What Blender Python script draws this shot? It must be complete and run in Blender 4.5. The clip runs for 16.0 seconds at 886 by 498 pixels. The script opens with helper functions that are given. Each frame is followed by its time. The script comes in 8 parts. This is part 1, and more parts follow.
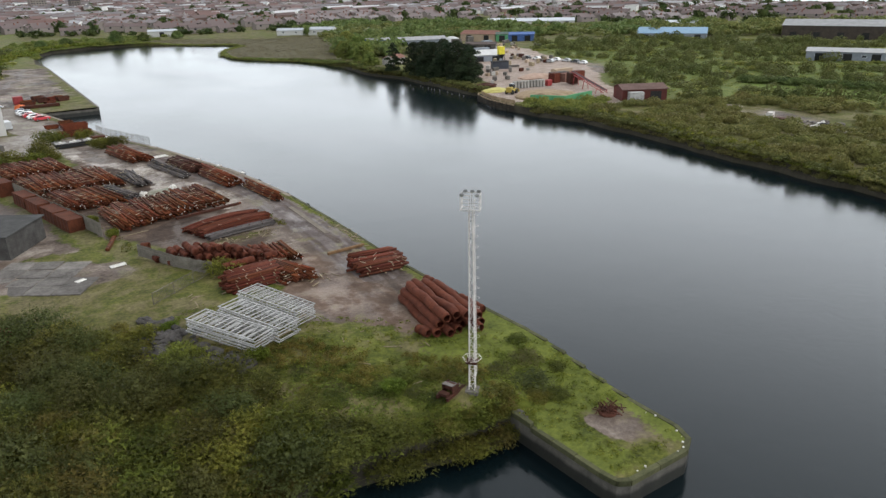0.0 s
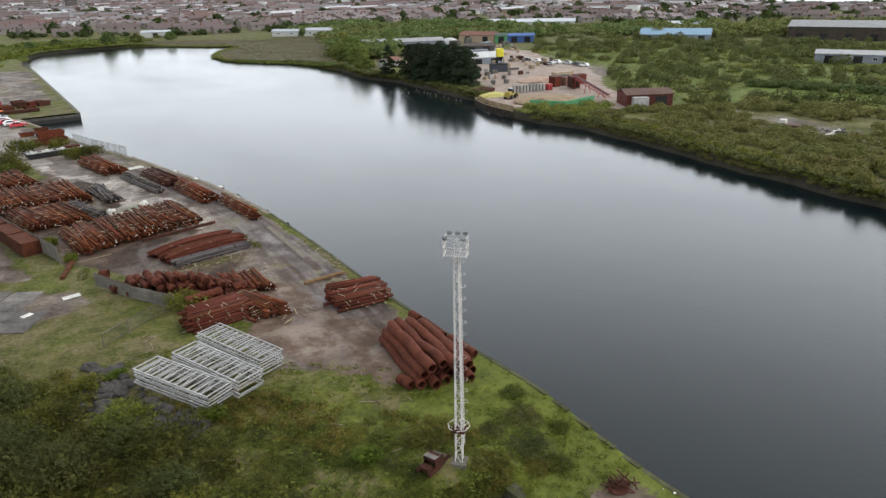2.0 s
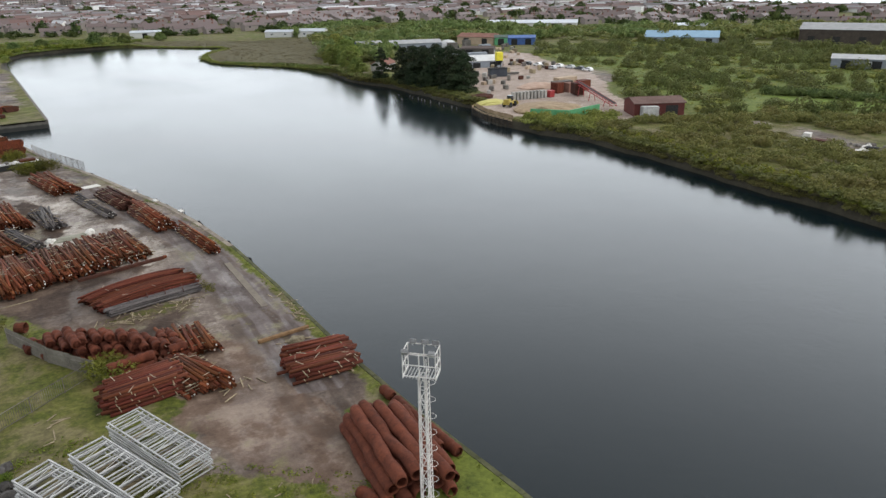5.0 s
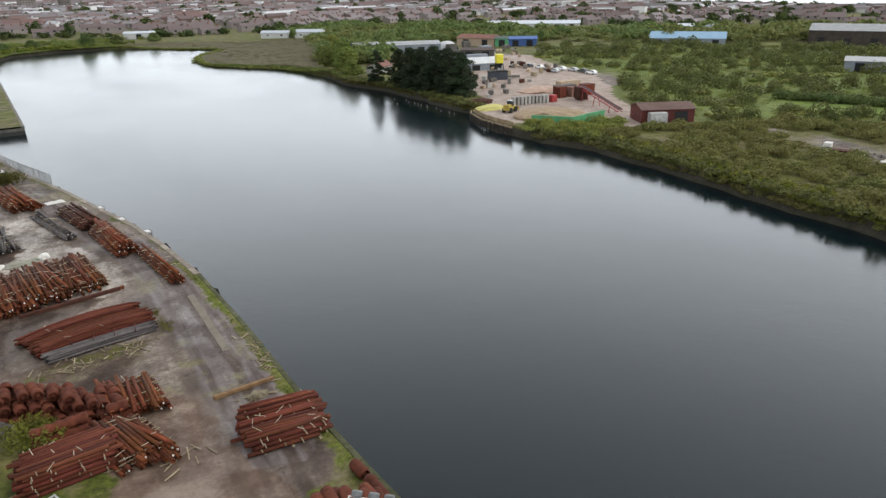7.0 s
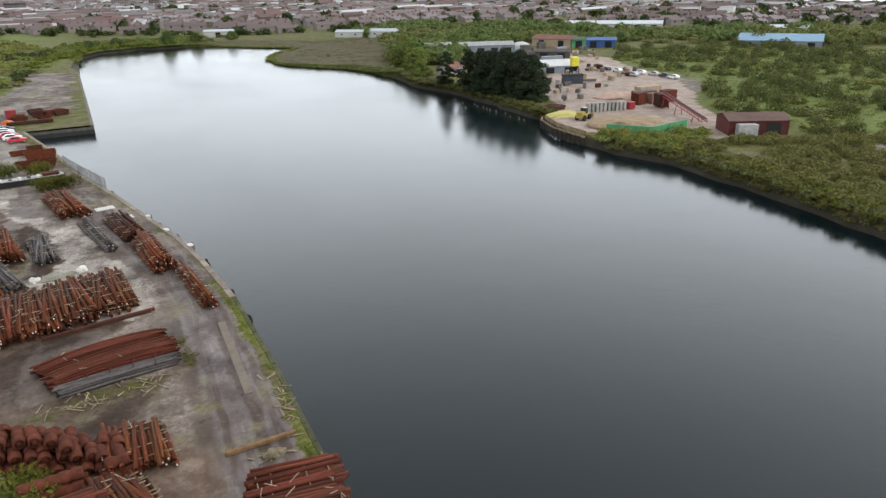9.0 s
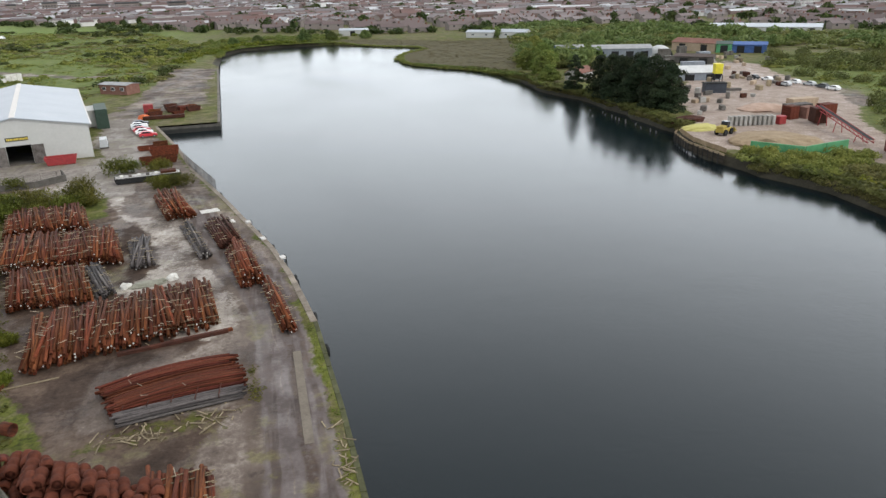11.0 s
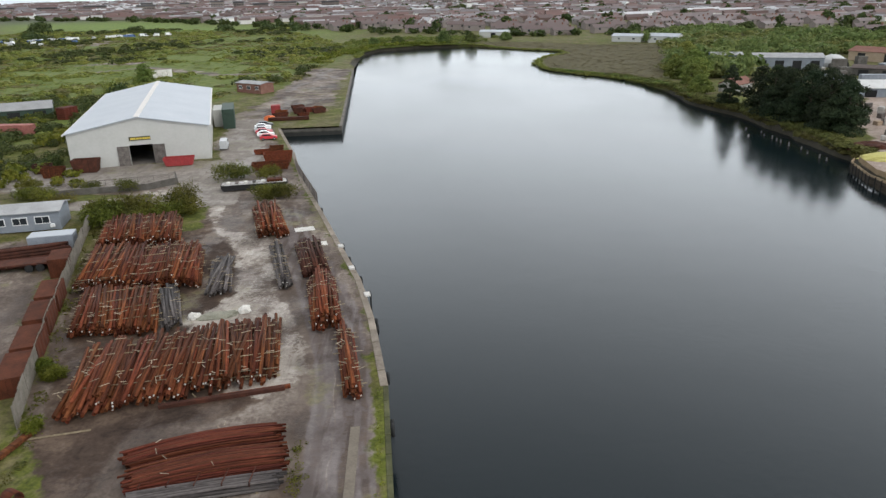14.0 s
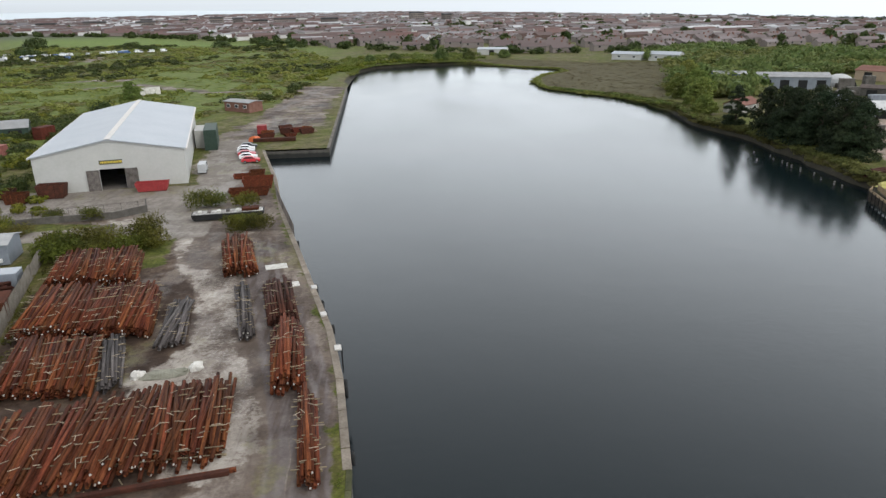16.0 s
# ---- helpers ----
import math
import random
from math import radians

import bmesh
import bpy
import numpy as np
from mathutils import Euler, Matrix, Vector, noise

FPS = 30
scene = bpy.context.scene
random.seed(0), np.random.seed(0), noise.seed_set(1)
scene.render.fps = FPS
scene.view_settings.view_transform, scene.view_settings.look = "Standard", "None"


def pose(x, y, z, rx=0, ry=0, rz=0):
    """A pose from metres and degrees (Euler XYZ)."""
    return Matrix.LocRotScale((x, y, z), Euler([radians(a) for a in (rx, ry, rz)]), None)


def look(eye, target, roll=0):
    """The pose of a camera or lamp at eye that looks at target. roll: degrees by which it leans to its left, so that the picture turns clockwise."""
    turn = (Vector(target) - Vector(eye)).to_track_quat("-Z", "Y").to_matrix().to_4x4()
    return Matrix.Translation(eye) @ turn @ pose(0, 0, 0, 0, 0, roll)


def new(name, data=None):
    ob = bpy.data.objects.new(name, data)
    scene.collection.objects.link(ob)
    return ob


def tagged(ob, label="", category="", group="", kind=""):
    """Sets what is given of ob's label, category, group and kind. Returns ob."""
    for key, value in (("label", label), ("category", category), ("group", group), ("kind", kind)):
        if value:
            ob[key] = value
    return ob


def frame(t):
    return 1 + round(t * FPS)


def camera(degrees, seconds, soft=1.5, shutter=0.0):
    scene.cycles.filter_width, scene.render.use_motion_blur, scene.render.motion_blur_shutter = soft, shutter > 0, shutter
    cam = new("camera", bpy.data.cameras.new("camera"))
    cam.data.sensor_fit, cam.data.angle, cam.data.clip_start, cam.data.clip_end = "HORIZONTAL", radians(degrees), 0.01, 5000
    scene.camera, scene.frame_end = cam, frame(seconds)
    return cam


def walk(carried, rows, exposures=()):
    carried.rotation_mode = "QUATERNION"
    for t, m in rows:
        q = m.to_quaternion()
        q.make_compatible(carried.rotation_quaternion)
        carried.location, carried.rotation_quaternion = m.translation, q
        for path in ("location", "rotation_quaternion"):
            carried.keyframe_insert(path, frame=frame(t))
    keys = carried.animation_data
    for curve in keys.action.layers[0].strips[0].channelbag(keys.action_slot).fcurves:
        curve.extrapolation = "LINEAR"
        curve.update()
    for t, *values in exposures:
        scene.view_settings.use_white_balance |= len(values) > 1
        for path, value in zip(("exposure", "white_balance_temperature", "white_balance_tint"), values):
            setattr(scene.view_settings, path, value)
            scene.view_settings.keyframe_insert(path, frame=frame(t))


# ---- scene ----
# ---- camera ----
cam = camera(64.5, 16.0, 1.45)
PATH = [
    (0, (-36.236, -6.515, 33.616), (-35.301, -4.902, 32.893), -1.4),
    (0.5, (-34.684, -4.669, 33.668), (-33.75, -3.056, 32.944), -1.4),
    (1, (-33.251, -2.83, 33.613), (-32.316, -1.216, 32.89), -1.4),
    (1.5, (-31.648, -0.803, 33.604), (-30.714, 0.81, 32.88), -1.4),
    (2, (-30.233, 1.018, 33.574), (-29.299, 2.631, 32.851), -1.4),
    (2.5, (-28.82, 2.863, 33.617), (-27.886, 4.477, 32.894), -1.4),
    (3, (-27.355, 4.798, 33.57), (-26.421, 6.413, 32.847), -1.3),
    (3.5, (-25.866, 6.792, 33.487), (-24.932, 8.406, 32.766), -1.3),
    (4, (-24.409, 8.711, 33.46), (-23.475, 10.326, 32.738), -1.2),
    (4.5, (-22.923, 10.75, 33.329), (-21.988, 12.364, 32.607), -1.2),
    (5, (-21.121, 12.992, 33.254), (-20.187, 14.606, 32.531), -1.2),
    (7.5, (-13.298, 22.996, 32.898), (-12.371, 24.615, 32.176), -1.2),
    (8, (-11.816, 24.815, 32.891), (-10.925, 26.454, 32.17), -1.2),
    (8.5, (-10.273, 26.761, 32.904), (-9.446, 28.433, 32.182), -1.3),
    (9, (-8.795, 28.584, 33.028), (-8.041, 30.29, 32.306), -1.3),
    (11.5, (-2.186, 38.861, 33.008), (-1.849, 40.699, 32.295), -1.4),
    (12, (-1.191, 41.006, 33.022), (-0.956, 42.86, 32.312), -1.4),
    (12.5, (-0.167, 43.264, 33.04), (-0.049, 45.131, 32.332), -1.4),
    (13, (0.75, 45.555, 32.971), (0.81, 47.425, 32.265), -1.4),
    (13.5, (1.555, 47.99, 32.906), (1.616, 49.86, 32.2), -1.4),
    (14, (2.201, 50.384, 32.869), (2.263, 52.254, 32.163), -1.3),
    (14.5, (2.86, 52.787, 32.802), (2.922, 54.66, 32.102), -1.3),
    (15, (3.426, 55.171, 32.668), (3.489, 57.046, 31.976), -1.2),
    (15.5, (3.876, 57.671, 32.635), (3.94, 59.549, 31.951), -1.1),
    (16, (4.464, 60.104, 32.587), (4.528, 61.989, 31.922), -1.1),
]
walk(cam, [(t, look(eye, target, roll)) for t, eye, target, roll in PATH], [(0, 0.37), (4.5, 0.40), (9, 0.43), (12.5, 0.37), (16, 0.26)])

# ---- sky and sun: overcast ----
world = bpy.data.worlds.new("overcast_sky")
scene.world = world
world.use_nodes = True
wn = world.node_tree.nodes
wl = world.node_tree.links
sky = wn.new("ShaderNodeTexSky")
sky.sky_type = "NISHITA"
sky.sun_disc = False
sky.sun_elevation = radians(48)
sky.sun_rotation = radians(60)
grey = wn.new("ShaderNodeHueSaturation")
grey.inputs["Saturation"].default_value = 0.12
grey.inputs["Value"].default_value = 0.04
cloud = wn.new("ShaderNodeMix")
cloud.data_type = "RGBA"
cloud.inputs["Factor"].default_value = 0.85
coord = wn.new("ShaderNodeTexCoord")
sep = wn.new("ShaderNodeSeparateXYZ")
veil = wn.new("ShaderNodeValToRGB")
veil.color_ramp.interpolation = "B_SPLINE"
for k, (at, col) in enumerate([(0.0, (0.65, 0.71, 0.77)), (0.07, (1.26, 1.36, 1.45)), (0.26, (1.80, 1.93, 2.05)), (0.44, (1.52, 1.62, 1.73)), (0.64, (0.80, 0.85, 0.91)), (1.0, (0.52, 0.55, 0.59))]):
    stop = veil.color_ramp.elements[k] if k < 2 else veil.color_ramp.elements.new(at)
    stop.position, stop.color = at, (col[0] / 3, col[1] / 3, col[2] / 3, 1)
wl.new(coord.outputs["Generated"], sep.inputs[0])
wl.new(sep.outputs["Z"], veil.inputs["Fac"])
wl.new(sky.outputs["Color"], grey.inputs["Color"])
wl.new(grey.outputs["Color"], cloud.inputs["A"])
wl.new(veil.outputs["Color"], cloud.inputs["B"])
back = wn["Background"]
# the cloud is a little thinner on the sun's side
lean = wn.new("ShaderNodeMath")
lean.operation = "MULTIPLY_ADD"
lean.inputs[1].default_value = 0.24
lean.inputs[2].default_value = 0.97
wl.new(sep.outputs["X"], lean.inputs[0])
tilt = wn.new("ShaderNodeVectorMath")
tilt.operation = "SCALE"
wl.new(cloud.outputs["Result"], tilt.inputs[0])
wl.new(lean.outputs[0], tilt.inputs["Scale"])
wl.new(tilt.outputs[0], back.inputs["Color"])
back.inputs["Strength"].default_value = 3.0
sun_data = bpy.data.lights.new("sun", "SUN")
sun_data.energy = 0.9
sun_data.angle = radians(25)
sun_data.color = (1.0, 0.93, 0.83)
sun = new("sun", sun_data)
sun.matrix_world = look((60, 0, 90), (0, 60, 0))

WATER = -3.5
rng = np.random.default_rng(7)


# ---- materials ----
def material(name, rough=0.8, metal=0.0):
    m = bpy.data.materials.new(name)
    m.use_nodes = True
    b = m.node_tree.nodes["Principled BSDF"]
    b.inputs["Roughness"].default_value = rough
    b.inputs["Metallic"].default_value = metal
    return m, m.node_tree.nodes, m.node_tree.links, b


def node_noise(nodes, links, scale, detail=6.0, rough=0.6, space="Object", stretch=None):
    co = nodes.new("ShaderNodeTexCoord")
    n = nodes.new("ShaderNodeTexNoise")
    n.inputs["Scale"].default_value = scale
    n.inputs["Detail"].default_value = detail
    n.inputs["Roughness"].default_value = rough
    if space == "World":
        g = nodes.new("ShaderNodeNewGeometry")
        src = g.outputs["Position"]
    else:
        src = co.outputs[space]
    if stretch:
        mp = nodes.new("ShaderNodeMapping")
        mp.inputs["Scale"].default_value = stretch
        links.new(src, mp.inputs["Vector"])
        src = mp.outputs["Vector"]
    links.new(src, n.inputs["Vector"])
    return n.outputs["Fac"]


def node_ramp(nodes, links, fac, stops):
    r = nodes.new("ShaderNodeValToRGB")
    e = r.color_ramp.elements
    while len(e) < len(stops):
        e.new(0.5)
    for k, (p, c) in enumerate(stops):
        e[k].position = p
        e[k].color = (*c, 1) if len(c) == 3 else c
    links.new(fac, r.inputs["Fac"])
    return r.outputs["Color"]


def node_mix(nodes, links, fac, a, b, blend="MIX"):
    m = nodes.new("ShaderNodeMix")
    m.data_type = "RGBA"
    m.blend_type = blend
    for sock, v in ((m.inputs["Factor"], fac), (m.inputs["A"], a), (m.inputs["B"], b)):
        if isinstance(v, (int, float)):
            sock.default_value = v
        elif isinstance(v, tuple):
            sock.default_value = (*v, 1)
        else:
            links.new(v, sock)
    return m.outputs["Result"]


def node_math(nodes, links, op, a, b=0.0, clamp=False):
    m = nodes.new("ShaderNodeMath")
    m.operation = op
    m.use_clamp = clamp
    for k, v in ((0, a), (1, b)):
        if isinstance(v, (int, float)):
            m.inputs[k].default_value = v
        else:
            links.new(v, m.inputs[k])
    return m.outputs[0]


def node_bump(nodes, links, bsdf, height, strength, distance):
    b = nodes.new("ShaderNodeBump")
    b.inputs["Strength"].default_value = strength
    b.inputs["Distance"].default_value = distance
    links.new(height, b.inputs["Height"])
    links.new(b.outputs["Normal"], bsdf.inputs["Normal"])


def worn(name, dark, light, scale=3.0, rough=0.8, metal=0.0, fine=18.0, relief=0.02, vary=0.25, per="object"):
    """A surface with blotches at two scales and a tint that changes from piece to piece."""
    m, n, l, b = material(name, rough, metal)
    if rough > 0.75:
        b.inputs["Specular IOR Level"].default_value = 0.2
    a = node_noise(n, l, scale, space="World")
    f = node_noise(n, l, fine, 3.0, space="World")
    both = node_math(n, l, "ADD", node_math(n, l, "MULTIPLY", a, 0.65), node_math(n, l, "MULTIPLY", f, 0.35))
    col = node_ramp(n, l, both, [(0.32, dark), (0.68, light)])
    if per == "object":
        rnd = n.new("ShaderNodeObjectInfo").outputs["Random"]
    else:
        rnd = n.new("ShaderNodeNewGeometry").outputs["Random Per Island"]
    value = node_math(n, l, "ADD", node_math(n, l, "MULTIPLY", rnd, 2 * vary), 1.0 - vary)
    hsv = n.new("ShaderNodeHueSaturation")
    l.new(col, hsv.inputs["Color"])
    l.new(value, hsv.inputs["Value"])
    l.new(hsv.outputs["Color"], b.inputs["Base Color"])
    if relief:
        node_bump(n, l, b, both, 0.6, relief)
    return m


def leafy(name, dark, mid, light, vary=0.35):
    m, n, l, b = material(name, 0.6)
    g = n.new("ShaderNodeNewGeometry")
    o = n.new("ShaderNodeObjectInfo")
    isl = g.outputs["Random Per Island"]
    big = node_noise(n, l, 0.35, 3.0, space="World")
    # noise darkens and lightens leaf colour, in place of shade between the sprays
    spray_shade = node_math(n, l, "MULTIPLY", node_math(n, l, "SUBTRACT", node_noise(n, l, 1.5, 2.0, space="World"), 0.5), 1.1)
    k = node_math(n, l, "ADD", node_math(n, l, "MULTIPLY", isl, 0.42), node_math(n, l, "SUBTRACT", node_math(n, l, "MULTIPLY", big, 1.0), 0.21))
    k = node_math(n, l, "ADD", k, spray_shade)
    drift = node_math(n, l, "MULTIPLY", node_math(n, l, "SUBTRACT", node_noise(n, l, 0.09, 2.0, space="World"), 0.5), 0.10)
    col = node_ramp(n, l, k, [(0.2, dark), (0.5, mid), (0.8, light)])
    hsv = n.new("ShaderNodeHueSaturation")
    l.new(col, hsv.inputs["Color"])
    l.new(node_math(n, l, "ADD", node_math(n, l, "MULTIPLY", o.outputs["Random"], 2 * vary), 1 - vary), hsv.inputs["Value"])
    own = node_math(n, l, "ADD", node_math(n, l, "MULTIPLY", node_math(n, l, "FRACT", node_math(n, l, "MULTIPLY", o.outputs["Random"], 7.3)), 0.05), 0.468)
    l.new(node_math(n, l, "ADD", own, drift), hsv.inputs["Hue"])
    l.new(hsv.outputs["Color"], b.inputs["Base Color"])
    b.inputs["Specular IOR Level"].default_value = 0.1
    thin = n.new("ShaderNodeBsdfTranslucent")
    l.new(hsv.outputs["Color"], thin.inputs["Color"])
    both = n.new("ShaderNodeMixShader")
    both.inputs["Fac"].default_value = 0.35
    l.new(b.outputs["BSDF"], both.inputs[1])
    l.new(thin.outputs["BSDF"], both.inputs[2])
    l.new(both.outputs["Shader"], n["Material Output"].inputs["Surface"])
    return m


def pipe_steel(name, dark, mid, light, vary):
    """Rusty or weathered steel, streaked along the pipe, each pipe with a tint of its own."""
    m, n, l, b = material(name, 0.85)
    b.inputs["Specular IOR Level"].default_value = 0.2
    co = n.new("ShaderNodeTexCoord")
    rnd = n.new("ShaderNodeObjectInfo").outputs["Random"]
    apart = n.new("ShaderNodeCombineXYZ")
    for axis, by in (("X", 91.0), ("Y", 57.0), ("Z", 33.0)):
        l.new(node_math(n, l, "MULTIPLY", rnd, by), apart.inputs[axis])
    shifted = n.new("ShaderNodeVectorMath")
    l.new(co.outputs["Object"], shifted.inputs[0])
    l.new(apart.outputs[0], shifted.inputs[1])

    def layer(scale, stretch, detail):
        mp = n.new("ShaderNodeMapping")
        mp.inputs["Scale"].default_value = stretch
        t = n.new("ShaderNodeTexNoise")
        t.inputs["Scale"].default_value = scale
        t.inputs["Detail"].default_value = detail
        l.new(shifted.outputs[0], mp.inputs["Vector"])
        l.new(mp.outputs["Vector"], t.inputs["Vector"])
        return t.outputs["Fac"]

    streak = layer(3.0, (1.6, 0.10, 1.6), 4.0)
    scale_rust = layer(5.0, (1.0, 0.6, 1.0), 3.0)
    both = node_math(n, l, "ADD", node_math(n, l, "MULTIPLY", streak, 0.75), node_math(n, l, "MULTIPLY", scale_rust, 0.25))
    col = node_ramp(n, l, both, [(0.30, dark), (0.50, mid), (0.70, light)])
    hsv = n.new("ShaderNodeHueSaturation")
    l.new(col, hsv.inputs["Color"])
    own = node_math(n, l, "FRACT", node_math(n, l, "MULTIPLY", rnd, 13.7))
    l.new(node_math(n, l, "ADD", node_math(n, l, "MULTIPLY", own, 2 * vary), 1.0 - vary), hsv.inputs["Value"])
    hue = node_math(n, l, "FRACT", node_math(n, l, "MULTIPLY", rnd, 5.9))
    l.new(node_math(n, l, "ADD", node_math(n, l, "MULTIPLY", hue, 0.018), 0.491), hsv.inputs["Hue"])
    l.new(hsv.outputs["Color"], b.inputs["Base Color"])
    node_bump(n, l, b, both, 0.5, 0.01)
    return m


# dark end lowered so the streaks also carry shade from the gaps between pipes
RUST = pipe_steel("rusty_steel", (0.020, 0.006, 0.003), (0.098, 0.028, 0.011), (0.185, 0.057, 0.021), 0.47)
RUST_RED = pipe_steel("red_brown_rusty_steel", (0.036, 0.011, 0.007), (0.086, 0.023, 0.012), (0.140, 0.040, 0.020), 0.34)
RUST_DARK = worn("dark_rusty_steel", (0.024, 0.011, 0.008), (0.088, 0.030, 0.018), 1.0, 0.85, 0.0, 7.0, 0.01, 0.3)
GREY_STEEL = worn("weathered_grey_steel", (0.050, 0.042, 0.037), (0.175, 0.155, 0.142), 1.4, 0.78, 0.0, 9.0, 0.005, 0.35)
GREY_PIPE = pipe_steel("weathered_grey_pipe", (0.028, 0.024, 0.024), (0.072, 0.062, 0.060), (0.150, 0.134, 0.126), 0.42)
GALVANISED = worn("galvanised_steel", (0.22, 0.216, 0.208), (0.50, 0.49, 0.475), 1.1, 0.5, 0.3, 12.0, 0.003, 0.12)
TIMBER = worn("weathered_timber", (0.12, 0.09, 0.055), (0.33, 0.27, 0.18), 3.0, 0.85, 0.0, 20.0, 0.01, 0.35)
CONCRETE = worn("stained_concrete", (0.078, 0.069, 0.060), (0.198, 0.180, 0.162), 0.5, 0.9, 0.0, 5.0, 0.02, 0.15)


def quay_stone():
    """Stained concrete, black with weed below the tide mark."""
    m, n, l, b = material("tide_stained_quay_wall", 0.7)
    a = node_noise(n, l, 0.9, space="World", stretch=(1.0, 1.0, 0.3))
    f = node_noise(n, l, 5.0, 3.0, space="World")
    both = node_math(n, l, "ADD", node_math(n, l, "MULTIPLY", a, 0.65), node_math(n, l, "MULTIPLY", f, 0.35))
    dry = node_ramp(n, l, both, [(0.3, (0.030, 0.027, 0.022)), (0.7, (0.115, 0.106, 0.090))])
    wet = node_ramp(n, l, both, [(0.3, (0.006, 0.006, 0.005)), (0.7, (0.022, 0.022, 0.016))])
    z = n.new("ShaderNodeSeparateXYZ")
    l.new(n.new("ShaderNodeNewGeometry").outputs["Position"], z.inputs[0])
    mark = n.new("ShaderNodeMapRange")
    mark.inputs["From Min"].default_value = -2.0
    mark.inputs["From Max"].default_value = -2.35
    l.new(node_math(n, l, "ADD", z.outputs["Z"], node_math(n, l, "MULTIPLY", a, 0.5)), mark.inputs["Value"])
    l.new(node_mix(n, l, mark.outputs["Result"], dry, wet), b.inputs["Base Color"])
    node_bump(n, l, b, both, 0.6, 0.05)
    return m


QUAY_STONE = quay_stone()
WHITE_PAINT = worn("chalky_white_paint", (0.493, 0.459, 0.425), (0.663, 0.629, 0.595), 1.5, 0.6, 0.0, 14.0, 0.003, 0.08)
CLADDING = worn("cream_grey_cladding", (0.42, 0.415, 0.39), (0.48, 0.475, 0.45), 0.25, 0.55, 0.0, 2.0, 0.0, 0.04)
ROOFING = worn("pale_metal_roof", (0.33, 0.355, 0.39), (0.40, 0.42, 0.45), 0.12, 0.5, 0.0, 1.5, 0.0, 0.06)
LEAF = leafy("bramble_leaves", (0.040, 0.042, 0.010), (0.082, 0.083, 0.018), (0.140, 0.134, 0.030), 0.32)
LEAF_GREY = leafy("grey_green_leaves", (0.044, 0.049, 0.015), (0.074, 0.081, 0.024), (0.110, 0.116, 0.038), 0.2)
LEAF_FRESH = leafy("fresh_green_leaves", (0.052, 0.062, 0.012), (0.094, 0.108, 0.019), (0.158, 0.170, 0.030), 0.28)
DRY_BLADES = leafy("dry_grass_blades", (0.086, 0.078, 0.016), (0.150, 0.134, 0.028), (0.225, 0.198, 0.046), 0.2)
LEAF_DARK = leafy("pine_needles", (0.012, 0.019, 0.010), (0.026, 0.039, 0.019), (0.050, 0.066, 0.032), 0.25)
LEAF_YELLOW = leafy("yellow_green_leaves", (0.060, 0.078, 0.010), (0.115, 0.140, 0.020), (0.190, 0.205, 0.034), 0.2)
BARK = worn("bark", (0.03, 0.022, 0.016), (0.10, 0.08, 0.06), 2.0, 0.9, 0.0, 12.0, 0.03)


# ---- shapes ----
def mesh_from(name, verts, faces, mat=None, smooth=False):
    me = bpy.data.meshes.new(name)
    me.from_pydata([tuple(v) for v in verts], [], [tuple(f) for f in faces])
    if mat:
        me.materials.append(mat)
    if smooth:
        me.polygons.foreach_set("use_smooth", [True] * len(me.polygons))
    me.update()
    return me


def facets_mesh(name, corners, mat):
    """A mesh of loose facets from an array (n, corners, 3)."""
    n, m = corners.shape[:2]
    me = bpy.data.meshes.new(name)
    me.vertices.add(m * n)
    me.vertices.foreach_set("co", np.ascontiguousarray(corners, dtype=np.float32).ravel())
    me.loops.add(m * n)
    me.loops.foreach_set("vertex_index", np.arange(m * n, dtype=np.int32))
    me.polygons.add(n)
    me.polygons.foreach_set("loop_start", np.arange(0, m * n, m, dtype=np.int32))
    me.materials.append(mat)
    me.update(calc_edges=True)
    return me


def thing(name, m, label, category, group="", kind=""):
    ob = new(name)
    ob.empty_display_size = 0.2
    ob.matrix_world = m
    return tagged(ob, label, category, group, kind)


def part(name, data, mat, parent, label="", m=None):
    """A bmesh or mesh as one mesh object under a thing or a part."""
    if isinstance(data, bmesh.types.BMesh):
        me = bpy.data.meshes.new(name)
        data.to_mesh(me)
        data.free()
    else:
        me = data
    if mat and not me.materials:
        me.materials.append(mat)
    ob = new(name, me)
    ob.parent = parent
    if m is not None:
        ob.matrix_basis = m
    if label:
        ob["label"] = label
    return ob


def box(bm, x0, x1, y0, y1, z0, z1, bevel=0.0):
    r = bmesh.ops.create_cube(bm, size=1, matrix=Matrix.LocRotScale(((x0 + x1) / 2, (y0 + y1) / 2, (z0 + z1) / 2), None, (x1 - x0, y1 - y0, z1 - z0)))
    if bevel:
        edges = list({e for v in r["verts"] for e in v.link_edges})
        bmesh.ops.bevel(bm, geom=edges, offset=bevel, segments=1, affect="EDGES", profile=0.5)
    return bm


def boxed(x0, x1, y0, y1, z0, z1, bevel=0.0):
    return box(bmesh.new(), x0, x1, y0, y1, z0, z1, bevel)


def bar(bm, a, b, r=0.03, sides=5):
    """A round bar from a to b."""
    a, b = Vector(a), Vector(b)
    d = b - a
    m = Matrix.Translation((a + b) / 2) @ d.to_track_quat("Z", "Y").to_matrix().to_4x4()
    bmesh.ops.create_cone(bm, cap_ends=True, segments=sides, radius1=r, radius2=r, depth=d.length, matrix=m)
    return bm


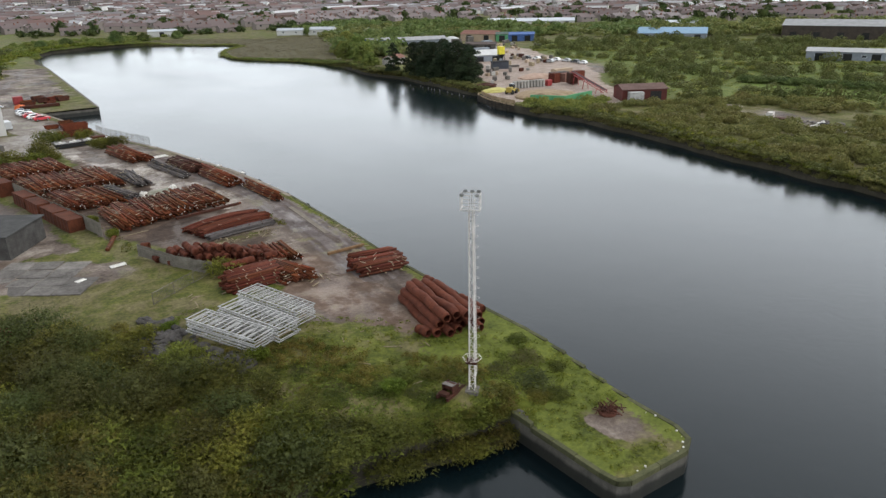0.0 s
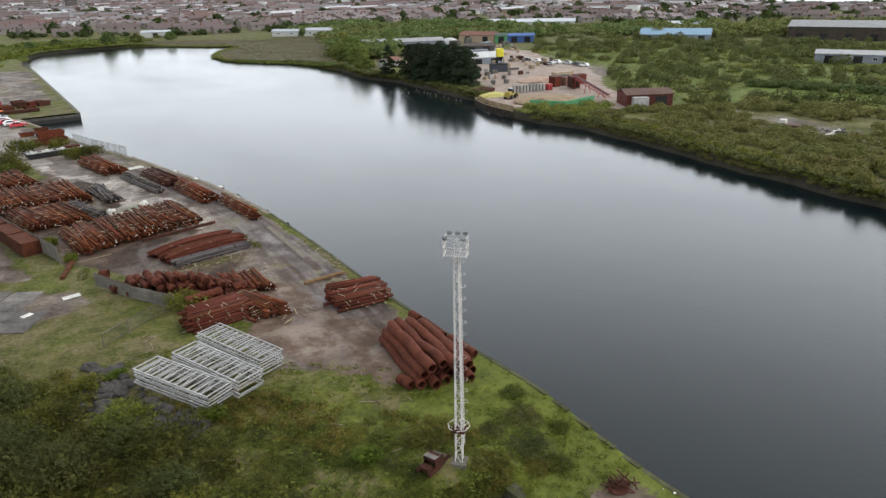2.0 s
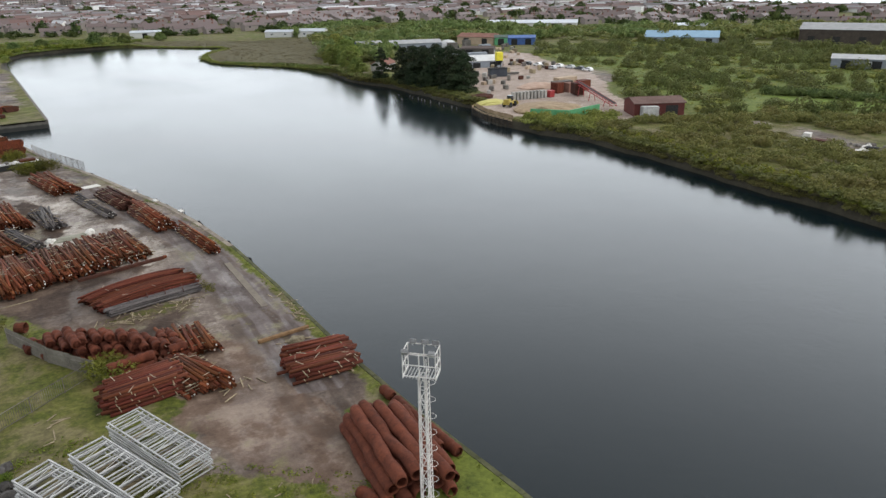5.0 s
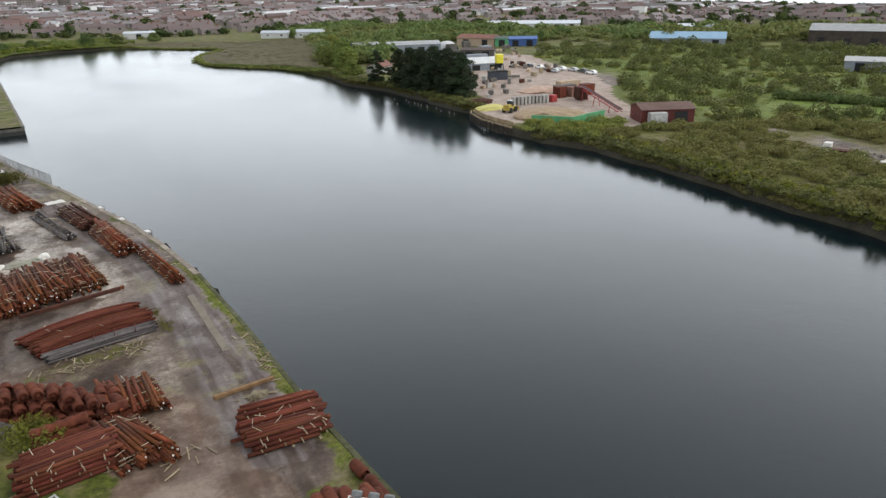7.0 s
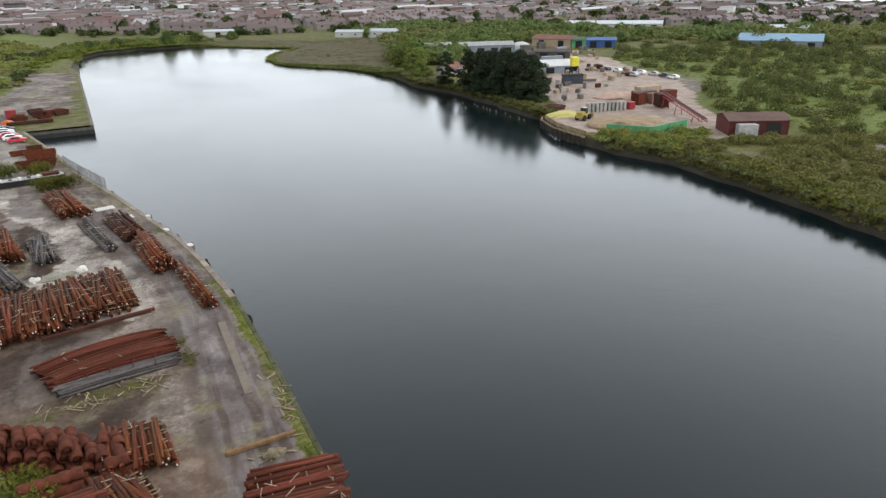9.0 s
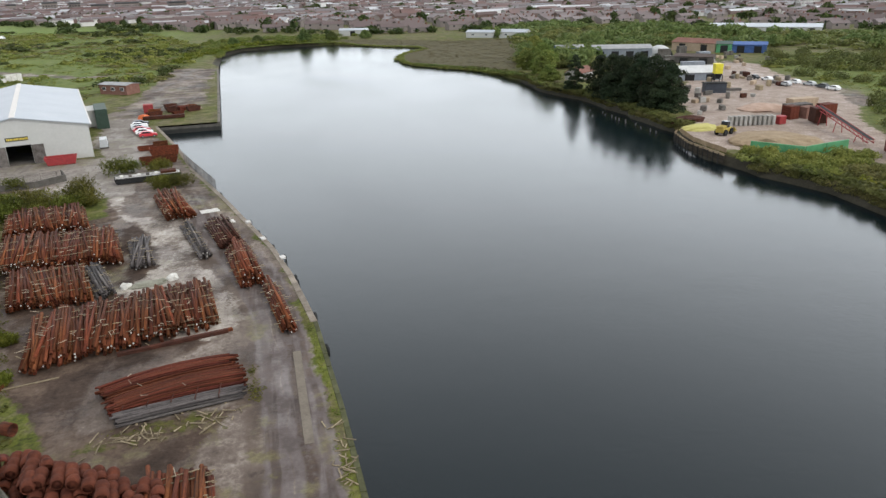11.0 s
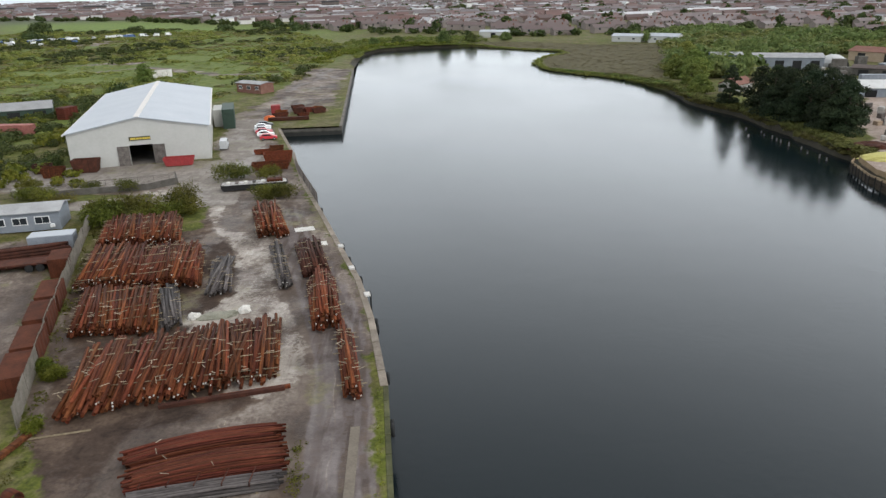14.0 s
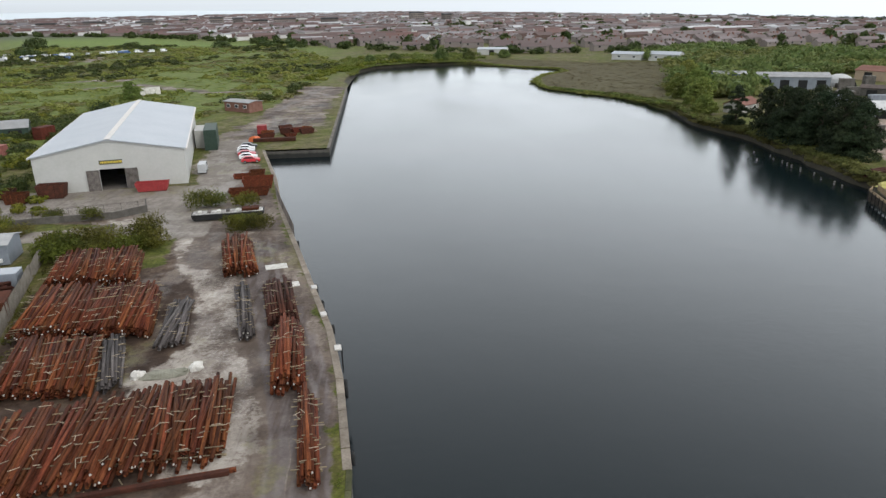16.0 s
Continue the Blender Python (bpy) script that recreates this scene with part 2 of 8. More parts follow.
def tube_mesh(name, length, r, wall, mat, sides=12):
    """A hollow pipe along y, its middle at the origin."""
    verts, faces = [], []
    for rr in (r, r - wall):
        for y in (-length / 2, length / 2):
            for k in range(sides):
                a = 2 * math.pi * k / sides
                verts.append((rr * math.cos(a), y, rr * math.sin(a)))
    s = sides
    for k in range(s):
        j = (k + 1) % s
        faces += [(k, j, s + j, s + k), (2 * s + j, 2 * s + k, 3 * s + k, 3 * s + j), (k, 2 * s + k, 2 * s + j, j), (s + k, s + j, 3 * s + j, 3 * s + k)]
    me = mesh_from(name, verts, faces, mat)
    me.polygons.foreach_set("use_smooth", [i % 4 < 2 for i in range(len(me.polygons))])
    return me


# ---- the lie of the land ----
def smooth_step(a, b, v):
    u = np.clip((np.asarray(v, float) - a) / (b - a), 0, 1)
    return u * u * (3 - 2 * u)


def land(x, y):
    """Height of the made ground: the yard stands a little over the rest of the quays."""
    k = smooth_step(30, 44, y) * (1 - smooth_step(150, 190, y)) * (1 - smooth_step(4, 8, x))
    x, y = np.asarray(x, float), np.asarray(y, float)
    rise = 0.9 * np.exp(-((x + 21.5) ** 2 + (y - 58.5) ** 2) / 98.0)
    rise = rise + 1.4 * np.exp(-((x + 8.9) ** 2 + (y - 37.6) ** 2) / 11.0)
    marsh = 1.5 * low_marsh(x, y)
    return -1.3 * (1 - k) + rise - marsh - far_fall(x, y)


def low_marsh(x, y):
    """1 where the reed bed lies low by the water."""
    return smooth_step(285, 330, y) * smooth_step(20, 50, x) * (1 - smooth_step(105, 130, x)) * (1 - smooth_step(470, 510, y))


def far_fall(x, y):
    """The country beyond the town sinks away towards the east."""
    away = np.hypot(x + 10, y - 20)
    bearing = np.degrees(np.arctan2(x + 10, y - 20))
    slope = np.clip(0.016 + 0.0005 * bearing, 0, 0.045) * np.clip((150 - bearing) / 40, 0, 1)
    return np.maximum(0, slope * away - 34)


def lz(x, y):
    return float(land(x, y))


QUAY = [(-6.1, 34.6), (-4.9, 25.0), (-4.5, 23.5), (-3.6, 23.0), (2.6, 23.3), (4.0, 24.2), (4.5, 26), (3.0, 44), (1.5, 56), (0.4, 68.6), (-0.2, 87), (-1.2, 104), (-3.1, 117.5), (-5.2, 128), (-9.2, 142), (-14.1, 159.5), (-19.2, 178), (-24.8, 203), (-33.3, 233.5)]
QUAY_FAR = [(-33.3, 233.5), (-17.5, 234.6), (-24.6, 366)]
SHORE = [(-26.5, 425), (-27.9, 449), (-18, 477), (2, 490), (19, 492), (37, 494), (58, 470), (82, 447), (81, 433), (69, 419), (63.5, 408), (59.5, 392), (58.6, 374), (61, 359), (72, 342), (80.5, 330), (86.5, 311), (89, 291), (86, 266), (88.2, 256), (91, 245), (92, 226), (92, 205), (91, 190), (87, 182), (84.3, 171), (84.6, 158), (85.5, 148), (89.5, 135), (89.2, 112), (87.6, 95), (86.6, 70), (86.2, 50), (86, 20), (86, -40), (95, -140), (60, -220), (-90, -200), (-110, -60), (-75, -12), (-46, 20), (-34, 31), (-22, 35.4), (-16.4, 34.6), (-10, 34.0), (-6.6, 34.4)]


def densify(line, step):
    out = []
    for a, b in zip(line[:-1], line[1:]):
        n = max(1, int(math.dist(a, b) / step))
        out += [(a[0] + (b[0] - a[0]) * k / n, a[1] + (b[1] - a[1]) * k / n) for k in range(n)]
    return out + [line[-1]]


def ragged(line, amount, scale):
    out = []
    for x, y in line:
        v = noise.noise_vector((x * scale, y * scale, 3.3))
        out.append((x + v.x * amount, y + v.y * amount))
    return out


quay_line = densify(QUAY, 3.0)
far_line = densify(QUAY_FAR, 4.0)[1:]
shore_line = ragged(densify(SHORE, 5.0), 1.6, 0.11)
basin = [tuple(p) for p in quay_line] + far_line + shore_line


def inside(poly, x, y):
    px, py = np.array(poly).T
    qx, qy = np.roll(px, -1), np.roll(py, -1)
    x, y = np.atleast_1d(x)[:, None], np.atleast_1d(y)[:, None]
    cross = ((py > y) != (qy > y)) & (x < (qx - px) * (y - py) / np.where(qy == py, 1e-9, qy - py) + px)
    return cross.sum(1) % 2 == 1


def edge_distance(poly, x, y, closed=True):
    p = np.array(poly, float)
    q = np.roll(p, -1, 0)
    if not closed:
        p, q = p[:-1], q[:-1]
    d = np.full(len(x), 1e9)
    for (ax, ay), (bx, by) in zip(p, q):
        ux, uy = bx - ax, by - ay
        k = np.clip(((x - ax) * ux + (y - ay) * uy) / (ux * ux + uy * uy + 1e-12), 0, 1)
        d = np.minimum(d, np.hypot(x - ax - k * ux, y - ay - k * uy))
    return d


def region(poly, x, y, soft):
    """1 inside an outline, 0 outside, with a soft edge."""
    d = edge_distance(poly, x, y)
    return np.clip(np.where(inside(poly, x, y), d, -d) / soft + 0.5, 0, 1)


# ---- ground cover ----
YARD = [(-16, 57), (-8, 53.5), (-3, 60), (0.2, 62), (-0.5, 100), (-5.5, 127), (-14.4, 157), (-22, 186), (-31, 219), (-35, 233), (-40, 252), (-24, 270), (-25, 372), (-44, 376), (-46, 300), (-50, 250), (-47, 226), (-40, 199), (-76, 196), (-82, 205), (-100, 200), (-96, 180), (-47, 171), (-33, 166), (-30, 150), (-43, 141), (-31, 100), (-25, 92), (-20, 77), (-15, 70)]
COMPOUND = [(-72, 86), (-46, 93), (-38, 96), (-34, 95), (-38, 113), (-46, 136), (-52, 147), (-62, 145), (-90, 140)]
SLAB = [(-48, 97), (-41, 95), (-34.5, 91), (-29.5, 87.5), (-28.6, 83.5), (-31, 82), (-37, 80.5), (-46, 86), (-60, 90)]
MUD = [(-27, 86), (-19, 77), (-14, 64), (-11, 60), (-10, 68), (-12, 84), (-9, 90), (-21, 89), (-22, 98), (-12, 101), (-14, 104), (-29, 99)]
STACKED = [(-29, 99), (-12, 102), (-11, 106), (-20, 118), (-19, 126), (-23, 140), (-30, 154), (-43, 152), (-44, 140), (-34, 114)]
LANE = [(-23, 118), (-14, 103), (-9, 103.5), (-9, 112), (-15, 126), (-19, 146), (-27, 148), (-36, 172), (-48, 176), (-44, 170), (-30, 164), (-28, 150), (-22, 138), (-19, 126)]
SITE = [(87, 179), (86, 163), (92, 160), (99, 166), (111, 156), (106, 145), (116, 141), (127, 158), (133, 175), (150, 195), (166, 222), (176, 262), (190, 292), (165, 300), (150, 268), (128, 246), (112, 234), (106, 205), (97, 192)]
REEDS = [(60, 362), (72, 343), (86, 325), (98, 322), (122, 390), (139, 457), (92, 489), (50, 505), (38, 496), (58, 471), (82, 448), (80, 433), (66, 417)]
MEADOW = [(-620, 1090), (-390, 770), (-200, 640), (-60, 640), (-120, 730), (-330, 950), (-560, 1100)]
RIGHT_FIELD = [(158, 143), (170, 100), (230, 20), (260, 60), (186, 109), (172, 148)]

gx, gy = [], []
for x0, x1, y0, y1, st in ((-78, 7, 24, 205, 1.3), (-150, 260, -60, 520, 6.0), (-900, 900, -300, 1500, 55.0), (-3600, 3600, -1500, 4400, 300.0)):
    X, Y = np.meshgrid(np.arange(x0, x1, st), np.arange(y0, y1, st))
    gx.append((X + rng.uniform(-0.3, 0.3, X.shape) * st).ravel())
    gy.append((Y + rng.uniform(-0.3, 0.3, Y.shape) * st).ravel())
keep = []
boxes_done = [(-78, 7, 24, 205), (-150, 260, -60, 520), (-900, 900, -300, 1500)]
for k in range(4):
    ok = np.ones(len(gx[k]), bool)
    for x0, x1, y0, y1 in boxes_done[:k]:
        ok &= ~((gx[k] > x0) & (gx[k] < x1) & (gy[k] > y0) & (gy[k] < y1))
    keep.append(ok)
gx = np.concatenate([a[k] for a, k in zip(gx, keep)])
gy = np.concatenate([a[k] for a, k in zip(gy, keep)])
dry = ~inside(basin, gx, gy) & (edge_distance(basin, gx, gy) > 2.2)
gx, gy = gx[dry], gy[dry]
sp = np.array(densify(shore_line, 1.7))
sd = np.gradient(sp, axis=0)
sd /= np.linalg.norm(sd, axis=1)[:, None] + 1e-9
for off in (0.5, 1.9):
    qx, qy = sp[:, 0] + sd[:, 1] * -off, sp[:, 1] + sd[:, 0] * off
    ok = ~inside(basin, qx, qy) & (edge_distance(basin, qx, qy) > off * 0.8)
    gx, gy = np.concatenate([gx, qx[ok]]), np.concatenate([gy, qy[ok]])
from mathutils import geometry
rim = len(basin)
pts = [Vector(p) for p in basin] + [Vector((float(a), float(b))) for a, b in zip(gx, gy)]
cdt = geometry.delaunay_2d_cdt(pts, [(k, (k + 1) % rim) for k in range(rim)], [], 0, 1e-4)
gv = np.array([tuple(v) for v in cdt[0]])
gf = np.array([tuple(f) for f in cdt[2]])
mid = gv[gf].mean(1)
gf = gf[~inside(basin, mid[:, 0], mid[:, 1])]
gx, gy = gv[:, 0], gv[:, 1]
far_out = np.hypot(gx, gy - 200)
relief = np.array([noise.noise((x * 0.12, y * 0.12, 0.0)) for x, y in zip(gx, gy)])
yard_in = region(YARD, gx, gy, 4.0)
near_edge = np.clip((edge_distance(basin, gx, gy) - 1.0) / 3.0, 0, 1)
shore_d = edge_distance(shore_line, gx, gy, False)
bank_z = np.interp(shore_d, [0.0, 0.5, 1.9], [WATER + 0.1, WATER + 0.8, 0.0])
gz = land(gx, gy) + relief * near_edge * np.where(far_out > 500, 0.0, 0.25 * (1 - 0.75 * yard_in))
gz = np.where(shore_d < 1.8, np.minimum(gz, bank_z), gz)
ground_me = bpy.data.meshes.new("ground")
ground_me.from_pydata([(float(a), float(b), float(c)) for a, b, c in zip(gx, gy, gz)], [], [tuple(int(i) for i in f) for f in gf])
edge_d = edge_distance(quay_line, gx, gy, False)
bare = np.maximum.reduce([yard_in, region([(-17, 67), (-13, 57), (-7.5, 50), (-3.5, 52), (-3.6, 58), (-6, 66)], gx, gy, 4.0), region(COMPOUND, gx, gy, 6.0), region(SLAB, gx, gy, 3.0)])
TRACKS = [
    [(118, 88), (126, 84), (132, 100), (133, 122), (128, 122), (124, 105)],
    [(-190, 392), (-148, 381), (-125, 403), (-80, 363), (-50, 358), (-50, 352), (-82, 356), (-125, 394), (-148, 374), (-190, 384)],
    [(-215, 470), (-180, 440), (-130, 425), (-140, 412), (-190, 425)],
    [(150, 196), (157, 194), (168, 215), (168, 245), (188, 300), (180, 303), (160, 250), (158, 216)],
    [(-300, 550), (-250, 540), (-190, 600), (-190, 615), (-260, 570), (-300, 575)],
    [(-2.0, 30.5), (-1.0, 26.3), (3.2, 26.3), (3.4, 31.2)],
]
for line in TRACKS:
    bare = np.maximum(bare, region(line, gx, gy, 1.0 if line[0][0] == -2.0 else 5.0))
ROAD = [(-7.6, 101), (-6.6, 85), (-7, 76), (-6, 64), (-1.6, 63), (-1.4, 85), (-2.0, 100), (-4.2, 116), (-9, 132), (-15, 150), (-18, 160), (-22, 158), (-15, 135), (-11, 120), (-7.5, 106)]
road = region(ROAD, gx, gy, 2.0)
FORE = [(-100, 186), (-78, 178), (-62, 176), (-46, 179), (-40, 172), (-62, 166), (-80, 162), (-80, 157), (-45, 163), (-36, 160), (-28, 162), (-30, 176), (-33, 190), (-31, 205), (-37, 228), (-43, 250), (-50, 250), (-47, 226), (-40, 199), (-76, 196), (-100, 197)]
fore = region(FORE, gx, gy, 4.0)
bare = np.maximum(bare, fore)
EARTH = [(-17, 67), (-13, 57), (-7.5, 50), (-3.5, 52), (-3.6, 58), (-6, 66), (-7.5, 76), (-12, 82), (-18, 76)]
earth = region(EARTH, gx, gy, 4.0)
mud = np.maximum(region(MUD, gx, gy, 5.0), region(STACKED, gx, gy, 4.0))
lane = region(LANE, gx, gy, 4.0)
PIER_GREEN = [(-7, 40), (-5.4, 33), (-3.5, 24), (2.4, 24.2), (4.0, 27), (2.8, 44), (0.6, 58), (-3, 58), (-4, 50), (-9, 47), (-13, 44)]
moss = np.maximum(np.where(gy < 62, np.clip(1.6 - edge_d, 0, 1), 0.62 * np.clip(0.85 - edge_d, 0, 1)) * ((gy > 24) & (gy < 110)), 0.64 * region(PIER_GREEN, gx, gy, 2.0) * (1 - region(TRACKS[-1], gx, gy, 1.0)))
OFFCUT_GRASS = [(-22, 85.4), (-15, 86), (-9, 87), (-8.4, 90.2), (-12, 90.6), (-21, 88.8)]
bare = np.clip(bare - moss - 0.5 * region(OFFCUT_GRASS, gx, gy, 2.0), 0, 1)
ROAD_MIDDLE = [(-4.0, 60), (-4.2, 75), (-4.4, 88), (-5.0, 101), (-7.0, 116), (-11.5, 131), (-17, 150), (-19.5, 160)]
nearest, across = np.full(len(gx), 1e9), np.full(len(gx), 99.0)
for (ax, ay), (bx, by) in zip(ROAD_MIDDLE[:-1], ROAD_MIDDLE[1:]):
    ux, uy = bx - ax, by - ay
    k = np.clip(((gx - ax) * ux + (gy - ay) * uy) / (ux * ux + uy * uy), 0, 1)
    away = np.hypot(gx - ax - k * ux, gy - ay - k * uy)
    side = ((gx - ax) * uy - (gy - ay) * ux) / math.hypot(ux, uy)
    across = np.where(away < nearest, np.sign(side) * away, across)
    nearest = np.minimum(nearest, away)
ground_me.attributes.new("across_road", "FLOAT", "POINT").data.foreach_set("value", across.astype(np.float32))
cover = ground_me.color_attributes.new("cover", "FLOAT_COLOR", "POINT")
cover.data.foreach_set("color", np.stack([bare, mud, lane, moss], 1).astype(np.float32).ravel())
cover3 = ground_me.color_attributes.new("cover_road", "FLOAT_COLOR", "POINT")
cover3.data.foreach_set("color", np.stack([road, earth, fore, low_marsh(gx, gy)], 1).astype(np.float32).ravel())
sand = np.maximum.reduce([region(SITE, gx, gy, 6.0)] + [0.55 * region(TRACKS[k], gx, gy, 8.0) for k in (1, 2, 4)])
reeds = region(REEDS, gx, gy, 12.0)
RIGHT_HEATH = [(128, 136), (134, 172), (150, 190), (170, 215), (186, 280), (215, 315), (262, 300), (300, 255), (330, 190), (420, 100), (260, 10), (200, 20), (160, 60), (150, 120)]
LEFT_GRASS = [(-42, 385), (-30, 440), (-40, 475), (-60, 560), (-110, 700), (-330, 760), (-420, 600), (-300, 420), (-150, 260), (-100, 215), (-72, 270), (-60, 310), (-48, 320)]
lush = np.maximum.reduce([region(MEADOW, gx, gy, 25.0), region(RIGHT_FIELD, gx, gy, 10.0), 0.6 * region(RIGHT_HEATH, gx, gy, 20.0), 0.6 * region(LEFT_GRASS, gx, gy, 20.0)])
town = smooth_step(900, 1100, np.hypot(gx + 100, gy) ) * 0.8
cover2 = ground_me.color_attributes.new("cover_far", "FLOAT_COLOR", "POINT")
cover2.data.foreach_set("color", np.stack([sand, reeds, lush, town], 1).astype(np.float32).ravel())


def ground_material():
    m, n, l, b = material("ground_cover", 0.92)
    b.inputs["Specular IOR Level"].default_value = 0.25
    a1 = n.new("ShaderNodeVertexColor")
    a1.layer_name = "cover"
    s1 = n.new("ShaderNodeSeparateColor")
    l.new(a1.outputs["Color"], s1.inputs[0])
    a2 = n.new("ShaderNodeVertexColor")
    a2.layer_name = "cover_far"
    s2 = n.new("ShaderNodeSeparateColor")
    l.new(a2.outputs["Color"], s2.inputs[0])
    n1 = node_noise(n, l, 0.045, 8, 0.62, "World")
    n2 = node_noise(n, l, 0.35, 8, 0.65, "World")
    n3 = node_noise(n, l, 2.2, 6, 0.7, "World")
    n4 = node_noise(n, l, 0.16, 5, 0.6, "World", (1.0, 0.35, 1.0))

    def edge(mask, nz, amount, lo=0.42, hi=0.58):
        v = node_math(n, l, "ADD", mask, node_math(n, l, "MULTIPLY", node_math(n, l, "SUBTRACT", nz, 0.5), amount))
        r = n.new("ShaderNodeMapRange")
        r.interpolation_type = "SMOOTHSTEP"
        r.inputs["From Min"].default_value = lo
        r.inputs["From Max"].default_value = hi
        l.new(v, r.inputs["Value"])
        return r.outputs["Result"]

    fine = node_math(n, l, "ADD", node_math(n, l, "MULTIPLY", n2, 0.5), node_math(n, l, "MULTIPLY", n3, 0.5))
    n5 = node_noise(n, l, 0.13, 5, 0.6, "World")
    coarse = node_math(n, l, "ADD", node_math(n, l, "MULTIPLY", n5, 0.45), node_math(n, l, "ADD", node_math(n, l, "MULTIPLY", n2, 0.35), node_math(n, l, "MULTIPLY", n3, 0.20)))
    grass_a = node_ramp(n, l, fine, [(0.38, (0.032, 0.038, 0.006)), (0.5, (0.080, 0.092, 0.012)), (0.62, (0.140, 0.150, 0.022))])
    grass_b = node_ramp(n, l, fine, [(0.38, (0.042, 0.038, 0.012)), (0.5, (0.090, 0.082, 0.024)), (0.62, (0.150, 0.134, 0.044))])
    grass = node_mix(n, l, edge(n1, n2, 0.5, 0.40, 0.62), grass_a, grass_b)
    straw = node_ramp(n, l, fine, [(0.38, (0.048, 0.038, 0.020)), (0.62, (0.165, 0.138, 0.072))])
    grass = node_mix(n, l, node_math(n, l, "MULTIPLY", edge(n4, n2, 0.9, 0.46, 0.62), 0.7), grass, straw)
    grass = node_mix(n, l, s2.outputs["Blue"], grass, node_ramp(n, l, fine, [(0.38, (0.070, 0.112, 0.018)), (0.62, (0.150, 0.205, 0.036))]))
    reed = node_ramp(n, l, fine, [(0.38, (0.046, 0.041, 0.018)), (0.62, (0.110, 0.092, 0.040))])
    grass = node_mix(n, l, edge(s2.outputs["Green"], n2, 0.5), grass, reed)
    grass = node_mix(n, l, a2.outputs["Alpha"], grass, (0.058, 0.060, 0.046))
    a3 = n.new("ShaderNodeVertexColor")
    a3.layer_name = "cover_road"
    s3 = n.new("ShaderNodeSeparateColor")
    l.new(a3.outputs["Color"], s3.inputs[0])
    ruts = node_noise(n, l, 1.0, 4, 0.55, "World", (1.1, 0.09, 1.0))
    conc = node_ramp(n, l, coarse, [(0.40, (0.056, 0.041, 0.033)), (0.5, (0.148, 0.116, 0.096)), (0.585, (0.32, 0.278, 0.24))])
    brown = node_ramp(n, l, coarse, [(0.41, (0.026, 0.016, 0.011)), (0.5, (0.060, 0.039, 0.028)), (0.60, (0.125, 0.088, 0.063))])
    damp = edge(n4, n2, 0.9, 0.44, 0.60)
    pale = node_mix(n, l, node_math(n, l, "MULTIPLY", damp, 0.85), conc, brown)
    soil = node_mix(n, l, edge(s1.outputs["Green"], n2, 0.9), pale, brown)
    lane_c = node_mix(n, l, edge(n4, n3, 0.9, 0.46, 0.58), node_ramp(n, l, coarse, [(0.41, (0.150, 0.125, 0.106)), (0.58, (0.46, 0.415, 0.365))]), conc)
    soil = node_mix(n, l, edge(s1.outputs["Blue"], n2, 1.4), soil, lane_c)
    soil = node_mix(n, l, edge(s3.outputs["Green"], n2, 1.1), soil, node_ramp(n, l, coarse, [(0.41, (0.070, 0.044, 0.030)), (0.5, (0.120, 0.080, 0.058)), (0.60, (0.215, 0.158, 0.120))]))
    tar = node_ramp(n, l, coarse, [(0.40, (0.084, 0.067, 0.062)), (0.60, (0.190, 0.160, 0.152))])
    soil = node_mix(n, l, edge(s3.outputs["Blue"], n2, 0.6), soil, node_ramp(n, l, fine, [(0.34, (0.145, 0.124, 0.106)), (0.66, (0.285, 0.252, 0.222))]))
    tar = node_mix(n, l, node_math(n, l, "MULTIPLY", edge(ruts, n2, 0.25, 0.50, 0.60), 0.35), tar, brown)
    soil = node_mix(n, l, edge(s3.outputs["Red"], n2, 0.7), soil, tar)
    # wheel ruts and a pale seam that follow the quay road
    lane_at = n.new("ShaderNodeAttribute")
    lane_at.attribute_name = "across_road"
    sway = node_math(n, l, "MULTIPLY", node_math(n, l, "SUBTRACT", node_noise(n, l, 0.22, 3, 0.5, "World"), 0.5), 1.1)
    place = node_math(n, l, "ADD", lane_at.outputs["Fac"], sway)

    def stripe(at, half, soft):
        gap = node_math(n, l, "ABSOLUTE", node_math(n, l, "SUBTRACT", place, at))
        r = n.new("ShaderNodeMapRange")
        r.interpolation_type = "SMOOTHSTEP"
        r.inputs["From Min"].default_value = half + soft
        r.inputs["From Max"].default_value = half
        l.new(gap, r.inputs["Value"])
        return node_math(n, l, "MULTIPLY", r.outputs["Result"], edge(n2, n3, 0.6, 0.34, 0.56))

    for at, half, soft, how in ((0.75, 0.28, 0.35, 0.9), (2.1, 0.16, 0.3, 0.7), (-1.6, 0.15, 0.35, 0.5), (-3.1, 0.35, 0.7, 0.6)):
        soil = node_mix(n, l, node_math(n, l, "MULTIPLY", stripe(at, half, soft), how), soil, brown)
    soil = node_mix(n, l, node_math(n, l, "MULTIPLY", stripe(-0.45, 0.03, 0.06), 0.6), soil, conc)
    soil = node_mix(n, l, node_math(n, l, "MULTIPLY", edge(ruts, n3, 0.3, 0.54, 0.64), 0.22), soil, brown)
    weeds = edge(node_math(n, l, "MULTIPLY", n1, 1.0), n2, 0.9, 0.56, 0.70)
    soil = node_mix(n, l, node_math(n, l, "MULTIPLY", weeds, 0.55), soil, grass_b)
    col = node_mix(n, l, edge(s1.outputs["Red"], n2, 1.3), grass, soil)
    sandy = node_ramp(n, l, fine, [(0.38, (0.200, 0.145, 0.110)), (0.55, (0.325, 0.262, 0.222)), (0.64, (0.43, 0.37, 0.34))])
    col = node_mix(n, l, edge(s2.outputs["Red"], n2, 0.8), col, sandy)
    mossy = node_ramp(n, l, fine, [(0.38, (0.048, 0.062, 0.009)), (0.62, (0.132, 0.152, 0.024))])
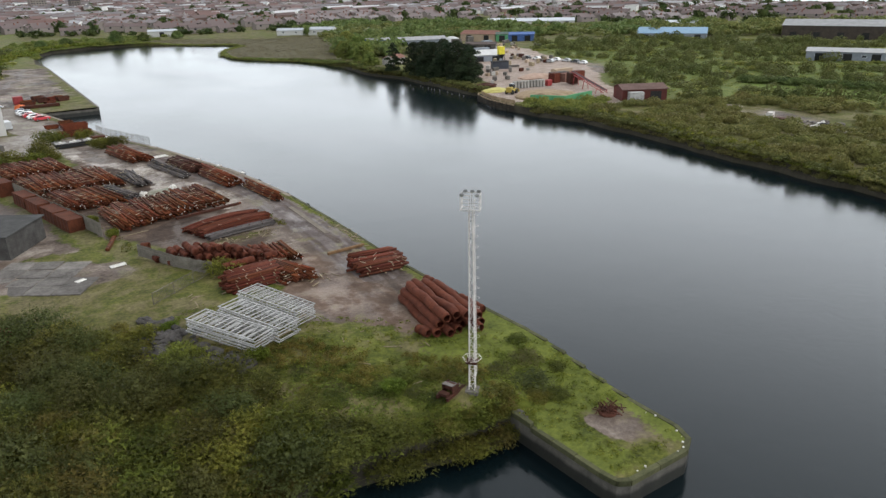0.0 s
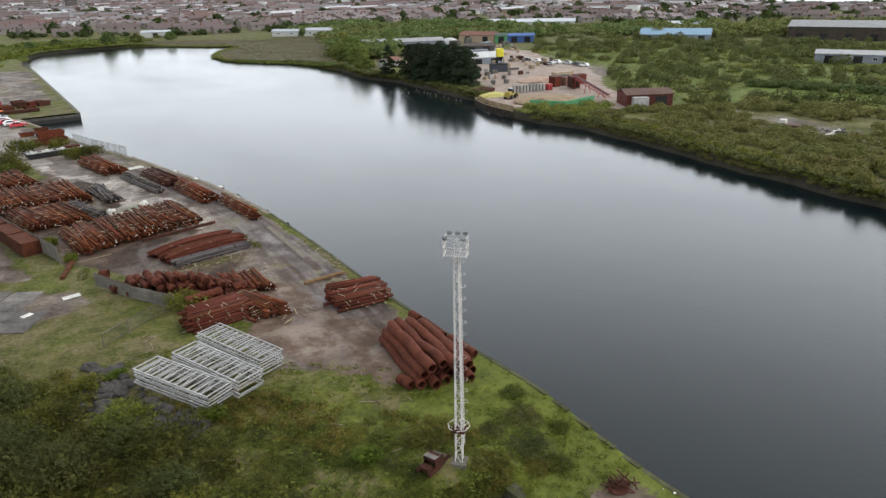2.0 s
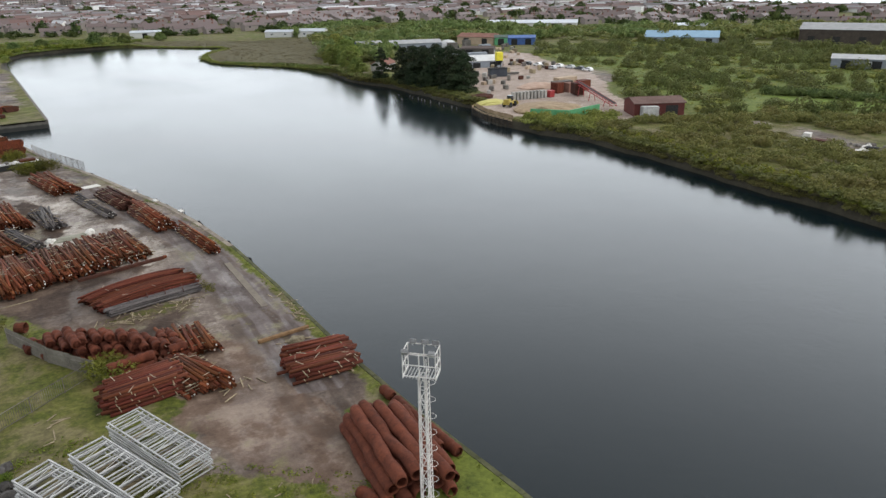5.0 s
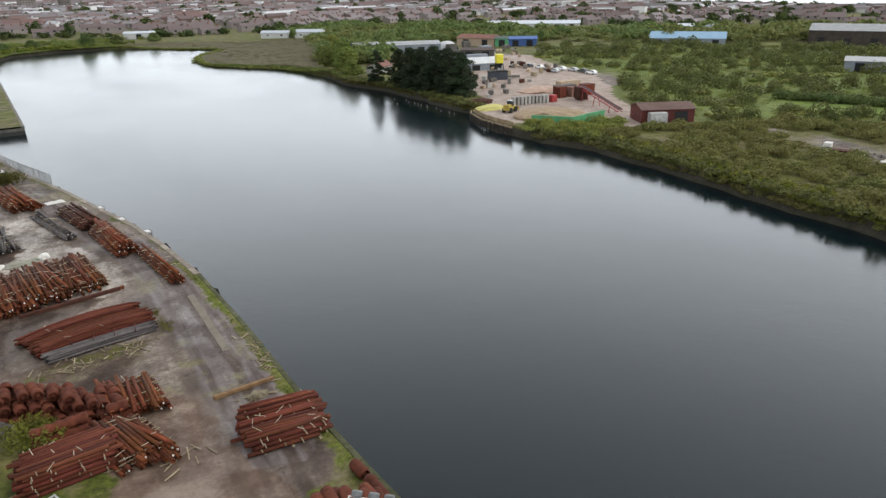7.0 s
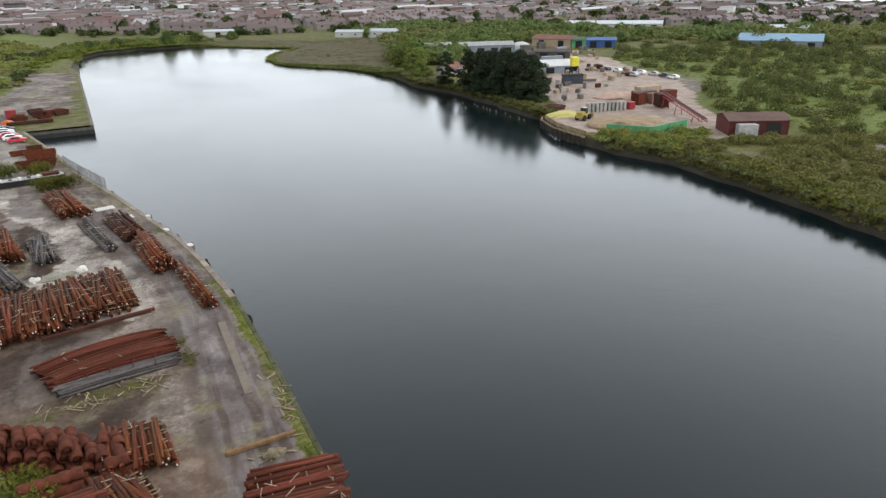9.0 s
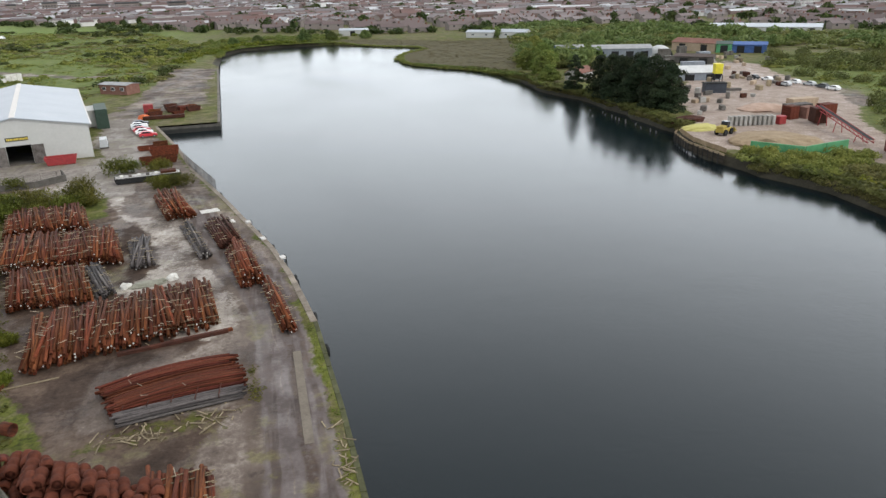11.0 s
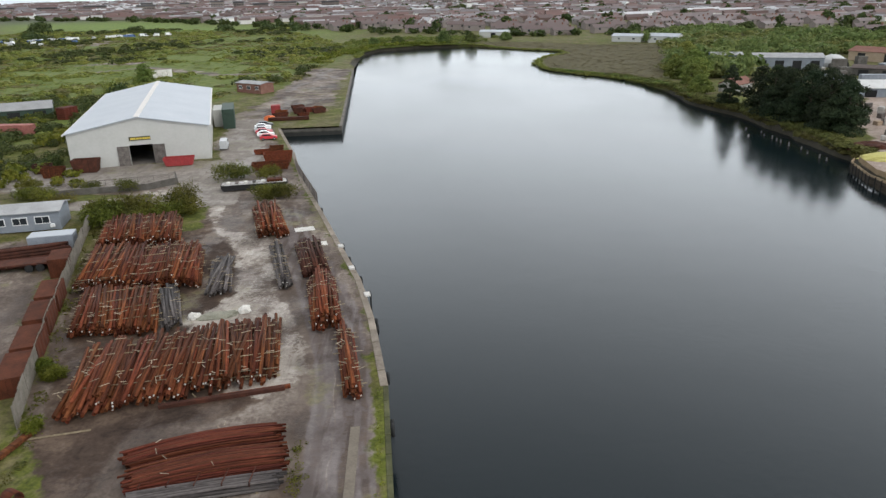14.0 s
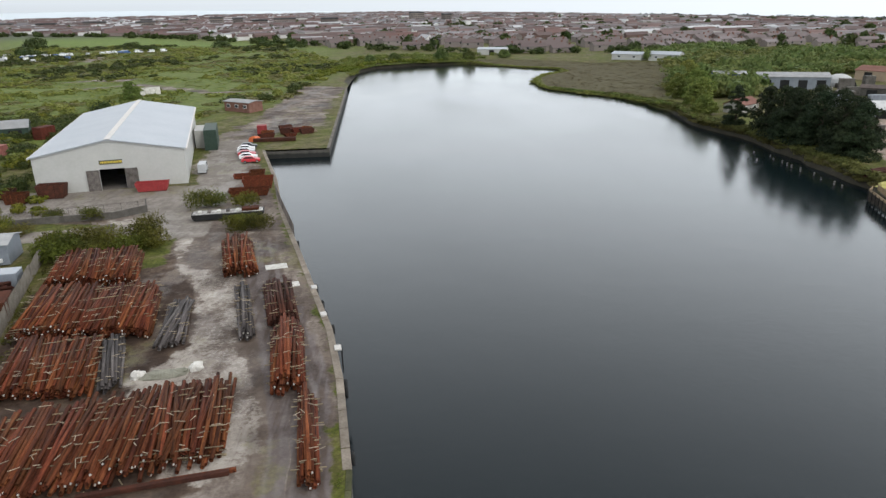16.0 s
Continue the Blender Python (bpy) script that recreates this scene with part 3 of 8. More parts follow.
    col = node_mix(n, l, edge(a1.outputs["Alpha"], n3, 1.3), col, mossy)
    pos = n.new("ShaderNodeSeparateXYZ")
    l.new(n.new("ShaderNodeNewGeometry").outputs["Position"], pos.inputs[0])
    tide = n.new("ShaderNodeMapRange")
    tide.inputs["From Min"].default_value = -1.25
    tide.inputs["From Max"].default_value = -1.7
    l.new(node_math(n, l, "ADD", pos.outputs["Z"], node_math(n, l, "MULTIPLY", n3, 0.5)), tide.inputs["Value"])
    wet = node_math(n, l, "MULTIPLY", tide.outputs["Result"], node_math(n, l, "SUBTRACT", 1.0, node_math(n, l, "MULTIPLY", a3.outputs["Alpha"], 4.0, True), True))
    col = node_mix(n, l, wet, col, node_ramp(n, l, fine, [(0.3, (0.012, 0.011, 0.008)), (0.7, (0.06, 0.052, 0.035))]))
    l.new(col, b.inputs["Base Color"])
    rough = node_math(n, l, "SUBTRACT", 0.95, node_math(n, l, "MULTIPLY", node_math(n, l, "MULTIPLY", damp, s1.outputs["Red"]), 0.45))
    l.new(rough, b.inputs["Roughness"])
    node_bump(n, l, b, fine, 0.7, 0.12)
    return m


ground_me.materials.append(ground_material())
ground = tagged(new("ground", ground_me), "grass, weeds, mud and worn concrete round the dock", "ground", kind="structure")


# ---- water ----
def water_material():
    m, n, l, b = material("still_dark_water", 0.06)
    b.inputs["Base Color"].default_value = (0.003, 0.0075, 0.0095, 1)
    b.inputs["IOR"].default_value = 1.333
    w = node_noise(n, l, 1.6, 5, 0.6, "World")
    w2 = node_noise(n, l, 0.11, 3, 0.5, "World")
    h = node_math(n, l, "ADD", w, node_math(n, l, "MULTIPLY", w2, 2.0))
    node_bump(n, l, b, h, 0.16, 0.10)
    wind = n.new("ShaderNodeMapRange")
    wind.inputs["From Min"].default_value = 0.35
    wind.inputs["From Max"].default_value = 0.68
    wind.inputs["To Min"].default_value = 0.10
    wind.inputs["To Max"].default_value = 0.21
    l.new(node_noise(n, l, 0.018, 4, 0.55, "World", (1.0, 0.5, 1.0)), wind.inputs["Value"])
    l.new(wind.outputs["Result"], b.inputs["Roughness"])
    return m


water = new("water", mesh_from("water", [(-140, -260, WATER), (140, -260, WATER), (140, 540, WATER), (-140, 540, WATER)], [(0, 1, 2, 3)], water_material()))
tagged(water, "calm dark grey dock water reflecting the sky", "water", kind="structure")
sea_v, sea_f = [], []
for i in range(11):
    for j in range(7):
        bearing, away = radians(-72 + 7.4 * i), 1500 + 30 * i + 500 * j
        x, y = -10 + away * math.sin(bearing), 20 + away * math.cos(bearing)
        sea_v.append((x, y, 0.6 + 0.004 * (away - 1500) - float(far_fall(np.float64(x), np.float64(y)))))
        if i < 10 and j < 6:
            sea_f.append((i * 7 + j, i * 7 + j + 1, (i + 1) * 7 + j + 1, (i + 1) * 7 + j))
# distant haze is mixed into the sea's pale base colour
sea = new("sea", mesh_from("sea", sea_v, sea_f, worn("haze_tinted_grey_sea", (0.35, 0.40, 0.43), (0.40, 0.45, 0.48), 0.002, 0.4, 0, 0.02, 0)))
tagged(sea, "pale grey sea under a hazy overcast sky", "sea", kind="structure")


# ---- quay walls and banks ----
def ribbon(line, rings):
    """Strips along a line; each ring is (sideways offset, height over the land or absolute below -2)."""
    p = np.array(line)
    d = np.gradient(p, axis=0)
    d /= np.linalg.norm(d, axis=1)[:, None]
    side = np.stack([-d[:, 1], d[:, 0]], 1)
    verts, faces = [], []
    for off, rise, absolute in rings:
        q = p + side * off
        z = np.full(len(p), rise) if absolute else land(p[:, 0], p[:, 1]) + rise
        verts += [(a, b, c) for (a, b), c in zip(q, z)]
    n = len(p)
    for r in range(len(rings) - 1):
        faces += [(r * n + k, r * n + k + 1, (r + 1) * n + k + 1, (r + 1) * n + k) for k in range(n - 1)]
    return verts, faces


def quay_wall(name, line, label):
    v, f = ribbon(line, [(1.1, -0.5, False), (-0.04, -0.42, False), (-0.02, -0.6, False), (-0.05, WATER - 1.0, True), (1.1, WATER - 1.0, True)])
    return tagged(new(name, mesh_from(name, v, f, QUAY_STONE)), label, "quay wall", kind="structure")


def coping(line, step, width, label):
    """Coping stones, one by one along the edge."""
    st = thing("coping", pose(0, 0, 0), label, "coping", kind="structure")
    p = densify(line, step)
    for a, b in zip(p[:-1], p[1:]):
        mx, my = (a[0] + b[0]) / 2, (a[1] + b[1]) / 2
        ln = math.dist(a, b)
        key = round(ln, 1)
        if key not in STONES:
            STONES[key] = bpy.data.meshes.new("coping_stone")
            bm = boxed(-width, 0.1, -key / 2 + 0.015, key / 2 - 0.015, -0.45, 0.05, 0.03)
            bm.to_mesh(STONES[key])
            bm.free()
            STONES[key].materials.append(COPING)
        yaw = math.degrees(math.atan2(b[1] - a[1], b[0] - a[0])) - 90
        part("coping_stone", STONES[key], None, st, m=pose(mx, my, lz(mx, my) + rng.normal(0, 0.012), 0, 0, yaw))
    return st


STONES = {}
COPING = worn("mossy_dark_coping", (0.030, 0.034, 0.014), (0.100, 0.098, 0.050), 0.7, 0.9, 0.0, 5.0, 0.03, 0.2)
coping(QUAY[:12], 2.4, 0.36, "worn mossy coping stones along the quay edge")
COPING = worn("bleached_concrete_coping", (0.13, 0.105, 0.082), (0.30, 0.26, 0.215), 0.6, 0.9, 0.0, 5.0, 0.03, 0.2)
STONES.clear()
coping(QUAY[11:], 2.4, 0.62, "bleached concrete coping stones along the quay edge")
COPING = CONCRETE
STONES.clear()
coping(QUAY_FAR[1:], 3.0, 0.6, "dark coping along the inner dock quay")
quay_wall("quay_wall", quay_line, "dark stained concrete quay wall with a worn coping")
quay_wall("quay_wall_far", [basin[len(quay_line) - 1]] + far_line, "dark timber-faced quay wall of the inner dock")
v, f = ribbon(shore_line, [(0.05, WATER + 0.1, True), (-0.6, WATER - 0.8, True)])
BANK = worn("muddy_bank", (0.012, 0.012, 0.008), (0.05, 0.045, 0.03), 0.5, 0.9, 0, 3.0, 0.1)
tagged(new("bank", mesh_from("bank", v, f, BANK)), "dark muddy foot of the overgrown bank", "bank", kind="structure")


# ---- pipe stacks ----
TUBES = {}


def tube(length, r, mat):
    key = (round(length * 2) / 2, r, mat.name)
    if key not in TUBES:
        TUBES[key] = tube_mesh("pipe", key[0], r, max(0.012, r * 0.09), mat, 12 if r < 0.3 else 18)
    return TUBES[key]


SAGGING = {}


def sagging_tube(length, r, sag, mat):
    """A thin closed pipe that droops towards both ends."""
    key = (round(length * 2) / 2, r, sag, mat.name)
    if key not in SAGGING:
        rings, sides = 11, 8
        v, f = [], []
        for i in range(rings):
            u = i / (rings - 1) * 2 - 1
            for k in range(sides):
                a = 2 * math.pi * k / sides
                v.append((r * math.cos(a), u * key[0] / 2, r * math.sin(a) - sag * u * u))
        for i in range(rings - 1):
            f += [(i * sides + k, i * sides + (k + 1) % sides, (i + 1) * sides + (k + 1) % sides, (i + 1) * sides + k) for k in range(sides)]
        f += [tuple(range(sides)), tuple(range((rings - 1) * sides, rings * sides))[::-1]]
        SAGGING[key] = mesh_from("pipe", v, f, mat, True)
    return SAGGING[key]


def cap_mesh(r):
    n = 8
    v = [(r * math.cos(6.2832 * k / n), y, r * math.sin(6.2832 * k / n)) for y in (-0.05, 0.06) for k in range(n)]
    f = [tuple(range(n))] + [(k, k + n, (k + 1) % n + n, (k + 1) % n) for k in range(n)]
    return mesh_from("end_cap", v, f, worn("white_plastic_cap", (0.38, 0.35, 0.31), (0.62, 0.59, 0.55), 2, 0.6, 0, 9, 0))


CAP = None
PALE_TIMBER = worn("pale_dunnage_timber", (0.17, 0.13, 0.09), (0.40, 0.34, 0.26), 3.0, 0.85, 0.0, 20.0, 0.005, 0.3)
PLANK = mesh_from("timber_baulk", *(lambda h: ([(x, y, z) for x in (-h[0], h[0]) for y in (-h[1], h[1]) for z in (-h[2], h[2])], [(0, 1, 3, 2), (4, 6, 7, 5), (0, 4, 5, 1), (2, 3, 7, 6), (0, 2, 6, 4), (1, 5, 7, 3)]))((0.34, 0.026, 0.02)), PALE_TIMBER)


DUNNAGE = mesh_from("dunnage", [(x, y, z) for x in (-1, 1) for y in (-0.04, 0.04) for z in (-0.03, 0.03)], [(0, 1, 3, 2), (4, 6, 7, 5), (0, 4, 5, 1), (2, 3, 7, 6), (0, 2, 6, 4), (1, 5, 7, 3)], TIMBER)


def pipe_stack(label, a, b, length, r, layers, mat, turn=None, jitter=1.2, slip=0.35, fill=1.0, spacers=0, taper=0.6, group="pipe stacks in the yard", sag=0.0):
    global CAP
    """Pipes lying side by side; a to b is the line of their near ends' middle, along the stack's width."""
    a, b = Vector((*a, 0)), Vector((*b, 0))
    across = b - a
    width = across.length
    across.normalize()
    ahead = Vector((-across.y, across.x, 0))
    if turn is not None:
        ahead = Matrix.Rotation(radians(turn), 3, "Z") @ ahead
    base = (a + b) / 2 + ahead * length / 2
    yaw = math.atan2(ahead.y, ahead.x) - math.pi / 2
    z0 = lz(base.x, base.y) + 0.12
    st = thing("pipe_stack", Matrix.LocRotScale((base.x, base.y, z0), Euler((0, 0, yaw)), None), label, "pipe stack", group)
    shear = across.dot(Matrix.Rotation(yaw, 3, "Z") @ Vector((0, 1, 0)))
    fan = rng.normal(0, jitter * 1.1, 40)
    hold = max(1, int(1.9 / (2.04 * r)))
    for lay in range(layers):
        w = width - lay * 2 * r * taper * 2
        n = int(w / (2.04 * r))
        top = lay == layers - 1
        for k in range(n):
            if top and rng.random() > fill:
                continue
            x = (k - (n - 1) / 2) * min(w / n, 2.05 * r)
            bundle = fan[(k // hold + 7 * lay) % 40]
            yw = bundle * (0.35 + 0.65 * lay / max(1, layers - 1)) + rng.normal(0, jitter * (0.75 if top else 0.4))
            mm = pose(x + rng.normal(0, r * 0.12), shear * x + 0.12 * bundle * slip + rng.normal(0, slip), r + lay * 1.75 * r + rng.uniform(0, 0.1) * r, rng.normal(0, 0.25), 0, yw)
            ln = length + rng.choice([-0.5, 0, 0, 0.5])
            ob = part("pipe", sagging_tube(ln, r, sag * (0.4 + 0.6 * lay / layers), mat) if sag else tube(ln, r, mat), None, st, m=mm)
            if mat in (RUST, GREY_PIPE) and 0.15 < r < 0.2 and rng.random() < 0.24:
                CAP = CAP or cap_mesh(0.08)
                part("end_cap", CAP, None, ob, "white plastic end cap", pose(0, -round(ln * 2) / 4, 0))
        if spacers and lay and r < 0.2 and not sag:
            for q in (-0.36, -0.12, 0.14, 0.37):
                half = w / 2 + rng.uniform(0.1, 0.6)
                part("dunnage", DUNNAGE, None, st, m=pose(0, q * length + rng.normal(0, 0.25), r * 0.4 + lay * 1.75 * r, 0, 0, rng.normal(0, 2.5)) @ Matrix.Diagonal((half, 1, 1, 1)))
    for k in range(int(spacers * 0.5)):
        turned = rng.normal(0, 22) if rng.random() < 0.65 else rng.uniform(-90, 90)
        part("timber_baulk", PLANK, None, st, m=pose(rng.uniform(-width / 2, width / 2), rng.uniform(-length * 0.45, length * 0.45), r * 2 + (layers - 1) * 1.75 * r + 0.03, rng.normal(0, 4), rng.normal(0, 6), turned) @ Matrix.Diagonal((rng.uniform(0.6, 1.5), 1, 1, 1)))
    for k in (-0.35, 0.0, 0.35):
        part("bearer", boxed(-width / 2, width / 2, k * length - 0.1, k * length + 0.1, -0.2, 0.0), TIMBER, st)
    return st


pipe_stack("long stack of rusty orange steel pipes on timber bearers", (-28.3, 100.4), (-11.0, 106.2), 11.0, 0.165, 4, RUST, -9, 2.6, 0.6, 0.72, 130)
pipe_stack("stack of thin rusty steel pipes beside the fence", (-34.0, 115.6), (-25.2, 115.9), 11.0, 0.165, 4, RUST, 14, 1.9, 0.4, 0.55, 50)
pipe_stack("stack of weathered grey steel pipes with loose timbers", (-25.0, 115.9), (-23.0, 117.2), 10.0, 0.165, 3, GREY_PIPE, -15, 2.5, 0.5, 0.7, 26)
pipe_stack("wide stack of rusty orange steel pipes", (-38.6, 127.5), (-24.0, 127.6), 12.5, 0.165, 5, RUST, 13, 2.2, 0.45, 0.55, 90)
pipe_stack("low stack of weathered grey pipes on the lane's edge", (-22.5, 124.6), (-19.8, 125.0), 11.0, 0.16, 3, GREY_PIPE, 3, 3.0, 0.6, 0.6, 26)
pipe_stack("stack of rusty pipes beneath the green hedge", (-42.0, 141.8), (-30.8, 142.2), 11.5, 0.165, 5, RUST, 14, 1.9, 0.45, 0.55, 50)
pipe_stack("narrow stack of rusty pipes along the quay", (-4.9, 102.3), (-3.0, 101.9), 12.0, 0.165, 5, RUST, 21, 1.0, 0.3, 0.55, 20)
pipe_stack("stack of rusty steel pipes along the quay edge", (-9.4, 114.9), (-5.9, 115.7), 12.5, 0.165, 6, RUST, -3, 1.5, 0.4, 0.55, 32)
pipe_stack("old rusty and grey pipes along the quay", (-12.2, 128.9), (-8.6, 129.4), 11.5, 0.17, 4, RUST_DARK, 6, 1.5, 0.4, 0.7, 12)
pipe_stack("bundle of weathered grey pipes in the lane", (-14.6, 126.2), (-12.8, 126.0), 14.5, 0.17, 4, GREY_PIPE, 21, 1.2, 0.4, 0.8, 26)
pipe_stack("stack of rusty pipes by the boat", (-20.8, 144.3), (-16.3, 144.5), 13.5, 0.165, 5, RUST, 12, 2.2, 0.5, 0.55, 20)
# three bundles lying across the yard
pipe_stack("low bundle of grey steel pipes on the mud", (-8.3, 90.8), (-8.6, 92.5), 10.0, 0.12, 3, GREY_PIPE, 0, 0.5, 0.25, 0.9, 0, 0.3, sag=0.1)
pipe_stack("long sagging bundle of red-brown pipes on the mud", (-8.3, 92.9), (-8.9, 95.5), 10.6, 0.09, 8, RUST_RED, 0, 0.3, 0.25, 0.95, 6, 0.35, sag=0.4)
pipe_stack("long sagging bundle of red-brown pipes at the mud's far side", (-9.2, 96.1), (-9.8, 98.4), 10.8, 0.09, 7, RUST_RED, 0, 0.3, 0.25, 0.95, 8, 0.35, sag=0.45)
for k in range(5):
    x = -10.2 - 1.9 * k
    strap = thing("timber_strap", pose(x, 91.65, lz(x, 91) + 0.12, 0, 0, -4), "dark timber bearer strapped round the grey pipes", "bearer", "straps on the grey bundle")
    part("upright", boxed(-0.04, 0.04, -1.0, -0.93, 0, 0.80, 0.01), RUST_DARK, strap)
    part("cross_piece", boxed(-0.04, 0.04, -0.93, 0.8, 0.74, 0.80, 0.01), RUST_DARK, strap)
# large pipes
LUMP_RUST = worn("scaly_red_brown_rust", (0.046, 0.013, 0.008), (0.125, 0.036, 0.018), 1.4, 0.9, 0.0, 6.0, 0.03, 0.22)


def lumpy_pipe(length, r, joints, seed):
    """A wide open pipe, welded from lengths that bulge and sit a little askew."""
    rings, sides, wall = 30, 16, 0.05
    v, f = [], []
    for skin in (0, 1):
        for i in range(rings):
            u = i / (rings - 1)
            lap = abs((u * joints) % 1.0 - 0.5) * 2
            bulge = 1.0 + 0.09 * (1 - lap ** 3) - 0.10 * lap ** 6
            sx = 0.5 * r * noise.noise((u * 3.1, seed * 3.7, 0.0))
            sz = 0.3 * r * noise.noise((u * 3.1, seed * 3.7, 9.0))
            for k in range(sides):
                a = 2 * math.pi * k / sides
                q = (r * bulge - skin * wall) * (1 + 0.09 * noise.noise((math.cos(a) * 1.5, u * 7, seed + math.sin(a) * 1.5)))
                v.append((q * math.cos(a) + sx, (u - 0.5) * length, q * math.sin(a) + sz))
    for i in range(rings - 1):
        for k in range(sides):
            j = (k + 1) % sides
            p = i * sides
            f.append((p + k, p + j, p + sides + j, p + sides + k))
            p += rings * sides
            f.append((p + j, p + k, p + sides + k, p + sides + j))
    for i in (0, rings - 1):
        for k in range(sides):
            j = (k + 1) % sides
            p, q = i * sides, (rings + i) * sides
            f.append((p + k, q + k, q + j, p + j) if i == 0 else (p + j, q + j, q + k, p + k))
    return mesh_from("pipe", v, f, LUMP_RUST, True)


LUMPY = [lumpy_pipe(9.6, 0.47, 4, k) for k in range(5)]
heap = thing("pipe_stack", pose(-2.75, 52.1, lz(-2.75, 52.1), 0, 0, -4), "pile of large lumpy red-brown steel pipes by the quay", "pipe stack", "pipe stacks in the yard")
for lay, count in enumerate((6, 5, 4)):
    for k in range(count):
        x = (k - (count - 1) / 2) * 1.0 - 0.10 * lay
        part("pipe", LUMPY[(k + 2 * lay) % 5], None, heap, m=pose(x, rng.normal(0, 0.5) - (0.5 if lay == 2 else 0), 0.48 + 0.80 * lay, rng.normal(0, 0.6), rng.uniform(0, 360), rng.normal(0, 1.3)))
SHORT_LUMPY = lumpy_pipe(1.7, 0.46, 1, 9)
for x, y, yaw in [(-6.7, 48.9, 12)]:
    ob = new("pipe_ring", SHORT_LUMPY)
    ob.matrix_world = pose(x, y, lz(x, y) + 0.44, 0, 0, yaw)
    tagged(ob, "short red-brown pipe length beside the large pile", "pipe ring", "pipe rings")
pipe_stack("stack of short red-brown pipes across the quay", (0.3, 65.1), (0.6, 71.0), 6.1, 0.165, 4, RUST_RED, 0, 2.2, 0.35, 0.7, 22, 0.4)
pipe_stack("bundle of wide red-brown pipes behind the racks", (-14.4, 69.3), (-14.6, 73.4), 6.2, 0.165, 6, RUST_RED, 4, 1.2, 0.3, 0.9, 16, 0.3)
pipe_stack("fan of rusty pipes on the earth", (-14.6, 69.0), (-10.2, 68.6), 6.0, 0.165, 4, RUST, 24, 4.0, 0.4, 0.8, 14)
pipe_stack("small stack of rusty pipes beside the lane", (-14.9, 75.6), (-9.6, 75.6), 5.6, 0.17, 4, RUST, 6, 2.5, 0.4, 0.8, 10)


def collared_pipe(length, r, collars):
    """A wide pipe with barrel-like swellings between its joints."""
    per, sides = 5, 14
    rings = collars * per + 1
    v, f = [], []
    for skin in (0, 1):
        for i in range(rings):
            u = (i % per) / per
            q = r * (0.80 + 0.20 * math.sin(math.pi * u) ** 0.4) - skin * 0.05
            for k in range(sides):
                a = 2 * math.pi * k / sides
                v.append((q * math.cos(a), (i / (rings - 1) - 0.5) * length, q * math.sin(a)))
    for i in range(rings - 1):
        for k in range(sides):
            j, p = (k + 1) % sides, i * sides
            f.append((p + k, p + j, p + sides + j, p + sides + k))
            p += rings * sides
            f.append((p + j, p + k, p + sides + k, p + sides + j))
    for i in (0, rings - 1):
        for k in range(sides):
            j, p, q = (k + 1) % sides, i * sides, (rings + i) * sides
            f.append((p + k, q + k, q + j, p + j) if i == 0 else (p + j, q + j, q + k, p + k))
    # a plate welded in a little way from each mouth
    for i in (1, rings - 2):
        ring = [(rings + i) * sides + k for k in range(sides)]
        f.append(tuple(ring) if i == 1 else tuple(reversed(ring)))
    return mesh_from("pipe", v, f, LUMP_RUST, True)


COLLARED = {n: collared_pipe(0.82 * n, 0.47, n) for n in range(1, 7)}
# long collared pipes heaped inside the paling fence, side by side
for k in range(-3, 9):
    near_y = 79.3 - 0.42 * k if k >= 0 else 79.3 - 1.75 * k
    far_y = 85.4 - 0.62 * k if k >= 0 else 85.4 - 0.5 * k
    mx, my = -22.2 + 0.95 * k - 0.17 * (near_y - 79.3), (near_y + far_y) / 2
    st = thing("pipe_stack", pose(mx, my, lz(mx, my), 0, 0, 9), "column of red-brown collared pipes in a heap", "pipe stack", "collared pipe heap")
    for lay in range(1 if k < -2 else 2 if k in (-2, -1, 6, 7, 8) else 3):
        left = far_y - near_y - 0.7 * lay - (1.6 if k % 3 == 1 and lay == 2 else 0)
        y = -left / 2
        while left > 1.0:
            n = int(max(1, min(left / 0.82, rng.choice([1, 1, 2, 2, 3]))))
            if lay < 2 or rng.random() < 0.85:
                part("pipe", COLLARED[n], None, st, m=pose(0.47 * (lay % 2) + rng.normal(0, 0.10), y + 0.41 * n, 0.46 + 0.80 * lay + rng.normal(0, 0.05), rng.normal(0, 2.5), 0, rng.normal(0, 5 if n < 3 else 2.5)))
            y += 0.82 * n + 0.05
            left -= 0.82 * n + 0.05
st = thing("pipe_stack", pose(-17.9, 75.2, lz(-17.9, 75.2), 0, 0, 2), "long collared red-brown pipes across the heap's end", "pipe stack", "collared pipe heap")
for k, (x, y, lay, n) in enumerate([(0, 0, 0, 5), (0.3, 0.88, 0, 5), (0.1, 0.42, 1, 5), (4.4, 0.3, 0, 3), (4.2, 1.2, 0, 3), (4.3, 0.7, 1, 2)]):
    part("pipe", COLLARED[n], None, st, m=pose(x, y, 0.46 + 0.78 * lay) @ pose(0, 0, 0, 0, 0, -90 + rng.normal(0, 3)))
st = thing("pipe_stack", pose(0.45, 56.8, lz(0.5, 56.5), 0, 0, 6), "row of ribbed red-brown pipes on the quay edge", "pipe stack", "pipe stacks in the yard")
for x, y, n in [(0, -5.0, 5), (0, -0.3, 5), (0.1, 3.0, 2), (-0.75, -4.2, 4)]:
    part("pipe", COLLARED[n], None, st, m=pose(x, y, 0.43, 0, 0, rng.normal(0, 3)))


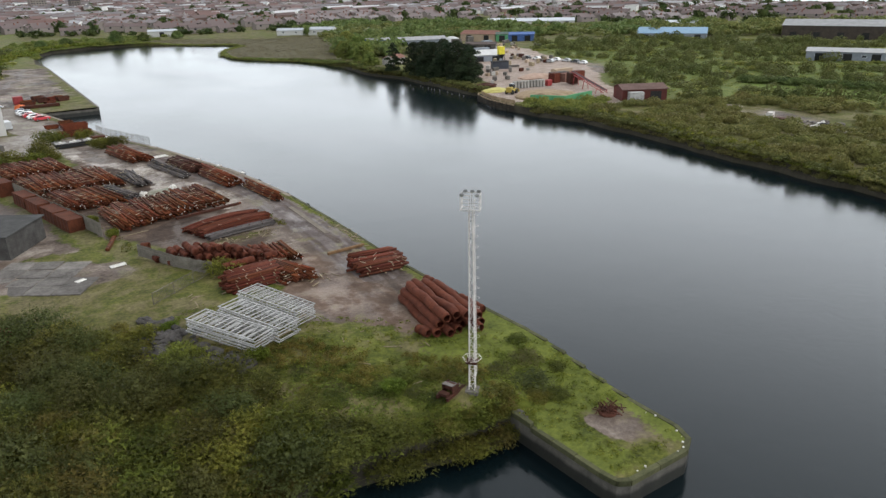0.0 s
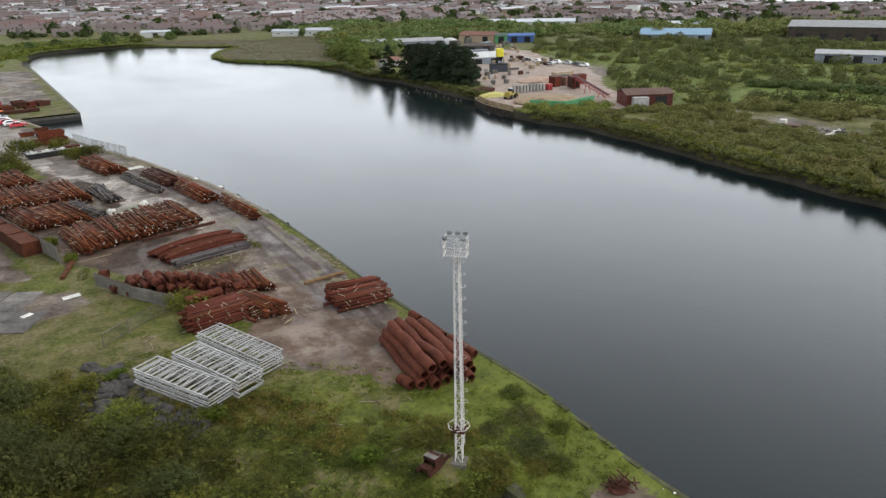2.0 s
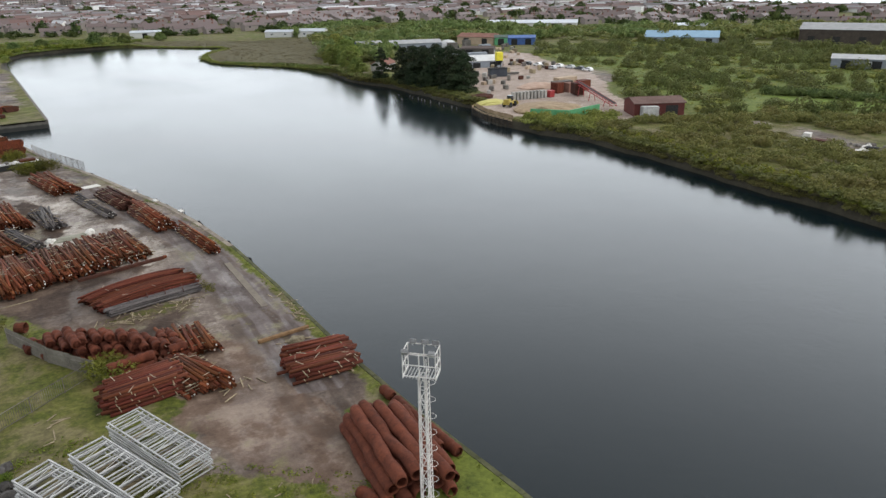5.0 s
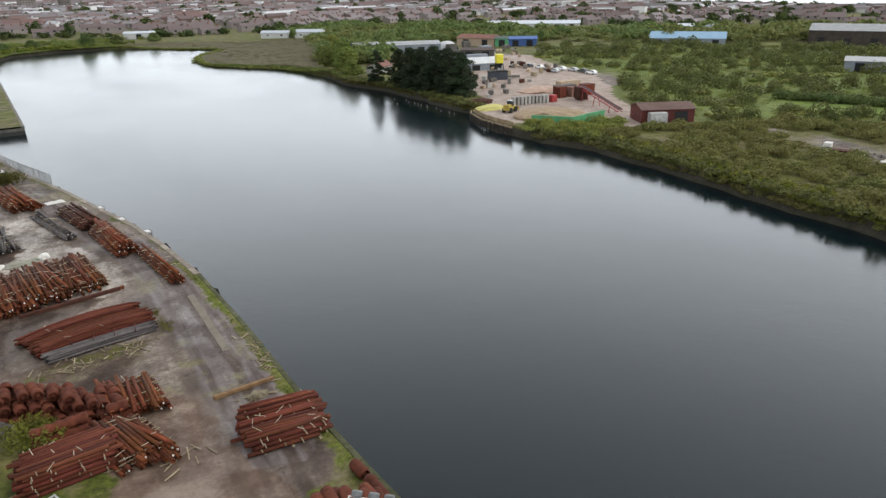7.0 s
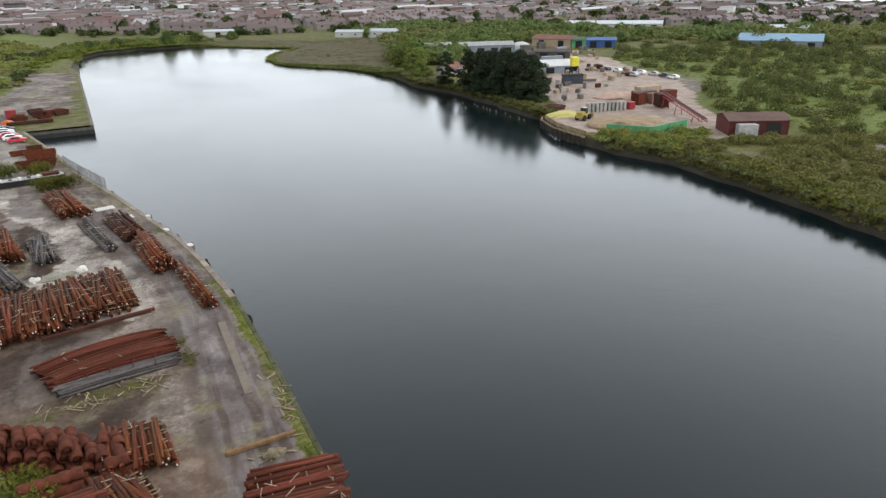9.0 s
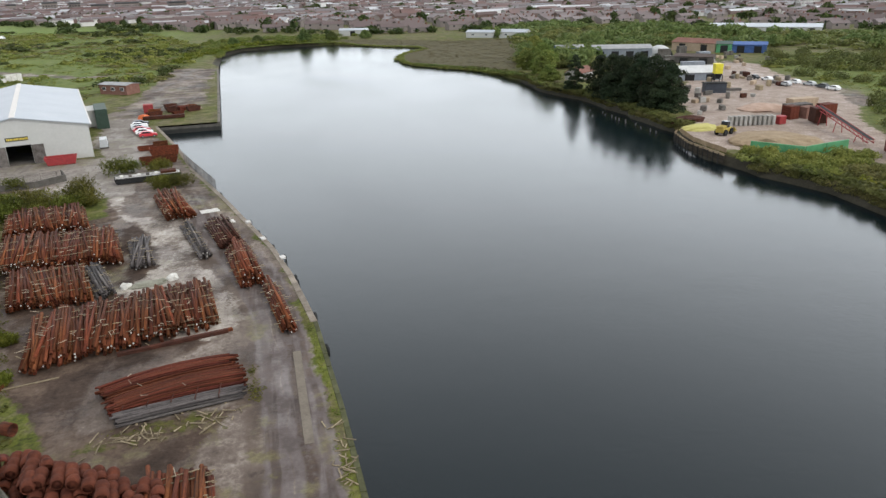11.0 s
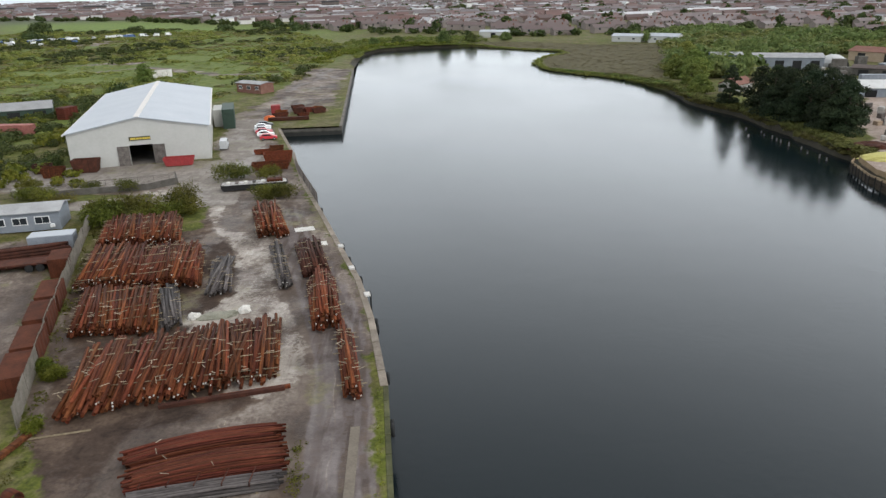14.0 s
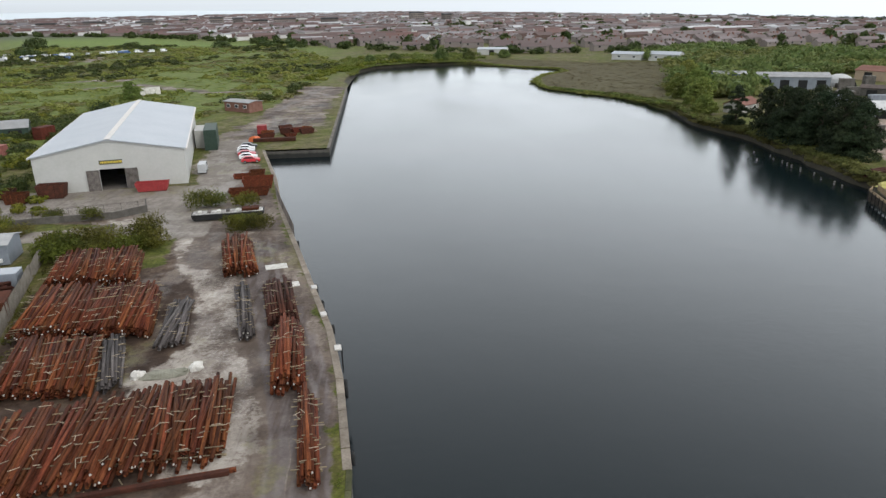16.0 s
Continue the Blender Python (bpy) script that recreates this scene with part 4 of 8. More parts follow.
# ---- warehouse ----
def warehouse():
    w, depth, eave, ridge = 27.5, 61.5, 7.2, 9.8
    st = thing("warehouse", pose(-55.5, 197.6, lz(-56, 199) - 0.05, 0, 0, 14.5), "large cream metal-clad warehouse with a pale pitched roof", "warehouse")
    bm = bmesh.new()
    h = w / 2
    for y in (0, depth):
        s = 0.3 if y == 0 else -0.3
        if y == 0:
            outline = [(-h, 0), (-2.3, 0), (-2.3, 4.2), (2.3, 4.2), (2.3, 0), (h, 0), (h, eave), (0, ridge), (-h, eave)]
        else:
            outline = [(-h, 0), (h, 0), (h, eave), (0, ridge), (-h, eave)]
        fr = [bm.verts.new((x, y, z)) for x, z in outline]
        bk = [bm.verts.new((x, y + s, z)) for x, z in outline]
        bm.faces.new(fr)
        bm.faces.new(list(reversed(bk)))
        for k in range(len(fr)):
            j = (k + 1) % len(fr)
            bm.faces.new((fr[k], bk[k], bk[j], fr[j]))
    box(bm, -h, -h + 0.3, 0.3, depth - 0.3, 0, eave)
    box(bm, h - 0.3, h, 0.3, depth - 0.3, 0, eave)
    bmesh.ops.recalc_face_normals(bm, faces=bm.faces)
    part("wall", bm, CLADDING, st)
    for s, nm in ((-1, "roof_slope"), (1, "roof_slope")):
        bm = bmesh.new()
        top = [(s * (h + 0.4), -0.4, eave - 0.02), (0, -0.4, ridge + 0.06), (0, depth + 0.4, ridge + 0.06), (s * (h + 0.4), depth + 0.4, eave - 0.02)]
        up = [bm.verts.new(p) for p in top]
        dn = [bm.verts.new((x, y, z + 0.22)) for x, y, z in top]
        bm.faces.new(up)
        bm.faces.new(list(reversed(dn)))
        for k in range(4):
            bm.faces.new((up[k], dn[k], dn[(k + 1) % 4], up[(k + 1) % 4]))
        bmesh.ops.recalc_face_normals(bm, faces=bm.faces)
        part(nm, bm, ROOFING, st)
    part("ridge_capping", boxed(-0.55, 0.55, -0.4, depth + 0.4, ridge + 0.2, ridge + 0.36, 0.05), WHITE_PAINT, st, "white ridge capping")
    for s in (-1, 1):
        part("gutter", boxed(s * (h + 0.5) - 0.15, s * (h + 0.5) + 0.15, -0.4, depth + 0.4, eave - 0.1, eave + 0.14), WHITE_PAINT, st)
        bm = boxed(-1.15, 1.15, -0.06, 0.06, 0, 4.1)
        d = part("sliding_door", bm, GREY_STEEL, st, "dark grey sliding door leaf", pose(s * 3.5, -0.2, 0.02))
        for k in range(5):
            part("door_rail", boxed(-1.1, 1.1, -0.1, -0.06, 0.3 + k * 0.9, 0.42 + k * 0.9), GREY_STEEL, d)
    sign = part("sign_board", boxed(-2.1, 2.1, -0.12, -0.01, 5.15, 5.95), worn("dark_sign_board", (0.03, 0.03, 0.02), (0.05, 0.05, 0.03), 1, 0.6), st, "dark sign board with yellow writing")
    x = -1.85
    letter = worn("yellow_paint", (0.45, 0.33, 0.04), (0.6, 0.45, 0.06), 1, 0.6)
    for k in range(11):
        wd = 0.2 + 0.1 * (k * 7 % 3)
        part("letter_bar", boxed(x, x + wd, -0.15, -0.12, 5.35, 5.75), letter, sign)
        x += wd + 0.07
    part("concrete_floor", boxed(-h + 0.3, h - 0.3, 0.3, depth - 0.3, -0.2, 0.08), CONCRETE, st)
    return st


warehouse()


# ---- vegetation ----
def unit(v):
    return v / (np.linalg.norm(v, axis=1)[:, None] + 1e-9)


def leaf_cloud(count, lobes, size, ruffle=0.5):
    """Leaf blades scattered near the skins of several lobes (x, y, z, rx, ry, rz)."""
    lob = np.array(lobes, float)
    area = (lob[:, 3] * lob[:, 4] + lob[:, 4] * lob[:, 5] + lob[:, 3] * lob[:, 5])
    pick = rng.choice(len(lob), count, p=area / area.sum())
    d = rng.normal(size=(count, 3))
    d[:, 2] = np.abs(d[:, 2]) * 1.0 - 0.25
    d = unit(d)
    rad = 1.04 - np.abs(rng.normal(0, 0.14, count)) + np.where(rng.random(count) < 0.1, rng.uniform(0, 0.25, count), 0)
    rad += 0.12 * np.sin(d[:, 0] * 7 + pick) * np.cos(d[:, 1] * 6 + pick * 2)
    c = lob[pick, :3] + d * lob[pick, 3:] * rad[:, None]
    c[:, 2] = np.maximum(c[:, 2], 0.05)
    nrm = unit(d + rng.normal(0, ruffle, (count, 3)))
    t = unit(np.cross(nrm, rng.normal(size=(count, 3))))
    u = np.cross(nrm, t)
    s = size * rng.uniform(0.6, 1.4, count)[:, None]
    return np.stack([c - t * s, c + t * s * 0.7 + u * s * 0.8, c + t * s * 0.7 - u * s * 0.8], 1)


def spray_cloud(sprays, lobes, reach, size, each=7):
    """Leafy twigs that stand out from the skins of several lobes."""
    lob = np.array(lobes, float)
    area = (lob[:, 3] * lob[:, 4] + lob[:, 4] * lob[:, 5] + lob[:, 3] * lob[:, 5])
    pick = rng.choice(len(lob), sprays, p=area / area.sum())
    d = rng.normal(size=(sprays, 3))
    d[:, 2] = np.abs(d[:, 2]) - 0.2
    d = unit(d)
    c = lob[pick, :3] + d * lob[pick, 3:] * (0.82 + 0.2 * rng.random(sprays))[:, None]
    way = unit(d * 0.8 + rng.normal(0, 0.35, (sprays, 3)) + np.array((0, 0, 0.35)))
    side = unit(np.cross(way, rng.normal(size=(sprays, 3))))
    length = reach * rng.uniform(0.5, 1.3, sprays)[:, None]
    out = []
    for j in range(each):
        p = c + way * length * (j + 0.5) / each - np.array((0, 0, 0.25)) * length * (j / each) ** 2
        tip = unit(way * 0.7 + side * (1 if j % 2 else -1) + rng.normal(0, 0.3, (sprays, 3)))
        wide = unit(np.cross(tip, rng.normal(size=(sprays, 3)) * 0.6 + np.array((0, 0, 1))))
        s = size * rng.uniform(0.7, 1.3, sprays)[:, None] * (1.1 - 0.5 * j / each)
        out.append(np.stack([p + wide * s * 0.45, p + tip * s * 2.0, p - wide * s * 0.45], 1))
    q = np.concatenate(out)
    q[..., 2] = np.maximum(q[..., 2], 0.03)
    return q


def random_lobes(n, rx, rz):
    out = [(0, 0, rz * 0.35, rx * 0.75, rx * 0.75, rz * 0.62)]
    for k in range(n):
        a = rng.uniform(0, 2 * math.pi)
        q = rng.uniform(0.25, 0.7) * rx
        s = rng.uniform(0.35, 0.6)
        out.append((q * math.cos(a), q * math.sin(a), rz * rng.uniform(0.2, 0.62), rx * s, rx * s * rng.uniform(0.8, 1.2), rz * s * rng.uniform(0.6, 0.9)))
    return out


def bush_mesh(name, sprays, n, rx, rz, reach, size, mat):
    lobes = random_lobes(n, rx, rz)
    return facets_mesh(name, np.concatenate([spray_cloud(sprays, lobes, reach, size), leaf_cloud(sprays, lobes, size * 1.5)]), mat)


NEAR_BUSH = [bush_mesh("bush_leaves", 420, 12, 1.9, 2.2, 0.62, 0.085, LEAF) for _ in range(6)]
WILLOW_BUSH = [bush_mesh("bush_leaves", 440, 9, 1.9, 2.3, 0.85, 0.07, LEAF_GREY) for _ in range(4)]
FRESH_BUSH = [bush_mesh("bush_leaves", 400, 10, 1.9, 2.0, 0.55, 0.10, LEAF_FRESH) for _ in range(3)]
GREY_BUSH = [bush_mesh("bush_leaves", 360, 8, 1.9, 1.5, 0.5, 0.075, LEAF_GREY) for _ in range(3)]
YELLOW_BUSH = [bush_mesh("bush_leaves", 420, 5, 1.2, 1.5, 0.45, 0.09, LEAF_YELLOW) for _ in range(2)]


def bush(meshes, x, y, s, squash, label, group, name="bush"):
    ob = new(name, meshes[int(rng.integers(len(meshes)))])
    ob.matrix_world = Matrix.LocRotScale((x, y, lz(x, y) - 0.15), Euler((0, 0, rng.uniform(0, 6.28))), (s * rng.uniform(0.85, 1.2), s * rng.uniform(0.85, 1.2), s * squash))
    return tagged(ob, label, "bush", group)


THICKET = [(-60, 84), (-44, 76), (-36, 69.5), (-31, 64), (-28.5, 59), (-26, 55.5), (-23.5, 51), (-21.5, 46.5), (-19, 42), (-16.6, 38.5), (-15.6, 35.4), (-16, 35.0), (-22, 35.8), (-34, 31.5), (-48, 22), (-66, 18)]


def scatter(poly, step, jitter=0.45):
    p = np.array(poly)
    X, Y = np.meshgrid(np.arange(p[:, 0].min(), p[:, 0].max(), step), np.arange(p[:, 1].min(), p[:, 1].max(), step))
    x = (X + rng.uniform(-jitter, jitter, X.shape) * step).ravel()
    y = (Y + rng.uniform(-jitter, jitter, X.shape) * step).ravel()
    ok = inside(poly, x, y)
    return list(zip(x[ok], y[ok]))


ROCKY = [(-29.3, 65.0), (-29.6, 59.6), (-23.6, 52.6), (-28.6, 62.0), (-27.6, 56.6), (-26.4, 53.8)]
for x, y in scatter(THICKET, 3.05):
    if min(math.dist((x, y), q) for q in ROCKY) < 2.0:
        continue
    d = min(1.0, float(edge_distance(THICKET, np.array([x]), np.array([y]))[0]) / 7)
    kind = rng.random()
    if x > -19 and y < 47:
        kind = 0.3 + 0.7 * kind
        d = 0.0
    if x > -17 and y > 37.5 or x > -11:
        bush(GREY_BUSH if kind < 0.5 else FRESH_BUSH, x, y, rng.uniform(0.5, 0.8), rng.uniform(0.25, 0.45), "low tangled shrub in tall weeds", "thicket bushes")
    elif kind < 0.30:
        bush(WILLOW_BUSH, x, y, rng.uniform(0.9, 1.6) + 0.25 * d, rng.uniform(0.65, 1.0), "grey-green willow shrub in the thicket", "thicket bushes")
    else:
        bush(NEAR_BUSH if kind < 0.84 else FRESH_BUSH, x, y, rng.uniform(0.7, 1.3) + 0.2 * d, rng.uniform(0.4, 1.1), "dense bramble scrub by the water", "thicket bushes")

FAR_LOBES = [leaf_cloud(480, random_lobes(6, 1.0, 1.0), 0.095, 0.35) for _ in range(8)]
MID_LOBES = [leaf_cloud(180, random_lobes(5, 1.0, 1.0), 0.165, 0.35) for _ in range(8)]
FAR_DOMES = [leaf_cloud(105, [(0, 0, 0.18, 0.92, 0.92, 0.74)] + random_lobes(4, 0.95, 0.95)[1:], 0.21, 0.3) for _ in range(8)]
DOMES = [leaf_cloud(460, [(0, 0, 0.22, 0.95, 0.95, 0.78)] + random_lobes(2, 0.8, 0.8)[1:], 0.09, 0.28) for _ in range(8)]
TUFT = [leaf_cloud(42, [(0, 0, 0.1, 0.5, 0.5, 0.5)], 0.10) for _ in range(5)]


def scrub(name, label, spots, mat, protos=None, category="scrub", drop=0.1):
    """Many bushes of a far stretch as one mesh; spots are (x, y, radius, height)."""
    parts = []
    for x, y, r, h in spots:
        q = (protos or FAR_LOBES)[int(rng.integers(len(protos or FAR_LOBES)))].copy()
        a = rng.uniform(0, 6.28)
        c, sn = math.cos(a), math.sin(a)
        px = q[..., 0] * c - q[..., 1] * sn
        py = q[..., 0] * sn + q[..., 1] * c
        parts.append(np.stack([px * r + x, py * r * rng.uniform(0.8, 1.2) + y, q[..., 2] * h + lz(x, y) - drop], -1))
    return tagged(new(name, facets_mesh(name, np.concatenate(parts), mat)), label, category, kind="stuff")


def clumped(poly, step, size, tall, cut=-9.0, scale=0.03, avoid=()):
    """Spots inside an outline, thinned by patches."""
    out = []
    for x, y in scatter(poly, step):
        v = noise.noise((x * scale, y * scale, 9.1)) + rng.uniform(-0.15, 0.15)
        if v < cut or any(inside(p, x, y)[0] for p in avoid) or inside(basin, x, y)[0]:
            continue
        out.append((x, y, size * rng.uniform(0.55, 1.3), tall * rng.uniform(0.55, 1.25) * (1 + 0.5 * max(v, 0))))
    return out


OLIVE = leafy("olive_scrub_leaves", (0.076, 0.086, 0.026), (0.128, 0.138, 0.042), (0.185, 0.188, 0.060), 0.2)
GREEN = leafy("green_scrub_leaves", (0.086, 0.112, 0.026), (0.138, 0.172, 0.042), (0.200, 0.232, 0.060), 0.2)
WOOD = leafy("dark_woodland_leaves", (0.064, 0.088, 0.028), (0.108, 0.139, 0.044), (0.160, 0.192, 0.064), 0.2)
TRACK_CLEAR = [(118, 88), (133, 84), (136, 108), (132, 122), (124, 112)]
BANK_SCRUB = [(86.5, 20), (88, 50), (88.5, 70), (90, 95), (92, 112), (93, 134), (100, 143), (112, 138), (134, 135), (150, 120), (160, 60), (150, 10)]
scrub("scrub", "olive and brown scrub on the far bank", clumped(BANK_SCRUB, 3.7, 2.4, 1.9, -0.25, 0.05, (TRACK_CLEAR,)), OLIVE)
scrub("bank_weeds", "rough grass and weeds along the far bank", clumped([(85, 20), (86.6, 70), (88, 95), (90, 112), (91.5, 135), (94, 136), (93, 112), (91, 95), (89.5, 70), (89, 20)], 1.5, 0.9, 0.6), LEAF_YELLOW)
scrub("bank_grass", "yellow-green grass along the top of the far bank", [(x + 3.5 + rng.normal(0, 1.2), y + rng.normal(0, 1.0), rng.uniform(1.5, 3.0), rng.uniform(1.6, 2.8)) for x, y in densify([(87, 20), (87.5, 70), (88.5, 95), (90, 112), (90.5, 134)], 0.9)], LEAF_YELLOW, TUFT)
scrub("site_bank_scrub", "green bushes between the sand yard and the water", clumped([(85, 158), (90, 137), (101, 143), (108, 144), (109, 152), (98, 151), (91, 158)], 2.6, 2.0, 1.9), GREEN)
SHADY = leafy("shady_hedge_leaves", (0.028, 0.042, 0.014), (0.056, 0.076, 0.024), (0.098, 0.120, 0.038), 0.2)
HEATH = RIGHT_HEATH
scrub("heath_scrub", "rounded green bushes on waste ground", clumped(HEATH, 9.6, 3.4, 3.5, -0.25, 0.03, (RIGHT_FIELD,)), WOOD, DOMES)
scrub("heath_brambles", "low olive brambles on waste ground", clumped(HEATH, 12.0, 4.6, 1.2, -0.1, 0.05, (RIGHT_FIELD,)), GREEN, MID_LOBES)
scrub("heath_grass", "tall yellow-green grass on waste ground", clumped(HEATH, 4.2, 3.2, 0.8, -0.4, 0.04, (RIGHT_FIELD,)), LEAF_YELLOW, TUFT)
scrub("field_hedge", "dark hedge along a green field", [(171 + 0.5 * k + rng.normal(0, 1), 148 - 1.35 * k, 3.0, 2.6) for k in range(60)], WOOD)
WOODS = [(100, 325), (122, 300), (150, 345), (190, 372), (215, 345), (300, 300), (360, 330), (320, 380), (270, 440), (250, 500), (190, 545), (130, 480), (140, 455), (122, 390)]
scrub("woodland", "dark green woodland behind the industrial yards", clumped(WOODS, 9.5, 6.0, 5.0, -0.1, 0.02), WOOD, MID_LOBES)
scrub("woodland_edge", "mixed green thickets between the works and the town", clumped(WOODS, 11.0, 6.0, 3.4, -0.4, 0.04), WOOD, MID_LOBES)
scrub("east_woodland", "dark trees behind the sheds on the heath", clumped([(372, 185), (352, 240), (300, 262), (270, 300), (300, 335), (390, 300), (440, 240), (430, 120)], 10.0, 6.5, 5.5, -0.25, 0.03), WOOD, MID_LOBES)
scrub("shore_trees", "bushes and trees along the head of the dock", clumped([(-30, 452), (-20, 482), (2, 496), (37, 500), (46, 506), (60, 545), (-20, 545), (-60, 470)], 5.5, 3.6, 2.2, -0.2), GREEN)
LEFT_HEATH = [(-42, 385), (-30, 440), (-40, 475), (-60, 560), (-110, 700), (-330, 760), (-420, 600), (-300, 420), (-150, 260), (-100, 215), (-72, 270), (-60, 310), (-48, 320)]
TRACKS_LEFT = [(-190, 396), (-148, 386), (-125, 408), (-80, 368), (-50, 360), (-52, 350), (-82, 355), (-125, 392), (-148, 372), (-188, 380)]
scrub("left_heath", "green brambles and gorse on open waste ground", clumped(LEFT_HEATH, 9.0, 3.6, 1.7, 0.02, 0.022, (TRACKS_LEFT,)), GREEN, FAR_DOMES)
scrub("left_hedges", "dark hedges and thickets on open waste ground", clumped(LEFT_HEATH, 10.0, 4.2, 2.2, 0.16, 0.014, (TRACKS_LEFT,)), SHADY, FAR_DOMES)
scrub("left_gorse", "yellow-green gorse on open ground", clumped(LEFT_HEATH, 6.5, 5.0, 1.0, -0.25, 0.035, (TRACKS_LEFT,)), LEAF_YELLOW, TUFT)
scrub("left_brambles", "low olive brambles on open waste ground", clumped(LEFT_HEATH, 13, 5.5, 0.9, -0.2, 0.012, (TRACKS_LEFT,)), OLIVE, FAR_DOMES)
scrub("shore_gorse", "yellow-green bushes along the head of the dock", [(x + rng.normal(0, 2), y + rng.normal(0, 2), rng.uniform(2, 3.6), rng.uniform(1.4, 2.6)) for x, y in densify([(-33, 440), (-24, 478), (0, 494), (18, 496)], 2.5) + densify([(-44, 400), (-38, 445), (-32, 480), (0, 503)], 5)], LEAF_YELLOW, MID_LOBES)
scrub("warehouse_gorse", "yellow-green gorse and brambles beside the warehouse", clumped([(-74, 196), (-88, 240), (-84, 270), (-120, 300), (-150, 240), (-110, 200), (-96, 186), (-76, 176), (-56, 181), (-58, 184)], 6.0, 2.2, 1.8, -0.1, 0.08), LEAF_YELLOW, MID_LOBES)
scrub("warehouse_scrub", "dense green scrub beside the warehouse", clumped([(-74, 200), (-90, 262), (-84, 290), (-120, 300), (-150, 240), (-110, 200), (-96, 188), (-82, 182)], 4.2, 2.8, 2.2, -0.15, 0.05), SHADY, DOMES)
scrub("meadow_trees", "scattered dark trees round a green field", [(x, y, r, h) for x, y, r, h in [(-330, 720, 12, 11), (-300, 640, 8, 6), (-280, 610, 9, 6), (-210, 660, 8, 5), (-160, 690, 9, 6), (-120, 680, 12, 6), (-90, 650, 10, 6), (-240, 700, 7, 6), (-360, 780, 9, 7), (-420, 800, 10, 8), (-100, 300, 4.5, 5), (-60, 318, 5, 4), (-52, 330, 4, 3)]], SHADY)
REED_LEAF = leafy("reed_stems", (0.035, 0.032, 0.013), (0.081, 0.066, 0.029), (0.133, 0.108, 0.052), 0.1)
scrub("reed_bed", "brown reed bed at the head of the dock", clumped(REEDS, 3.0, 2.4, 0.55), REED_LEAF, TUFT, category="reeds")
scrub("reed_fringe", "green reeds fringing the water", [(x, y, 1.6, 1.0) for x, y in densify([(62, 360), (73, 344), (82, 332), (88, 311), (90.5, 291), (87.5, 266), (90, 257)], 1.6)], GREEN, category="reeds")

def off_rocks(spots):
    """Leaves out what would grow over the boulders."""
    return [q for q in spots if min(math.dist(q[:2], r) for r in ROCKY) > 1.9]


def shore_spots(off, east, r, h, every=1):
    """Spots along the bank, a little way in from the water's edge."""
    out = []
    for x, y in zip(sp[::every, 0] - sd[::every, 1] * off, sp[::every, 1] + sd[::every, 0] * off):
        if east(x, y):
            out.append((x + rng.normal(0, 0.4), y + rng.normal(0, 0.4), r * rng.uniform(0.6, 1.3), h * rng.uniform(0.6, 1.3)))
    return out


def right_bank(x, y):
    return x > 40 and -20 < y < 335 and not 154 < y < 186


def dock_head(x, y):
    return y >= 300 and x > -36


def near_bank(x, y):
    return -75 < x < -4 and 0 < y < 46


scrub("waterside_scrub", "olive bushes along the water under the trees", [(x + rng.normal(0, 1.0), y + rng.normal(0, 1.0), 1.7 * rng.uniform(0.7, 1.3), 0.9 * rng.uniform(0.6, 1.3)) for x, y in densify([(93, 190), (94, 205), (94, 226), (93, 245), (89, 258), (89, 270), (91.5, 290)], 1.5)], OLIVE)
scrub("shore_weeds", "weeds and brambles hanging over the bank", shore_spots(2.0, right_bank, 1.8, 1.1) + shore_spots(3.4, right_bank, 2.0, 1.0), OLIVE, MID_LOBES)
scrub("bank_brambles", "brambles trailing down the bank", shore_spots(0.9, right_bank, 1.5, 1.2), OLIVE, drop=1.3)
scrub("shore_reeds", "green reeds standing at the water's edge", shore_spots(0.4, dock_head, 1.6, 1.0) + shore_spots(1.6, dock_head, 1.6, 0.8), GREEN, MID_LOBES, "reeds", 0.5)
for x, y, r, h in shore_spots(0.15, near_bank, 1.0, 1.0, 2) + shore_spots(1.7, near_bank, 1.0, 1.0, 2) + [(-8.0, 34.5, 1.0, 1), (-9.6, 34.3, 1.0, 1), (-7.2, 35.4, 0.8, 1), (-11.2, 34.6, 1.1, 1), (-9.0, 35.6, 1.0, 1), (-12.8, 34.9, 1.0, 1)]:
    ob = bush(FRESH_BUSH if rng.random() < 0.2 else NEAR_BUSH, x, y, (0.8 if x < -17 else 0.68) + 0.25 * r, 0.7, "bramble bush hanging over the water's edge", "waterside bushes")
    ob.location.z = -3.2 if float(edge_distance(shore_line, np.array([x]), np.array([y]), False)[0]) < 1.0 else -1.6

LOW_SHRUBS = [(-25, 55), (-20, 50), (-14, 45.5), (-9.5, 42), (-5.4, 41), (-6.2, 35.6), (-10, 34.8), (-15.5, 35.4), (-18.5, 41), (-23, 51)]
for x, y in scatter(LOW_SHRUBS, 2.3):
    if math.dist((x, y), (-8.45, 37.0)) > 1.7 and off_rocks([(x, y)]):
        bush(GREY_BUSH if rng.random() < 0.45 else FRESH_BUSH, x, y, rng.uniform(0.4, 0.75), rng.uniform(0.25, 0.5), "low tangled shrub in tall weeds", "low shrubs by the mast")

